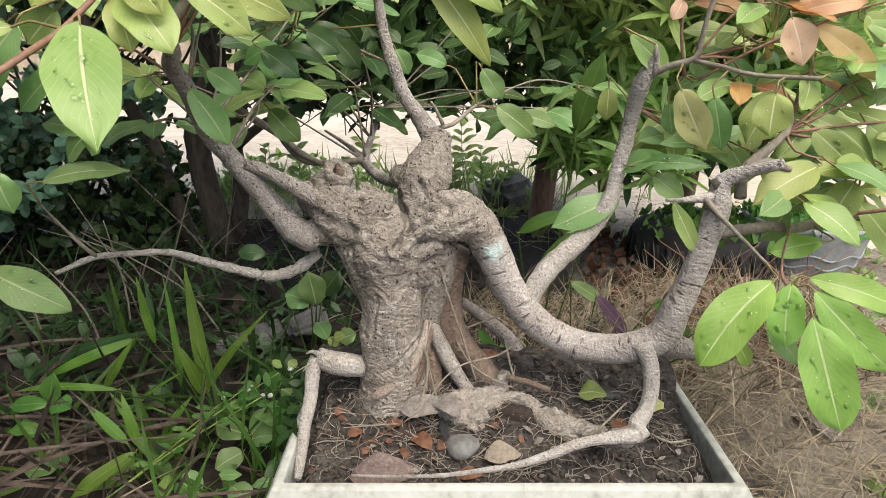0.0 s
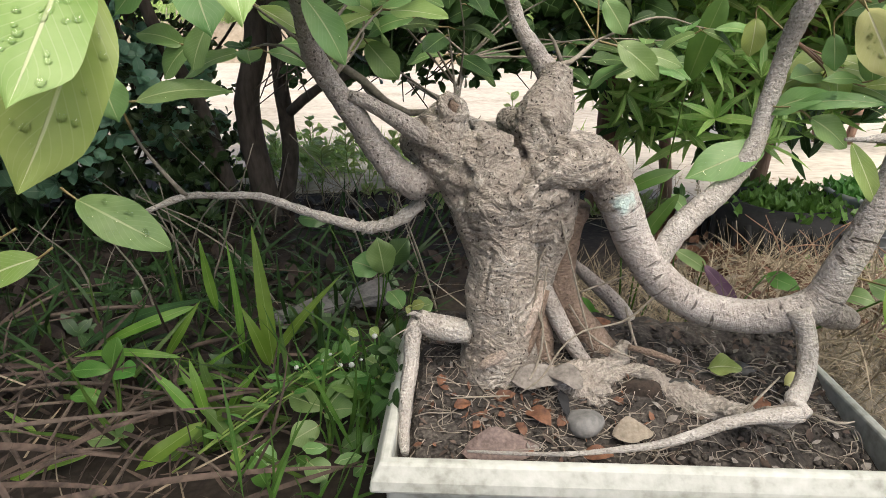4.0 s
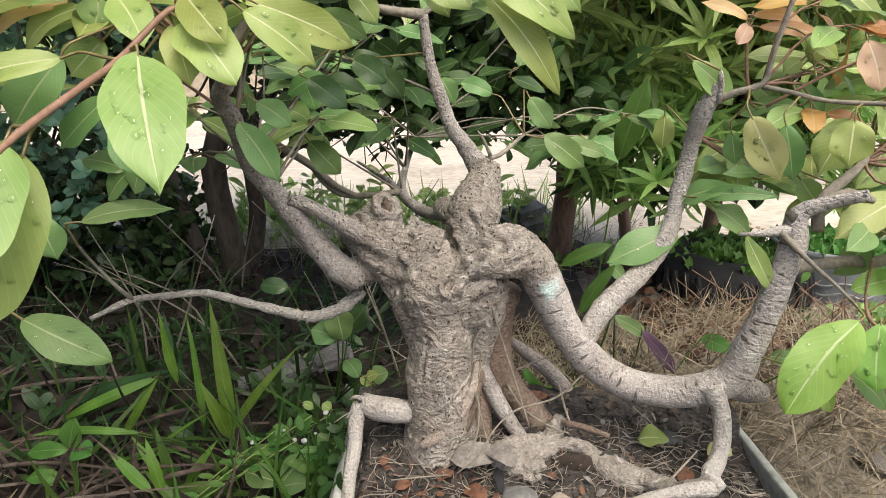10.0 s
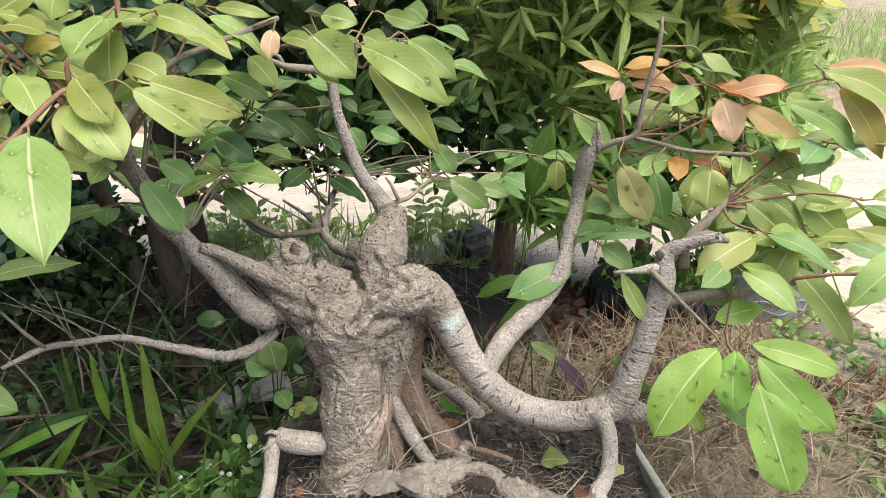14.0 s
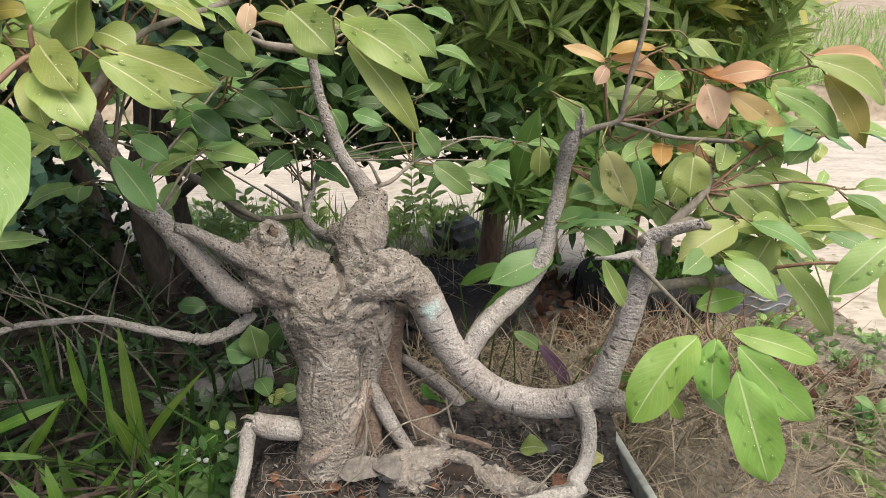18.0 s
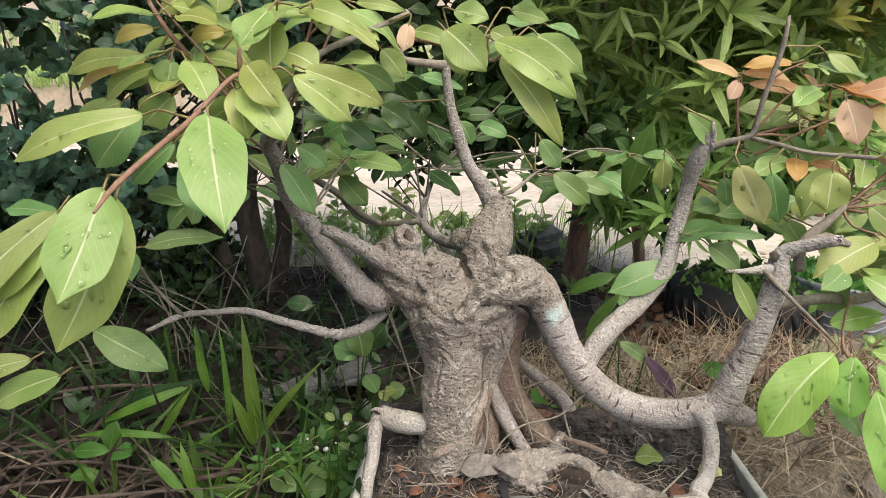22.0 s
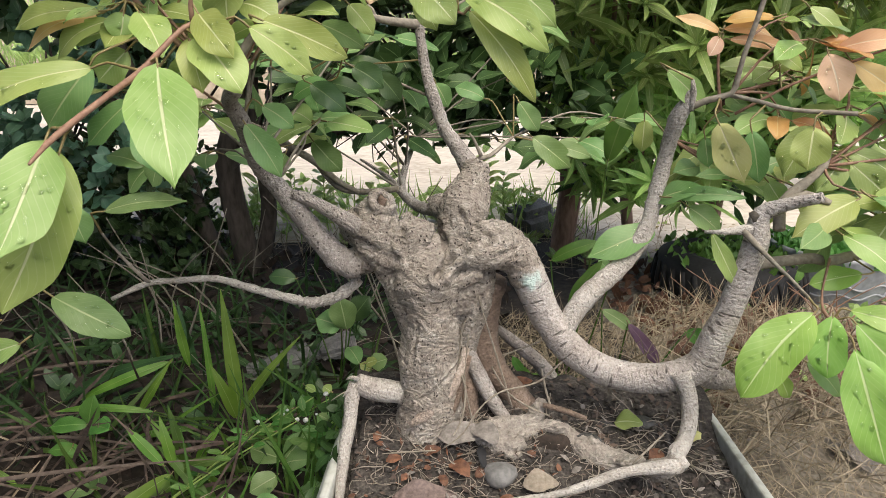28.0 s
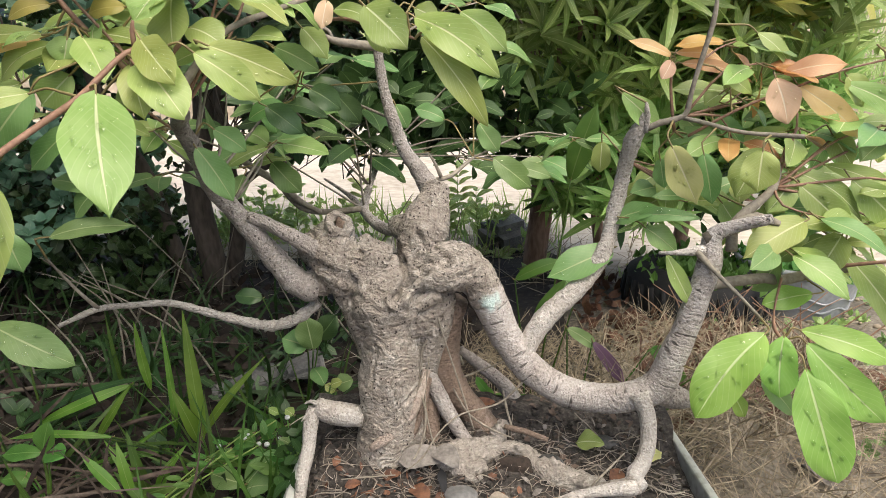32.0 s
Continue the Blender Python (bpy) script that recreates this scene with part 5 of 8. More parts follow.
leaf(tree, WET, (0.375, 0.575, 0.557), (0.448, 0.540, 0.484), 0.038, (-0.60, -0.52, 0.61), 0.13, drops=10)
leaf(tree, WET, (0.373, 0.585, 0.567), (0.458, 0.560, 0.545), 0.030, (-0.47, -0.59, 0.66), 0.16, drops=4)
leaf(tree, GREEN, (0.348, 0.600, 0.501), (0.386, 0.590, 0.465), 0.024, (-0.29, -0.52, 0.80), 0.10)
leaf(tree, WET, (0.316, 0.600, 0.490), (0.337, 0.600, 0.456), 0.017, (-0.39, -0.53, 0.75), 0.10)
leaf(tree, WET, (0.409, 0.630, 0.591), (0.355, 0.630, 0.579), 0.026, (-0.52, -0.66, 0.54), 0.10, drops=6)
leaf(tree, BRONZE, (0.267, 0.740, 0.844), (0.216, 0.740, 0.862), 0.013, (0.09, -0.94, 0.32), 0.16)
leaf(tree, BRONZE, (0.271, 0.740, 0.847), (0.330, 0.740, 0.839), 0.016, (-0.17, -0.83, 0.54), 0.16)
leaf(tree, BRONZE, (0.279, 0.740, 0.836), (0.363, 0.730, 0.816), 0.015, (-0.06, -0.95, 0.31), 0.18)
leaf(tree, PINK, (0.268, 0.740, 0.839), (0.255, 0.730, 0.818), 0.017, (-0.07, -0.95, 0.32), 0.08)
leaf(tree, YOUNG, (0.321, 0.720, 0.825), (0.353, 0.710, 0.802), 0.018, (-0.07, -0.94, 0.34), 0.13)
leaf(tree, BRONZE, (0.372, 0.690, 0.824), (0.438, 0.680, 0.835), 0.022, (-0.26, -0.92, 0.29), 0.18)
leaf(tree, PINK, (0.365, 0.690, 0.820), (0.381, 0.680, 0.771), 0.034, (-0.22, -0.88, 0.42), 0.07, drops=6)
leaf(tree, BRONZE, (0.392, 0.690, 0.812), (0.467, 0.680, 0.755), 0.025, (-0.64, -0.69, 0.34), 0.18, drops=4)
leaf(tree, FRESH, (0.435, 0.680, 0.815), (0.521, 0.670, 0.761), 0.026, (-0.36, -0.85, 0.38), 0.18, drops=4)
leaf(tree, OLIVE, (0.488, 0.670, 0.831), (0.545, 0.660, 0.751), 0.028, (-0.33, -0.91, 0.26), 0.13, drops=2)
leaf(tree, YOUNG, (0.468, 0.670, 0.846), (0.561, 0.660, 0.800), 0.031, (-0.32, -0.83, 0.45), 0.21, drops=4)
leaf(tree, BRONZE, (0.478, 0.680, 0.850), (0.569, 0.680, 0.837), 0.018, (-0.16, -0.90, 0.40), 0.21)
leaf(tree, YOUNG, (0.436, 0.680, 0.823), (0.461, 0.680, 0.790), 0.030, (-0.17, -0.73, 0.66), 0.08)
leaf(tree, FRESH, (0.212, 0.740, 0.802), (0.262, 0.740, 0.755), 0.027, (-0.33, -0.84, 0.43), 0.13, drops=2)
leaf(tree, GREEN, (0.307, 0.750, 0.730), (0.318, 0.750, 0.674), 0.027, (-0.51, -0.79, 0.35), 0.08)
leaf(tree, FRESH, (0.368, 0.700, 0.742), (0.339, 0.690, 0.687), 0.041, (-0.06, -0.77, 0.63), 0.08, drops=6)
leaf(tree, GREEN, (0.325, 0.740, 0.778), (0.365, 0.740, 0.738), 0.023, (-0.27, -0.85, 0.45), 0.10)
leaf(tree, FRESH, (0.332, 0.730, 0.802), (0.348, 0.730, 0.821), 0.022, (-0.19, -0.84, 0.50), 0.10)
leaf(tree, FRESH, (0.325, 0.730, 0.802), (0.307, 0.730, 0.789), 0.018, (-0.38, -0.75, 0.54), 0.10)
leaf(tree, FRESH, (0.395, 0.680, 0.712), (0.367, 0.670, 0.674), 0.031, (-0.03, -0.84, 0.55), 0.08, drops=4)
leaf(tree, FRESH, (0.399, 0.670, 0.705), (0.452, 0.650, 0.653), 0.031, (-0.66, -0.59, 0.47), 0.13, drops=8)
leaf(tree, FRESH, (0.392, 0.690, 0.721), (0.480, 0.670, 0.665), 0.024, (-0.34, -0.76, 0.55), 0.18, drops=4)
leaf(tree, FRESH, (0.455, 0.670, 0.712), (0.519, 0.660, 0.654), 0.034, (-0.60, -0.66, 0.44), 0.10, drops=4)
leaf(tree, YOUNG, (0.435, 0.690, 0.725), (0.525, 0.670, 0.681), 0.022, (-0.34, -0.78, 0.53), 0.18, drops=2)
leaf(tree, FRESH, (0.450, 0.660, 0.651), (0.424, 0.650, 0.610), 0.035, (-0.28, -0.83, 0.49), 0.08, drops=10)
leaf(tree, FRESH, (0.456, 0.660, 0.629), (0.533, 0.640, 0.533), 0.032, (-0.41, -0.64, 0.65), 0.13, drops=8)
leaf(tree, YOUNG, (0.449, 0.660, 0.641), (0.512, 0.650, 0.643), 0.015, (-0.13, -0.83, 0.54), 0.18)
leaf(tree, FRESH, (0.444, 0.700, 0.759), (0.467, 0.690, 0.724), 0.026, (-0.55, -0.72, 0.43), 0.08, drops=3)
leaf(tree, GREEN, (0.302, 0.740, 0.677), (0.256, 0.730, 0.681), 0.014, (-0.02, -0.75, 0.66), 0.16)
leaf(tree, YOUNG, (0.299, 0.730, 0.674), (0.347, 0.730, 0.673), 0.014, (-0.02, -0.82, 0.57), 0.16)
leaf(tree, FRESH, (0.337, 0.720, 0.676), (0.356, 0.710, 0.648), 0.024, (-0.39, -0.84, 0.37), 0.10, drops=2)
leaf(tree, FRESH, (0.377, 0.700, 0.678), (0.401, 0.700, 0.641), 0.030, (-0.41, -0.83, 0.38), 0.10)
leaf(tree, GREEN, (0.317, 0.760, 0.756), (0.291, 0.760, 0.777), 0.026, (-0.20, -0.86, 0.46), 0.10)
leaf(tree, FRESH, (0.353, 0.720, 0.869), (0.393, 0.710, 0.834), 0.021, (-0.01, -0.82, 0.57), 0.13)
leaf(tree, FRESH, (0.547, 0.600, 0.662), (0.475, 0.585, 0.608), 0.037, (-0.49, -0.66, 0.56), 0.16, drops=8)
leaf(tree, YOUNG, (0.545, 0.600, 0.633), (0.579, 0.580, 0.550), 0.045, (-0.43, -0.58, 0.70), 0.07, drops=14)
leaf(tree, FRESH, (0.575, 0.590, 0.656), (0.620, 0.575, 0.580), 0.033, (-0.26, -0.66, 0.71), 0.13, drops=8)
leaf(tree, YOUNG, (0.595, 0.590, 0.659), (0.651, 0.580, 0.614), 0.024, (-0.60, -0.67, 0.44), 0.18, drops=3)
leaf(tree, FRESH, (0.615, 0.585, 0.627), (0.658, 0.570, 0.544), 0.031, (-0.21, -0.68, 0.70), 0.10, drops=6)
leaf(tree, FRESH, (0.630, 0.585, 0.640), (0.674, 0.570, 0.559), 0.029, (-0.62, -0.55, 0.56), 0.10, drops=4)
leaf(tree, YOUNG, (0.588, 0.600, 0.661), (0.652, 0.590, 0.630), 0.021, (-0.47, -0.67, 0.57), 0.21, drops=3)
leaf(tree, FRESH, (0.624, 0.600, 0.661), (0.703, 0.590, 0.622), 0.021, (-0.55, -0.62, 0.56), 0.21, drops=3)
leaf(tree, YOUNG, (0.620, 0.620, 0.690), (0.667, 0.610, 0.655), 0.024, (-0.22, -0.47, 0.86), 0.16)
leaf(tree, YOUNG, (0.596, 0.630, 0.684), (0.528, 0.630, 0.683), 0.017, (-0.73, -0.62, 0.29), 0.18)
leaf(tree, YOUNG, (0.560, 0.610, 0.662), (0.494, 0.620, 0.682), 0.020, (-0.45, -0.75, 0.49), 0.18, drops=2)
leaf(tree, YOUNG, (0.524, 0.650, 0.696), (0.582, 0.640, 0.658), 0.022, (-0.66, -0.55, 0.51), 0.18, drops=2)

# ---- hollow stub and lichen ----
v, f = ball(Vector(hollow) + Vector((0.001, 0.003, -0.001)), 0.0100, 12, (1, 0.7, 1.2), 0.8)
part("hollow", mesh_from("hollow", v, f, [BARK_BROWN]), trunk, "shallow brown rotten hollow")
# inner sprays of the bonsai: a thin twig with a few leaves round its tip
def spray(anchor, tip, mats, size, count, bark=TWIG):
    a, p = Vector(anchor), Vector(tip)
    mid = a.lerp(p, 0.55) + Vector((rnd.uniform(-0.015, 0.015), 0, rnd.uniform(-0.005, 0.02)))
    branch(tree, "twig", bark, [(*a, 0.0018), (*mid, 0.0014), (*p, 0.001)], 6, 0.02, 0.05)
    turn = rnd.uniform(0, 6.28)
    for k in range(count):
        t = turn + k * 2.4
        d = Vector((math.cos(t), 0.55 * math.sin(t) - 0.25, rnd.uniform(-0.55, 0.15))).normalized()
        q = p.lerp(mid, 0.22 * (k // 2))
        ln = size * rnd.uniform(0.75, 1.15)
        b = q + d * 0.012
        leaf(tree, rnd.choice(mats), b, b + d * ln, ln * rnd.uniform(0.38, 0.46), (rnd.gauss(0, 0.3), -0.55, 0.8), rnd.uniform(0.05, 0.14), drops=rnd.choice((0, 0, 3)))


def sprays(count, anchors, corner_a, corner_b, mats, size, bark=TWIG):
    a, b = Vector(corner_a), Vector(corner_b)
    for _ in range(count):
        p = Vector((rnd.uniform(a.x, b.x), rnd.uniform(a.y, b.y), rnd.uniform(a.z, b.z)))
        spray(min(anchors, key=lambda q: (Vector(q) - p).length), p, mats, size, rnd.randint(3, 4), bark)


LEFT_LIMB = [(-0.239, 0.680, 0.678), (-0.249, 0.655, 0.709), (-0.247, 0.615, 0.749), (-0.230, 0.550, 0.789), (-0.299, 0.950, 0.689), (-0.316, 0.930, 0.711)]
TOP_LIMB = [(-0.029, 0.795, 0.703), (-0.062, 0.803, 0.767), (-0.073, 0.805, 0.805), (-0.080, 0.805, 0.856), (-0.105, 1.100, 0.683)]
RIGHT_LIMB = [(0.231, 0.760, 0.721), (0.235, 0.740, 0.755), (0.279, 0.715, 0.777), (0.299, 0.645, 0.654), (0.370, 0.670, 0.702), (0.338, 0.635, 0.675)]
sprays(6, LEFT_LIMB, (-0.28, 0.70, 0.76), (-0.12, 0.88, 0.88), [GREEN, GREEN, DARK], 0.062)
sprays(9, LEFT_LIMB, (-0.363, 0.540, 0.767), (-0.171, 0.630, 0.912), [FRESH, YOUNG, FRESH], 0.058, RED_TWIG)
sprays(6, LEFT_LIMB, (-0.350, 0.720, 0.691), (-0.185, 0.900, 0.814), [GREEN, FRESH, GREEN], 0.062)
sprays(3, TOP_LIMB, (-0.05, 0.78, 0.82), (0.10, 0.95, 0.93), [GREEN, FRESH, GREEN], 0.062)
sprays(4, LEFT_LIMB, (-0.40, 0.56, 0.82), (-0.20, 0.70, 0.92), [FRESH, GREEN, YOUNG], 0.07)
sprays(10, RIGHT_LIMB, (0.26, 0.72, 0.67), (0.52, 0.90, 0.85), [FRESH, FRESH, GREEN, FRESH, YOUNG], 0.066, RED_TWIG)
sprays(4, RIGHT_LIMB, (0.42, 0.66, 0.66), (0.58, 0.78, 0.78), [FRESH, GREEN], 0.066, RED_TWIG)

BACK_LIMB = [(-0.120, 0.950, 0.617), (-0.120, 1.030, 0.641), (-0.105, 1.100, 0.683), (0.044, 0.830, 0.715), (-0.062, 0.803, 0.767)]
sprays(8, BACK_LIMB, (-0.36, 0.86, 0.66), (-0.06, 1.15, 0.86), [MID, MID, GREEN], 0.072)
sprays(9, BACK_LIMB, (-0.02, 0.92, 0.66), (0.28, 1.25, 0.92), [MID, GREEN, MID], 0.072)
sprays(7, RIGHT_LIMB, (0.30, 0.62, 0.62), (0.56, 0.76, 0.72), [FRESH, FRESH, GREEN, YOUNG], 0.072, RED_TWIG)
sprays(5, RIGHT_LIMB, (0.24, 0.70, 0.74), (0.42, 0.82, 0.86), [FLUSH, GREEN, FRESH], 0.06, RED_TWIG)

# ---- litter on the soil ----
def pebble(name, at, r, squash, mat, label, category="stone"):
    v, f = ball(at, r, 18, squash, 0.6)
    ob = new(name, mesh_from(name, [Vector(q) - Vector(at) for q in v], f, [mat]))
    ob.matrix_world = pose(*at)
    return tagged(ob, label, category)


def on_soil(x, y, lift=0.0):
    return (x, y, soil_height(x, y) + lift)


pebble("pebble", on_soil(0.022, 0.614, 0.007), 0.020, (1.1, 0.8, 0.8), STONE, "blunt angular grey pebble on the soil")
pebble("stone", on_soil(0.17, 0.70, -0.004), 0.017, (1.6, 0.7, 0.5), DARK_STONE, "dark grey stone half sunk in soil")
pebble("stone", on_soil(0.22, 0.71, -0.004), 0.017, (1.4, 0.7, 0.45), DARK_STONE, "dark grey stone half sunk in soil")
pebble("stone", on_soil(0.13, 0.66, 0.004), 0.016, (1.3, 0.8, 0.6), DARK_STONE, "dark grey stone half sunk in soil")


def flat_leaf(name, at, ln, ratio, heading, mat, label, tilt=0.15, bend=0.12):
    d = Vector((math.cos(heading), math.sin(heading), tilt)).normalized()
    a = Vector(at)
    v, f, u = blade(a - d * ln / 2, a + d * ln / 2, ln * ratio, (0.1, -0.35, 1), bend, 0.2, 0.95, wave=0.08)
    ob = new(name, mesh_from(name, [Vector(q) - a for q in v], f, [mat], u))
    ob.matrix_world = pose(*at)
    return tagged(ob, label, "fallen leaf", "fallen leaves on the soil")


flat_leaf("fallen_leaf", on_soil(0.069, 0.600, 0.008), 0.044, 0.6, 0.1, TAN_LEAF, "curled beige dead leaf on the soil", 0.05, 0.15)
flat_leaf("fallen_leaf", on_soil(-0.022, 0.652, 0.014), 0.062, 0.5, 0.1, DRYLEAF, "large curled grey dry leaf at the trunk base", 0.1)
flat_leaf("fallen_leaf", on_soil(0.004, 0.648, 0.020), 0.046, 0.6, 2.4, DRYLEAF, "large curled grey dry leaf at the trunk base", 0.1)
flat_leaf("fallen_leaf", on_soil(-0.067, 0.576, 0.006), 0.08, 0.5, 0.15, MAUVE_LEAF, "flat purplish-brown dead leaf on the soil", 0.05, 0.06)
for x, y, ln, h in ((-0.105, 0.628, 0.022, 0.5), (-0.025, 0.618, 0.036, -0.9), (0.0, 0.613, 0.02, 0.9), (-0.06, 0.64, 0.024, 0.1), (0.03, 0.578, 0.03, -0.3), (0.215, 0.645, 0.03, 0.9), (-0.13, 0.66, 0.018, 1.5), (-0.045, 0.60, 0.018, 2.0), (0.10, 0.66, 0.02, 0.2), (-0.09, 0.605, 0.014, 1.0), (0.06, 0.75, 0.03, 0.1)):
    flat_leaf("fallen_leaf", on_soil(x, y, 0.006), ln, 0.55, h, RUSSET, "small orange-brown fallen leaf piece on soil", rnd.uniform(0, 0.4))
flat_leaf("fallen_leaf", on_soil(0.192, 0.690, 0.012), 0.036, 0.8, -0.3, FRESH, "light green fallen leaf standing on the soil", 0.2)
flat_leaf("fallen_leaf", on_soil(0.262, 0.665, 0.022), 0.032, 0.7, 0.2, PALE, "yellowish fallen leaf beside the aerial root", 0.1)
flat_leaf("feather", on_soil(0.002, 0.628, 0.012), 0.034, 0.3, 1.7, BLACK, "small dark blue-black feather on the soil", 0.4)

hairs = []
for _ in range(320):
    x, y = rnd.uniform(PX0 + 0.02, PX1 - 0.02), rnd.uniform(PY0 + 0.015, 0.72)
    h, rows = rnd.uniform(0, 6.28), []
    r = rnd.choice((0.0002, 0.0003, 0.0004, 0.0005, 0.0008))
    for k in range(rnd.randint(3, 7)):
        if not (PX0 + 0.01 < x < PX1 - 0.01 and PY0 + 0.008 < y < 0.76):
            break
        rows.append((x, y, soil_height(x, y) + rnd.uniform(0.0, 0.009), r))
        h += rnd.gauss(0, 0.7)
        x, y = x + 0.014 * math.cos(h), y + 0.009 * math.sin(h)
    if len(rows) > 2:
        hairs.append(tube(rows, 5, 0.006, 0))
v, f = merge(hairs)
tagged(part("root_hairs", mesh_from("root_hairs", v, f, [HAIR]), tree, "fine pale root hairs over the soil"), kind="stuff")
crumbs = [ball(on_soil(rnd.uniform(PX0 + 0.01, PX1 - 0.01), rnd.uniform(PY0 + 0.01, 0.76), 0.001), rnd.uniform(0.0015, 0.005), 6, (1, 1, 0.7), 0.5) for _ in range(900)]
v, f = merge(crumbs)
tagged(part("crumb_cover", mesh_from("crumb_cover", v, f, [SOIL]), pot, "crumbs of soil and bark"), kind="stuff")
for name, count, mat, words in (("litter", 520, DEAD, "scraps of dead leaf and bark"), ("russet_litter", 80, RUSSET, "crumbled orange-brown leaf scraps"), ("pale_litter", 130, DRYLEAF, "pale scraps of bark and leaf")):
    bits = []
    for _ in range(count):
        x, y = rnd.uniform(PX0 + 0.01, PX1 - 0.01), rnd.uniform(PY0 + 0.01, 0.77)
        if name == "russet_litter" and (x > 0.1 or y > 0.68):
            x, y = rnd.gauss(-0.04, 0.05), rnd.gauss(0.625, 0.025)
        a, ln = rnd.uniform(0, 6.28), rnd.uniform(0.5, 1.2)
        v, f, u = blade(on_soil(x, y, 0.002), on_soil(x + 0.012 * ln * math.cos(a), y + 0.009 * ln * math.sin(a), 0.003 + rnd.uniform(0, 0.006)), rnd.choice((0.0015, 0.0025, 0.004, 0.007)), (rnd.gauss(0, 0.5), rnd.gauss(-0.3, 0.5), 1), 0.1, 0.1, 1, 2, 3)
        bits.append((v, f))
    v, f = merge(bits)
    tagged(part(name, mesh_from(name, v, f, [mat]), pot, words), kind="stuff")
# A dark ball stands in for the shade inside the gap here.
v, f = ball((0.090, 0.660, 0.344), 0.020, 16, (1.7, 0.5, 1.0), 0.5)
part("root_hollow", mesh_from("root_hollow", v, f, [ROT_SHADE]), tree, "dark ball standing in for shade in the hollow under the root")
v, f = ball((0.012, 0.722, 0.621), 0.0115, 14, (1.5, 0.9, 0.45), 0.7)
part("cut_scar", mesh_from("cut_scar", v, f, [ROT_SHADE]), trunk, "dark weathered cut on the knuckle")

# ---- shrubs behind ----
def stem_line(base, top, r0, r1, wob=0.04):
    b, t = Vector(base), Vector(top)
    rows = []
    for i in range(5):
        k = i / 4
        q = b.lerp(t, k) + Vector((rnd.uniform(-wob, wob), rnd.uniform(-wob, wob), 0)) * (1 if 0 < i < 4 else 0)
        rows.append((*q, r0 + (r1 - r0) * k))
    return rows


def shrub(label, at, stems, bark, crowns, category="shrub"):
    s = thing("shrub", at, label, category)
    for row in stems:
        branch(s, "stem", bark, stem_line(*row), 9, 0.05, 0.08)
    for count, spot, size, ratio, mat, lean, clump in crowns:
        tagged(part("crown", foliage(count, spot, size, ratio, mat, lean, 2, 4, 0.15, clump, mat in (HEDGE, LANCE, OLIVE, FLUSH)), s), kind="stuff")
    return s


def box_spot(x0, x1, y0, y1, z0, z1, way=(0, -0.5, 0.4), keep=None, gap=-0.28):
    def spot():
        while True:
            p = (rnd.uniform(x0, x1), rnd.uniform(y0, y1), rnd.uniform(z0, z1))
            bulge = sum(abs(2 * (c - lo) / (hi - lo) - 1) ** 3.5 for c, lo, hi in zip(p, (x0, y0, z0), (x1, y1, z1)))
            if bulge > 1.15 + 0.8 * noise.noise(Vector(p) * 2.3):
                continue
            if (keep is None or keep(*p)) and noise.noise(Vector(p) * 3.2) > gap:
                return p, way
    return spot


shrub("dense dark hedge shrub with small round bluish-green leaves", (-1.5, 2.0, GZ),
      [((-1.75, 2.0, GZ), (-1.9, 2.0, 1.1), 0.06, 0.03), ((-1.08, 2.15, GZ), (-1.25, 2.2, 1.0), 0.022, 0.018), ((-1.2, 2.3, GZ), (-1.4, 2.3, 1.0), 0.03, 0.02)] + [((rnd.uniform(-1.9, -0.7), rnd.uniform(1.9, 2.3), GZ), (rnd.uniform(-1.9, -0.7), rnd.uniform(1.9, 2.3), 1.0), 0.007, 0.003) for _ in range(22)],
      # Backing leaves fill gaps; their unseen top is raised to block sky light.
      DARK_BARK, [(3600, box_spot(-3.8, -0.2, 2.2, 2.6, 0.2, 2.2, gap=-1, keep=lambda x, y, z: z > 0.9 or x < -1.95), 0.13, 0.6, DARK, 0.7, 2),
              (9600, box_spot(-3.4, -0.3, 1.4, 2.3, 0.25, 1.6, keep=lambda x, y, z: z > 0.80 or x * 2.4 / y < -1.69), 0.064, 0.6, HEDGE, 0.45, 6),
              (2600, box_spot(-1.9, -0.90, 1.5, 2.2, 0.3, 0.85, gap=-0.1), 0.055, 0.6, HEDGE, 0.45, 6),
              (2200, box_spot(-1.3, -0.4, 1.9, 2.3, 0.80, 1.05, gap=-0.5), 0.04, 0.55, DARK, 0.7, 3)])
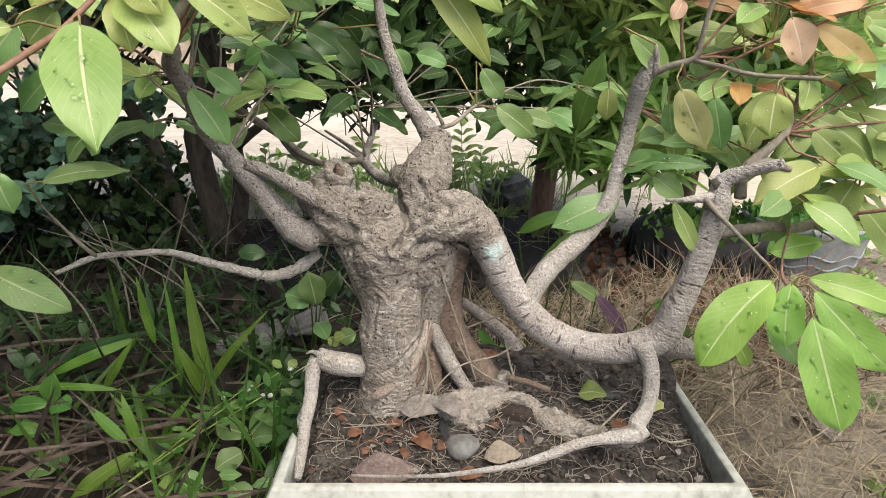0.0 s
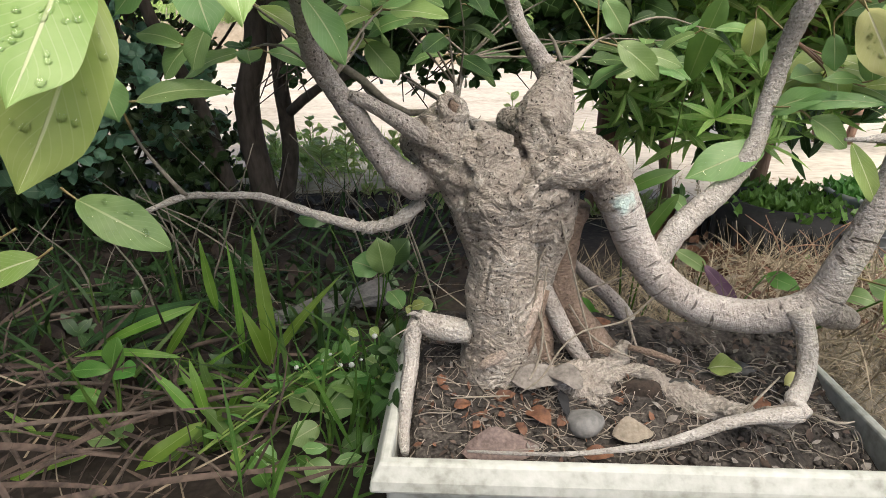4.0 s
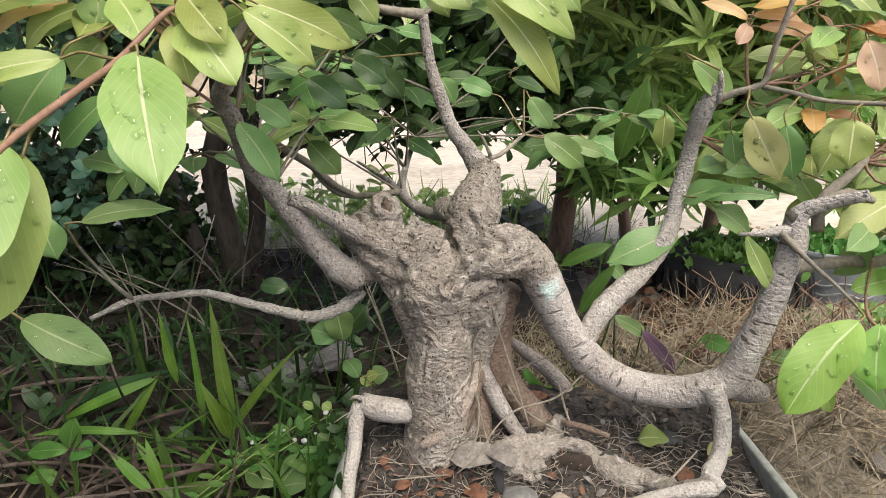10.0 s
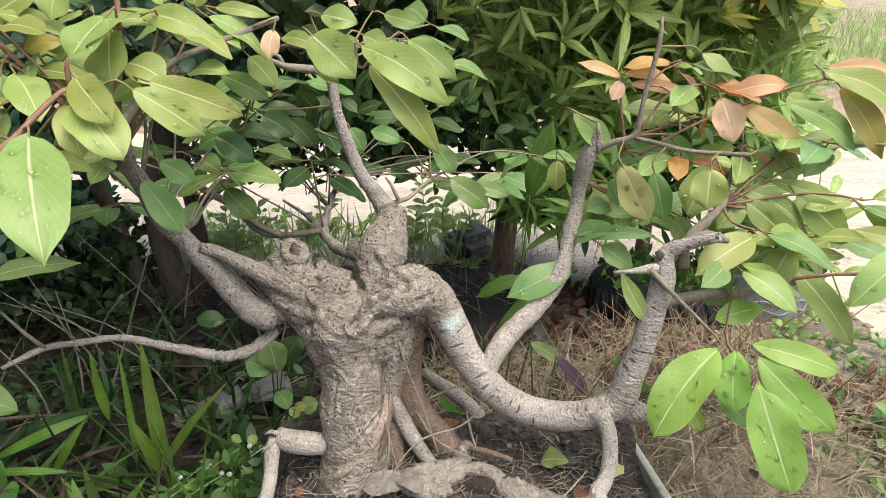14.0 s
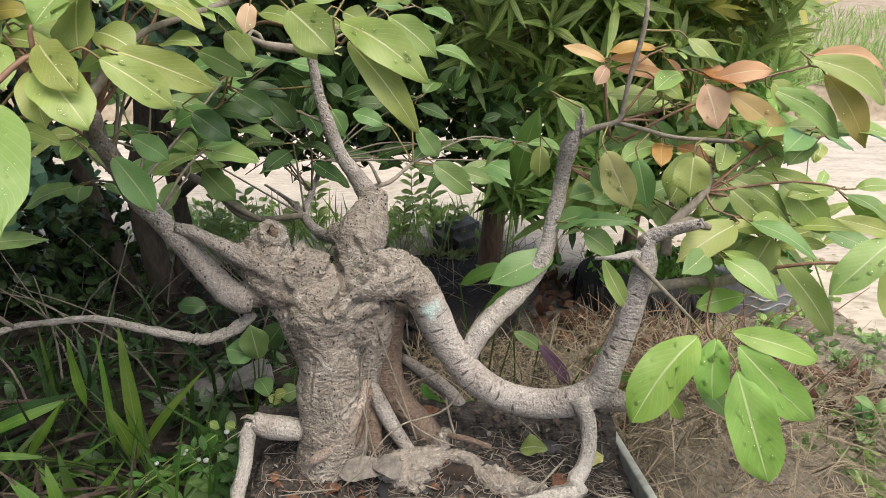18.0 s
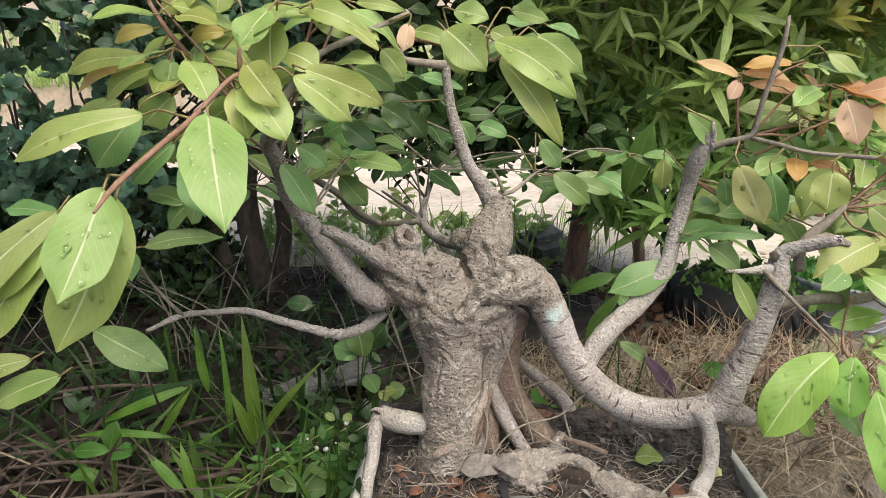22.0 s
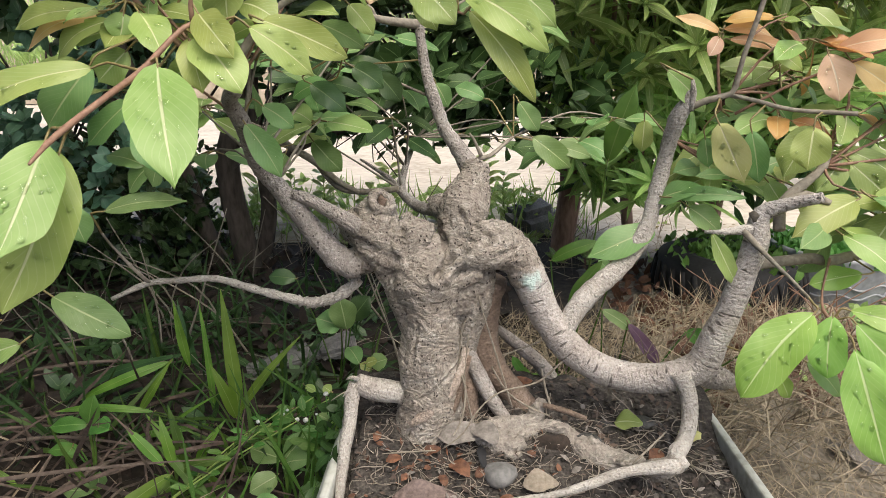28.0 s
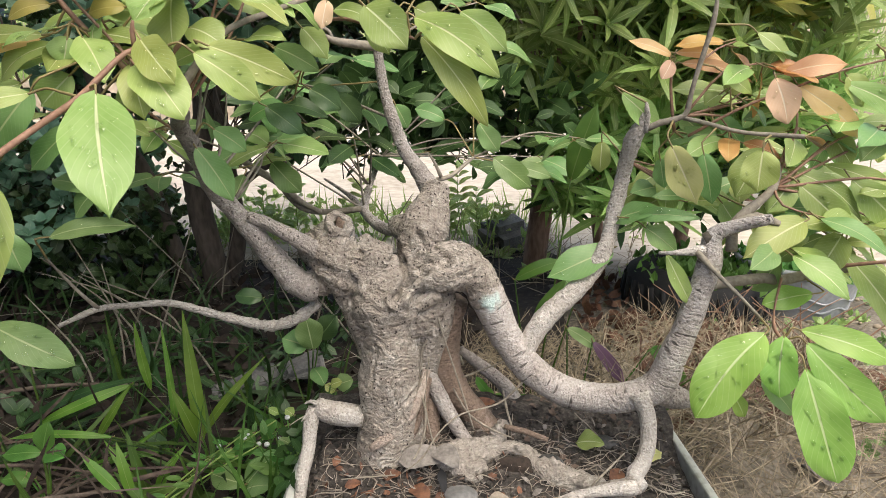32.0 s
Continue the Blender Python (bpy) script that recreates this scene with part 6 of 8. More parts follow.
shrub("shrub with dark glossy round leaves over thin stems, plus unseen shading canopy", (-0.6, 2.0, GZ),
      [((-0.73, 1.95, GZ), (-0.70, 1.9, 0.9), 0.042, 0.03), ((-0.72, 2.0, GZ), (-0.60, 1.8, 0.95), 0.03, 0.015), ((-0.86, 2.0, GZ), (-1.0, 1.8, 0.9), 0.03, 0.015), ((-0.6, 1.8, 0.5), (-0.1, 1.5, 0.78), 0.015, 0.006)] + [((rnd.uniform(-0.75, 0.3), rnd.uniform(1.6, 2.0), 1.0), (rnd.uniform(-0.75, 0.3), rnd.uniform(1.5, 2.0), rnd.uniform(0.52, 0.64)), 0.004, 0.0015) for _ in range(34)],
      # First crown is an unseen canopy overhead, added to shade the left side.
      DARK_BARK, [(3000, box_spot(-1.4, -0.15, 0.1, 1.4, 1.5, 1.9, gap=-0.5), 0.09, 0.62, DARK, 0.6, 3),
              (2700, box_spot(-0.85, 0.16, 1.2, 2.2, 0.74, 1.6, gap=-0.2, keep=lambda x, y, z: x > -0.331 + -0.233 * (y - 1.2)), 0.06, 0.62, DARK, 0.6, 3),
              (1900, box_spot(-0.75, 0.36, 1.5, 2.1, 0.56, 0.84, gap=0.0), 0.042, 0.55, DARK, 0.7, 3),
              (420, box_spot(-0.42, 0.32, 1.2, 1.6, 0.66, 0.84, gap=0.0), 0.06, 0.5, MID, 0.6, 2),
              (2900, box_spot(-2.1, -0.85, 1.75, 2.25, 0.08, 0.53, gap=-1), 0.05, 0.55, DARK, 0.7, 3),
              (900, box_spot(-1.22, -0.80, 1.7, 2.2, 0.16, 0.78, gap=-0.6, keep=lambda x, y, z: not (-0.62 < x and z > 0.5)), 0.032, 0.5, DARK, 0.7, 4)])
shrub("tall shrub with brown stems and long narrow glossy leaves", (0.4, 2.1, GZ),
      [((0.345, 2.16, GZ), (0.355, 2.1, 1.6), 0.043, 0.032), ((0.62, 2.25, GZ), (0.60, 2.15, 1.6), 0.022, 0.018), ((0.35, 2.15, 0.75), (0.56, 2.1, 1.5), 0.020, 0.013), ((0.8, 2.0, GZ), (0.8, 1.9, 1.4), 0.025, 0.02)]
      + [((x, y, 0.5), (x + rnd.uniform(-0.15, 0.15), y - 0.25, z), 0.010, 0.004) for x, y, z in [(rnd.uniform(0.3, 1.0), rnd.uniform(1.75, 2.1), rnd.uniform(0.85, 1.35)) for _ in range(22)]],
      BROWN, [(7200, box_spot(0.06, 1.14, 1.2, 2.3, 0.74, 1.48, (0, -0.45, 0.65), gap=-0.3, keep=lambda x, y, z: x < 0.777 + 0.629 * (y - 1.2)), 0.125, 0.165, LANCE, 0.5, 9),
              (2600, box_spot(0.22, 1.05, 1.35, 2.2, 0.45, 0.85, (0, -0.5, 0.5), gap=-0.25, keep=lambda x, y, z: x < 0.777 + 0.629 * (y - 1.2)), 0.12, 0.17, LANCE, 0.5, 8),
              (900, box_spot(0.30, 1.05, 1.7, 2.3, 0.36, 0.98, (0, -0.3, 0.75)), 0.13, 0.2, DARK, 0.55, 5),
              (640, box_spot(0.50, 1.12, 1.15, 1.6, 0.92, 1.36, (0, -0.4, 0.7), keep=lambda x, y, z: x < 0.777 + 0.629 * (y - 1.2)), 0.12, 0.22, OLIVE, 0.4, 8),
              (190, box_spot(0.55, 1.12, 1.15, 1.5, 0.98, 1.30, (0, -0.3, 0.8), keep=lambda x, y, z: x < 0.777 + 0.629 * (y - 1.2)), 0.10, 0.2, FLUSH, 0.4, 7),
              (430, box_spot(0.25, 1.08, 1.25, 1.7, 0.8, 1.5, (0, -0.3, 0.6), keep=lambda x, y, z: x < 0.777 + 0.629 * (y - 1.2)), 0.12, 0.17, YOUNG, 0.6, 3),
              (1000, box_spot(0.2, 1.12, 2.1, 2.5, 0.85, 1.55, gap=-1), 0.16, 0.22, LANCE, 0.7, 3)])
shrub("light green roadside bush with small leaves", (2.1, 3.4, GZ), [((x, 3.4, GZ), (x + 0.1, 3.4, 1.0), 0.025, 0.015) for x in (1.6, 1.75, 1.9)], BROWN,
      [(2600, box_spot(1.3, 2.2, 2.95, 3.85, 0.5, 1.9), 0.07, 0.5, FRESH, 0.7, 3)])

# ---- tyre and planter ----
def ring_of(profile, at, seg=48):
    verts, faces = [], []
    for k in range(seg):
        a = 2 * math.pi * k / seg
        for r, z in profile:
            verts.append((at[0] + math.cos(a) * r, at[1] + math.sin(a) * r, at[2] + z))
    n = len(profile)
    for k in range(seg):
        for i in range(n - 1):
            k2 = (k + 1) % seg
            faces.append((k * n + i, k2 * n + i, k2 * n + i + 1, k * n + i + 1))
    return verts, faces


TUB = (1.06, 1.73)


def tub_spot():
    a, r = rnd.uniform(0, 6.28), 0.16 * math.sqrt(rnd.random())
    return (TUB[0] + r * math.cos(a), TUB[1] + r * math.sin(a), GZ + 0.16), (0, 0, 1)


tub = thing("tyre_planter", (*TUB, GZ), "blue-grey planter cut from an old tyre, full of weeds", "planter")
v, f = ring_of([(0.12, 0.0), (0.135, 0.05), (0.16, 0.13), (0.168, 0.175), (0.172, 0.185), (0.16, 0.19), (0.15, 0.17), (0.145, 0.155)], (*TUB, GZ))
part("wall", mesh_from("wall", v, f, [GREY]), tub)
v, f = ring_of([(0.148, 0.155), (0.08, 0.16), (0.002, 0.165)], (*TUB, GZ), 24)
part("soil", mesh_from("soil", v, f, [SOIL]), tub)
for z0, r0 in ((0.075, 0.1435), (0.105, 0.1535)):
    rows = [(TUB[0] + r0 * math.cos(a), TUB[1] + r0 * math.sin(a), GZ + z0 + 0.007 * math.sin(9 * a), 0.0035) for a in [k * 6.2832 / 60 for k in range(61)]]
    v, f = tube(rows, 6, 0.03, 0)
    part("wavy_rib", mesh_from("wavy_rib", v, f, [GREY]), tub)
tagged(part("weed_cover", foliage(900, tub_spot, 0.045, 0.45, WEED, 0.7, 2, 3, 0.1, 3), tub, "small bright green weeds"), kind="stuff")
tyre = thing("old_tyre", (0.76, 1.72, GZ), "worn black tyre lying among dry grass", "tyre")
v, f = ring_of([(0.10, 0.02), (0.14, 0.0), (0.19, 0.02), (0.205, 0.08), (0.195, 0.15), (0.14, 0.17), (0.10, 0.16), (0.11, 0.08), (0.10, 0.02)], (0.76, 1.72, GZ))
part("sidewall", mesh_from("sidewall", v, f, [BLACK]), tyre)
for k in range(34):
    a = 2 * math.pi * k / 34
    rows = [(0.76 + r * math.cos(a + s), 1.72 + r * math.sin(a + s), GZ + z, 0.008) for r, z, s in ((0.198, 0.035, 0), (0.207, 0.08, 0.06), (0.197, 0.135, 0))]
    v, f = tube(rows, 5, 0.03, 0)
    part("tread_block", mesh_from("tread_block", v, f, [BLACK]), tyre)
v, f = ring_of([(0.11, 0.10), (0.07, 0.12), (0.002, 0.13)], (0.76, 1.72, GZ), 24)
part("soil", mesh_from("soil", v, f, [SOIL]), tyre)
tagged(part("weed_cover", foliage(1100, lambda: ((0.80 + rnd.gauss(0, 0.09), 1.76 + rnd.gauss(0, 0.08), GZ + 0.14), (0, -0.2, 1)), 0.045, 0.4, WEED, 0.7, 2, 3, 0.1, 3), tyre, "small green weeds"), kind="stuff")

# ---- grass, weeds and litter round the pot ----
def patch(x0, x1, y0, y1, way=(0, 0, 1), lift=0.0, keep=None):
    def spot():
        while True:
            x, y = rnd.uniform(x0, x1), rnd.uniform(y0, y1)
            if (x - PX0 + 0.05) * (PX1 + 0.05 - x) > 0 and (y - PY0 + 0.05) * (PY1 + 0.03 - y) > 0:
                continue
            if keep is None or keep(x, y):
                return (x, y, max(ground_height(x, y), verge_height(x, y)) + rnd.uniform(0, lift)), way
    return spot


grass_stuff("dry_grass", 7500, patch(0.05, 1.12, 0.55, 1.5, (0.1, -0.4, 0.10), 0.045, lambda x, y: x < 0.85 or y < 1.2), 0.085, 0.02, STRAW, "matted dry straw-coloured grass", 0.75)
grass_stuff("dry_grass", 900, patch(0.1, 0.7, 0.84, 1.0, (0.0, -0.3, 0.6), 0.14), 0.13, 0.016, STRAW, "dry grass leaning over the back of the pot", 0.6)
grass_stuff("dead_stalks", 560, patch(-1.5, -0.40, 0.5, 1.1, (0.5, -0.3, 0.03), 0.04), 0.2, 0.03, DEAD, "fallen brown dead stalks and leaves", 0.6)
grass_stuff("dead_stalks", 60, patch(-1.4, -0.5, 0.55, 0.95, (0.6, -0.3, 0.03), 0.05), 0.2, 0.018, STRAW, "fallen straw among the weeds", 0.6)
grass_stuff("pot_weeds", 18, patch(-0.33, -0.19, 0.60, 0.92, (0.3, -0.2, 0.5), 0.16), 0.03, 0.4, GREEN, "small weeds climbing up against the pot", 0.7)
grass_stuff("pot_weeds", 60, patch(-0.4, -0.19, 0.58, 0.95, (0.2, -0.2, 1.0), 0.08), 0.16, 0.03, GRASS, "fine grass blades against the pot", 0.4)
grass_stuff("pot_weeds", 80, lambda: ((rnd.uniform(-0.212, -0.172), rnd.uniform(0.61, 0.80), rnd.uniform(0.29, 0.35)), (0.1, -0.4, 0.6)), 0.026, 0.5, SHADE_TONED_GRASS, "small dark weeds hanging over the pot rim", 0.8)
grass_stuff("green_grass", 620, patch(-1.6, -0.2, 0.9, 1.9, (0.2, -0.3, 0.45)), 0.19, 0.04, SHADE_TONED_GRASS, "thin green grass in the shade of the shrubs", 0.7)
grass_stuff("green_grass", 90, patch(-1.4, -0.2, 0.75, 1.4, (0.1, -0.2, 0.7)), 0.17, 0.05, GRASS, "thin green grass beside the pot", 0.6)
# Out-of-view hedge, added to keep sky light off the left ground.
shrub("unseen tall clipped hedge added along the side to block light", (-1.8, 0.4, GZ), [((-1.7, y, GZ), (-1.75, y, 2.0), 0.03, 0.02) for y in (-0.4, 0.3, 1.0)], DARK_BARK,
      [(7000, box_spot(-2.3, -1.15, -0.9, 0.98, 0.2, 1.9, gap=-1), 0.09, 0.6, DARK, 0.7, 3)], "hedge")
grass_stuff("dry_grass", 900, patch(-1.1, 0.9, 1.9, 2.5, (0.1, -0.2, 0.35)), 0.14, 0.02, STRAW, "thin dry grass along the road edge", 0.7)
grass_stuff("low_weeds", 420, patch(-1.1, 0.9, 2.0, 2.6, (0.1, -0.2, 1), keep=lambda x, y: noise.noise(Vector((x * 4, y * 4, 2))) > 0.1), 0.07, 0.35, FRESH, "low green weeds along the road edge", 0.6, clump=6)
grass_stuff("low_weeds", 1100, patch(0.62, 1.9, 0.6, 2.2, (0.0, -0.1, 0.8), keep=lambda x, y: noise.noise(Vector((x * 5, y * 5, 2))) > 0.08), 0.04, 0.45, FRESH, "small pale green weeds at the road edge", 0.7, clump=6)
grass_stuff("low_weeds", 420, patch(-1.1, -0.2, 0.98, 1.6, (0.0, -0.3, 0.6), keep=lambda x, y: noise.noise(Vector((x * 4, y * 4, 7))) > 0.0), 0.05, 0.38, DARK, "dark low weeds in the shade", 0.6)
grass_stuff("low_weeds", 1900, patch(0.7, 2.3, 0.5, 2.0, (0.0, -0.2, 0.7), 0.02, keep=lambda x, y: noise.noise(Vector((x * 4, y * 4, 5))) > -0.05 and y < 2.25 - 0.35 * x), 0.035, 0.45, GREEN, "small low weeds on the sandy verge", 0.8, clump=6)
grass_stuff("dry_grass", 1500, patch(0.75, 2.2, 0.5, 1.9, (0.2, -0.4, 0.15), 0.02, keep=lambda x, y: y < 2.1 - 0.4 * x), 0.05, 0.025, STRAW, "short dry grass on the sandy verge", 0.9)
grass_stuff("low_weeds", 1000, patch(-1.05, 0.35, 2.4, 3.0, (0.0, -0.2, 0.8), 0.14), 0.05, 0.45, FRESH, "bright yellow-green scrub at the road edge", 0.8, clump=6)
grass_stuff("green_grass", 260, patch(-1.0, 0.5, 2.35, 2.9, (0.0, -0.1, 1.0), 0.02), 0.2, 0.035, YOUNG, "pale green grass tufts at the road edge", 0.35)
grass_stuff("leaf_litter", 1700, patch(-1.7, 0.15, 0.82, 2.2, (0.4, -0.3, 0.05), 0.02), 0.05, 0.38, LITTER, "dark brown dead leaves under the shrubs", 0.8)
grass_stuff("fallen_twigs", 120, patch(-1.5, 0.1, 0.85, 1.9, (0.6, -0.2, 0.12), 0.03), 0.2, 0.014, TWIG, "thin grey twigs lying in the shade", 0.7)
gravel = [ball((x, y, max(GZ + 0.018, ground_height(x, y) + 0.018, verge_height(x, y)) + 0.003), rnd.uniform(0.003, 0.011), 6, (1.2, 1, 0.7), 0.5) for x, y in [(rnd.uniform(0.7, 2.2), rnd.uniform(0.5, 2.6)) for _ in range(900)] if y > road_edge(x) - 0.15]
v, f = merge(gravel)
tagged(new("gravel", mesh_from("gravel", v, f, [BANK])), "scattered small pale gravel at the road edge", "gravel", kind="stuff")
grass_stuff("leaf_litter", 700, patch(0.4, 1.3, 1.0, 2.0, (0.5, -0.3, 0.02), 0.02, lambda x, y: y < road_edge(x) - 0.15), 0.045, 0.4, RUSSET, "reddish-brown fallen leaves by the tyre", 0.8)


def weed(label, at, stems, blades):
    w = thing("weed", at, label, "weed", "weeds beside the pot")
    for rows in stems:
        branch(w, "stem", GRASS, rows, 6, 0.02, 0.02)
    for mat, base, tip, width, normal, bend in blades:
        leaf(w, mat, base, tip, width, normal, bend, 0.1, 0, 0.004)
    return w


weed("clump of tall broad green grass blades", (-0.428, 0.980, 0.120),
     [[(-0.428, 0.980, 0.120, 0.002), (-0.424, 0.980, 0.160, 0.0018), (-0.430, 0.980, 0.179, 0.0012)], [(-0.428, 0.980, 0.120, 0.002), (-0.427, 0.980, 0.160, 0.0018), (-0.437, 0.980, 0.179, 0.0012)], [(-0.428, 0.980, 0.120, 0.002), (-0.483, 1.015, 0.193, 0.0018), (-0.547, 1.050, 0.246, 0.0012)], [(-0.428, 0.980, 0.120, 0.002), (-0.425, 0.980, 0.166, 0.0018), (-0.431, 0.980, 0.191, 0.0012)], [(-0.428, 0.980, 0.120, 0.002), (-0.496, 0.965, 0.175, 0.0018), (-0.574, 0.950, 0.210, 0.0012)], [(-0.428, 0.980, 0.120, 0.002), (-0.515, 1.040, 0.186, 0.0018), (-0.611, 1.100, 0.232, 0.0012)], [(-0.428, 0.980, 0.120, 0.002), (-0.508, 0.965, 0.175, 0.0018), (-0.599, 0.950, 0.210, 0.0012)]],
     [(BRIGHT_BLADE, (-0.430, 0.980, 0.179), (-0.458, 1.020, 0.420), 0.025, (0.18, -0.70, 0.69), 0.04),
      (BRIGHT_BLADE, (-0.437, 0.980, 0.179), (-0.470, 0.970, 0.294), 0.022, (0.26, -0.66, 0.71), 0.12),
      (BRIGHT_BLADE, (-0.547, 1.050, 0.246), (-0.568, 1.060, 0.381), 0.018, (-0.06, -0.72, 0.69), 0.04),
      (BRIGHT_BLADE, (-0.431, 0.980, 0.191), (-0.313, 1.000, 0.342), 0.016, (0.14, -0.69, 0.71), 0.14),
      (BRIGHT_BLADE, (-0.574, 0.950, 0.210), (-0.764, 0.950, 0.210), 0.014, (0.44, -0.58, 0.68), 0.20),
      (BRIGHT_BLADE, (-0.611, 1.100, 0.232), (-0.796, 1.050, 0.166), 0.021, (0.43, -0.61, 0.67), 0.16),
      (BRIGHT_BLADE, (-0.599, 0.950, 0.210), (-0.529, 0.950, 0.312), 0.014, (0.56, -0.56, 0.61), 0.14)])
weed("leafy green weed with paired oval leaves", (-0.638, 0.850, 0.120),
     [[(-0.638, 0.850, 0.120, 0.002), (-0.635, 0.860, 0.186, 0.0018), (-0.643, 0.870, 0.233, 0.0012)], [(-0.638, 0.850, 0.120, 0.002), (-0.637, 0.860, 0.186, 0.0018), (-0.645, 0.870, 0.233, 0.0012)], [(-0.638, 0.850, 0.120, 0.002), (-0.632, 0.860, 0.186, 0.0018), (-0.636, 0.870, 0.233, 0.0012)], [(-0.638, 0.850, 0.120, 0.002), (-0.643, 0.855, 0.166, 0.0018), (-0.657, 0.860, 0.191, 0.0012)], [(-0.638, 0.850, 0.120, 0.002), (-0.649, 0.855, 0.168, 0.0018), (-0.670, 0.860, 0.197, 0.0012)], [(-0.638, 0.850, 0.120, 0.002), (-0.616, 0.825, 0.150, 0.0018), (-0.605, 0.800, 0.161, 0.0012)], [(-0.638, 0.850, 0.120, 0.002), (-0.614, 0.825, 0.150, 0.0018), (-0.600, 0.800, 0.161, 0.0012)]],
     [(WEED, (-0.643, 0.870, 0.233), (-0.625, 0.870, 0.289), 0.031, (0.26, -0.63, 0.74), 0.05),
      (WEED, (-0.645, 0.870, 0.233), (-0.711, 0.870, 0.228), 0.026, (0.09, -0.63, 0.77), 0.08),
      (WEED, (-0.636, 0.870, 0.233), (-0.596, 0.850, 0.239), 0.033, (0.47, -0.56, 0.68), 0.06),
      (WEED, (-0.657, 0.860, 0.191), (-0.713, 0.860, 0.189), 0.022, (0.36, -0.57, 0.74), 0.08),
      (WEED, (-0.670, 0.860, 0.197), (-0.678, 0.850, 0.182), 0.026, (0.47, -0.54, 0.70), 0.05),
      (GREEN, (-0.605, 0.800, 0.161), (-0.657, 0.800, 0.156), 0.025, (0.50, -0.50, 0.70), 0.05),
      (GREEN, (-0.600, 0.800, 0.161), (-0.591, 0.800, 0.195), 0.023, (0.48, -0.52, 0.71), 0.05)])
weed("bright green broad-bladed weed", (-0.492, 0.820, 0.120),
     [[(-0.492, 0.820, 0.120, 0.002), (-0.490, 0.820, 0.167, 0.0018), (-0.498, 0.820, 0.193, 0.0012)], [(-0.492, 0.820, 0.120, 0.002), (-0.482, 0.820, 0.164, 0.0018), (-0.481, 0.820, 0.188, 0.0012)], [(-0.492, 0.820, 0.120, 0.002), (-0.485, 0.820, 0.159, 0.0018), (-0.488, 0.820, 0.177, 0.0012)], [(-0.492, 0.820, 0.120, 0.002), (-0.478, 0.825, 0.160, 0.0018), (-0.474, 0.830, 0.180, 0.0012)], [(-0.492, 0.820, 0.120, 0.002), (-0.480, 0.820, 0.161, 0.0018), (-0.478, 0.820, 0.183, 0.0012)], [(-0.492, 0.820, 0.120, 0.002), (-0.464, 0.810, 0.150, 0.0018), (-0.446, 0.800, 0.161, 0.0012)], [(-0.492, 0.820, 0.120, 0.002), (-0.459, 0.810, 0.150, 0.0018), (-0.437, 0.800, 0.161, 0.0012)], [(-0.492, 0.820, 0.120, 0.002), (-0.450, 0.800, 0.153, 0.0018), (-0.419, 0.780, 0.166, 0.0012)]],
     [(BRIGHT_BLADE, (-0.498, 0.820, 0.193), (-0.563, 0.840, 0.253), 0.018, (0.54, -0.53, 0.65), 0.08),
      (BRIGHT_BLADE, (-0.481, 0.820, 0.188), (-0.504, 0.840, 0.273), 0.017, (0.52, -0.54, 0.66), 0.08),
      (BRIGHT_BLADE, (-0.488, 0.820, 0.177), (-0.569, 0.760, 0.137), 0.024, (0.11, -0.58, 0.81), 0.10),
      (GRASS, (-0.474, 0.830, 0.180), (-0.413, 0.780, 0.135), 0.022, (0.30, -0.57, 0.77), 0.08),
      (GRASS, (-0.478, 0.820, 0.183), (-0.385, 0.820, 0.209), 0.019, (0.55, -0.52, 0.66), 0.10),
      (GRASS, (-0.446, 0.800, 0.161), (-0.360, 0.860, 0.234), 0.008, (0.23, -0.61, 0.76), 0.08),
      (GRASS, (-0.437, 0.800, 0.161), (-0.517, 0.840, 0.221), 0.016, (0.46, -0.54, 0.70), 0.06),
      (BRIGHT_BLADE, (-0.419, 0.780, 0.166), (-0.418, 0.750, 0.146), 0.020, (0.29, -0.55, 0.78), 0.06)])
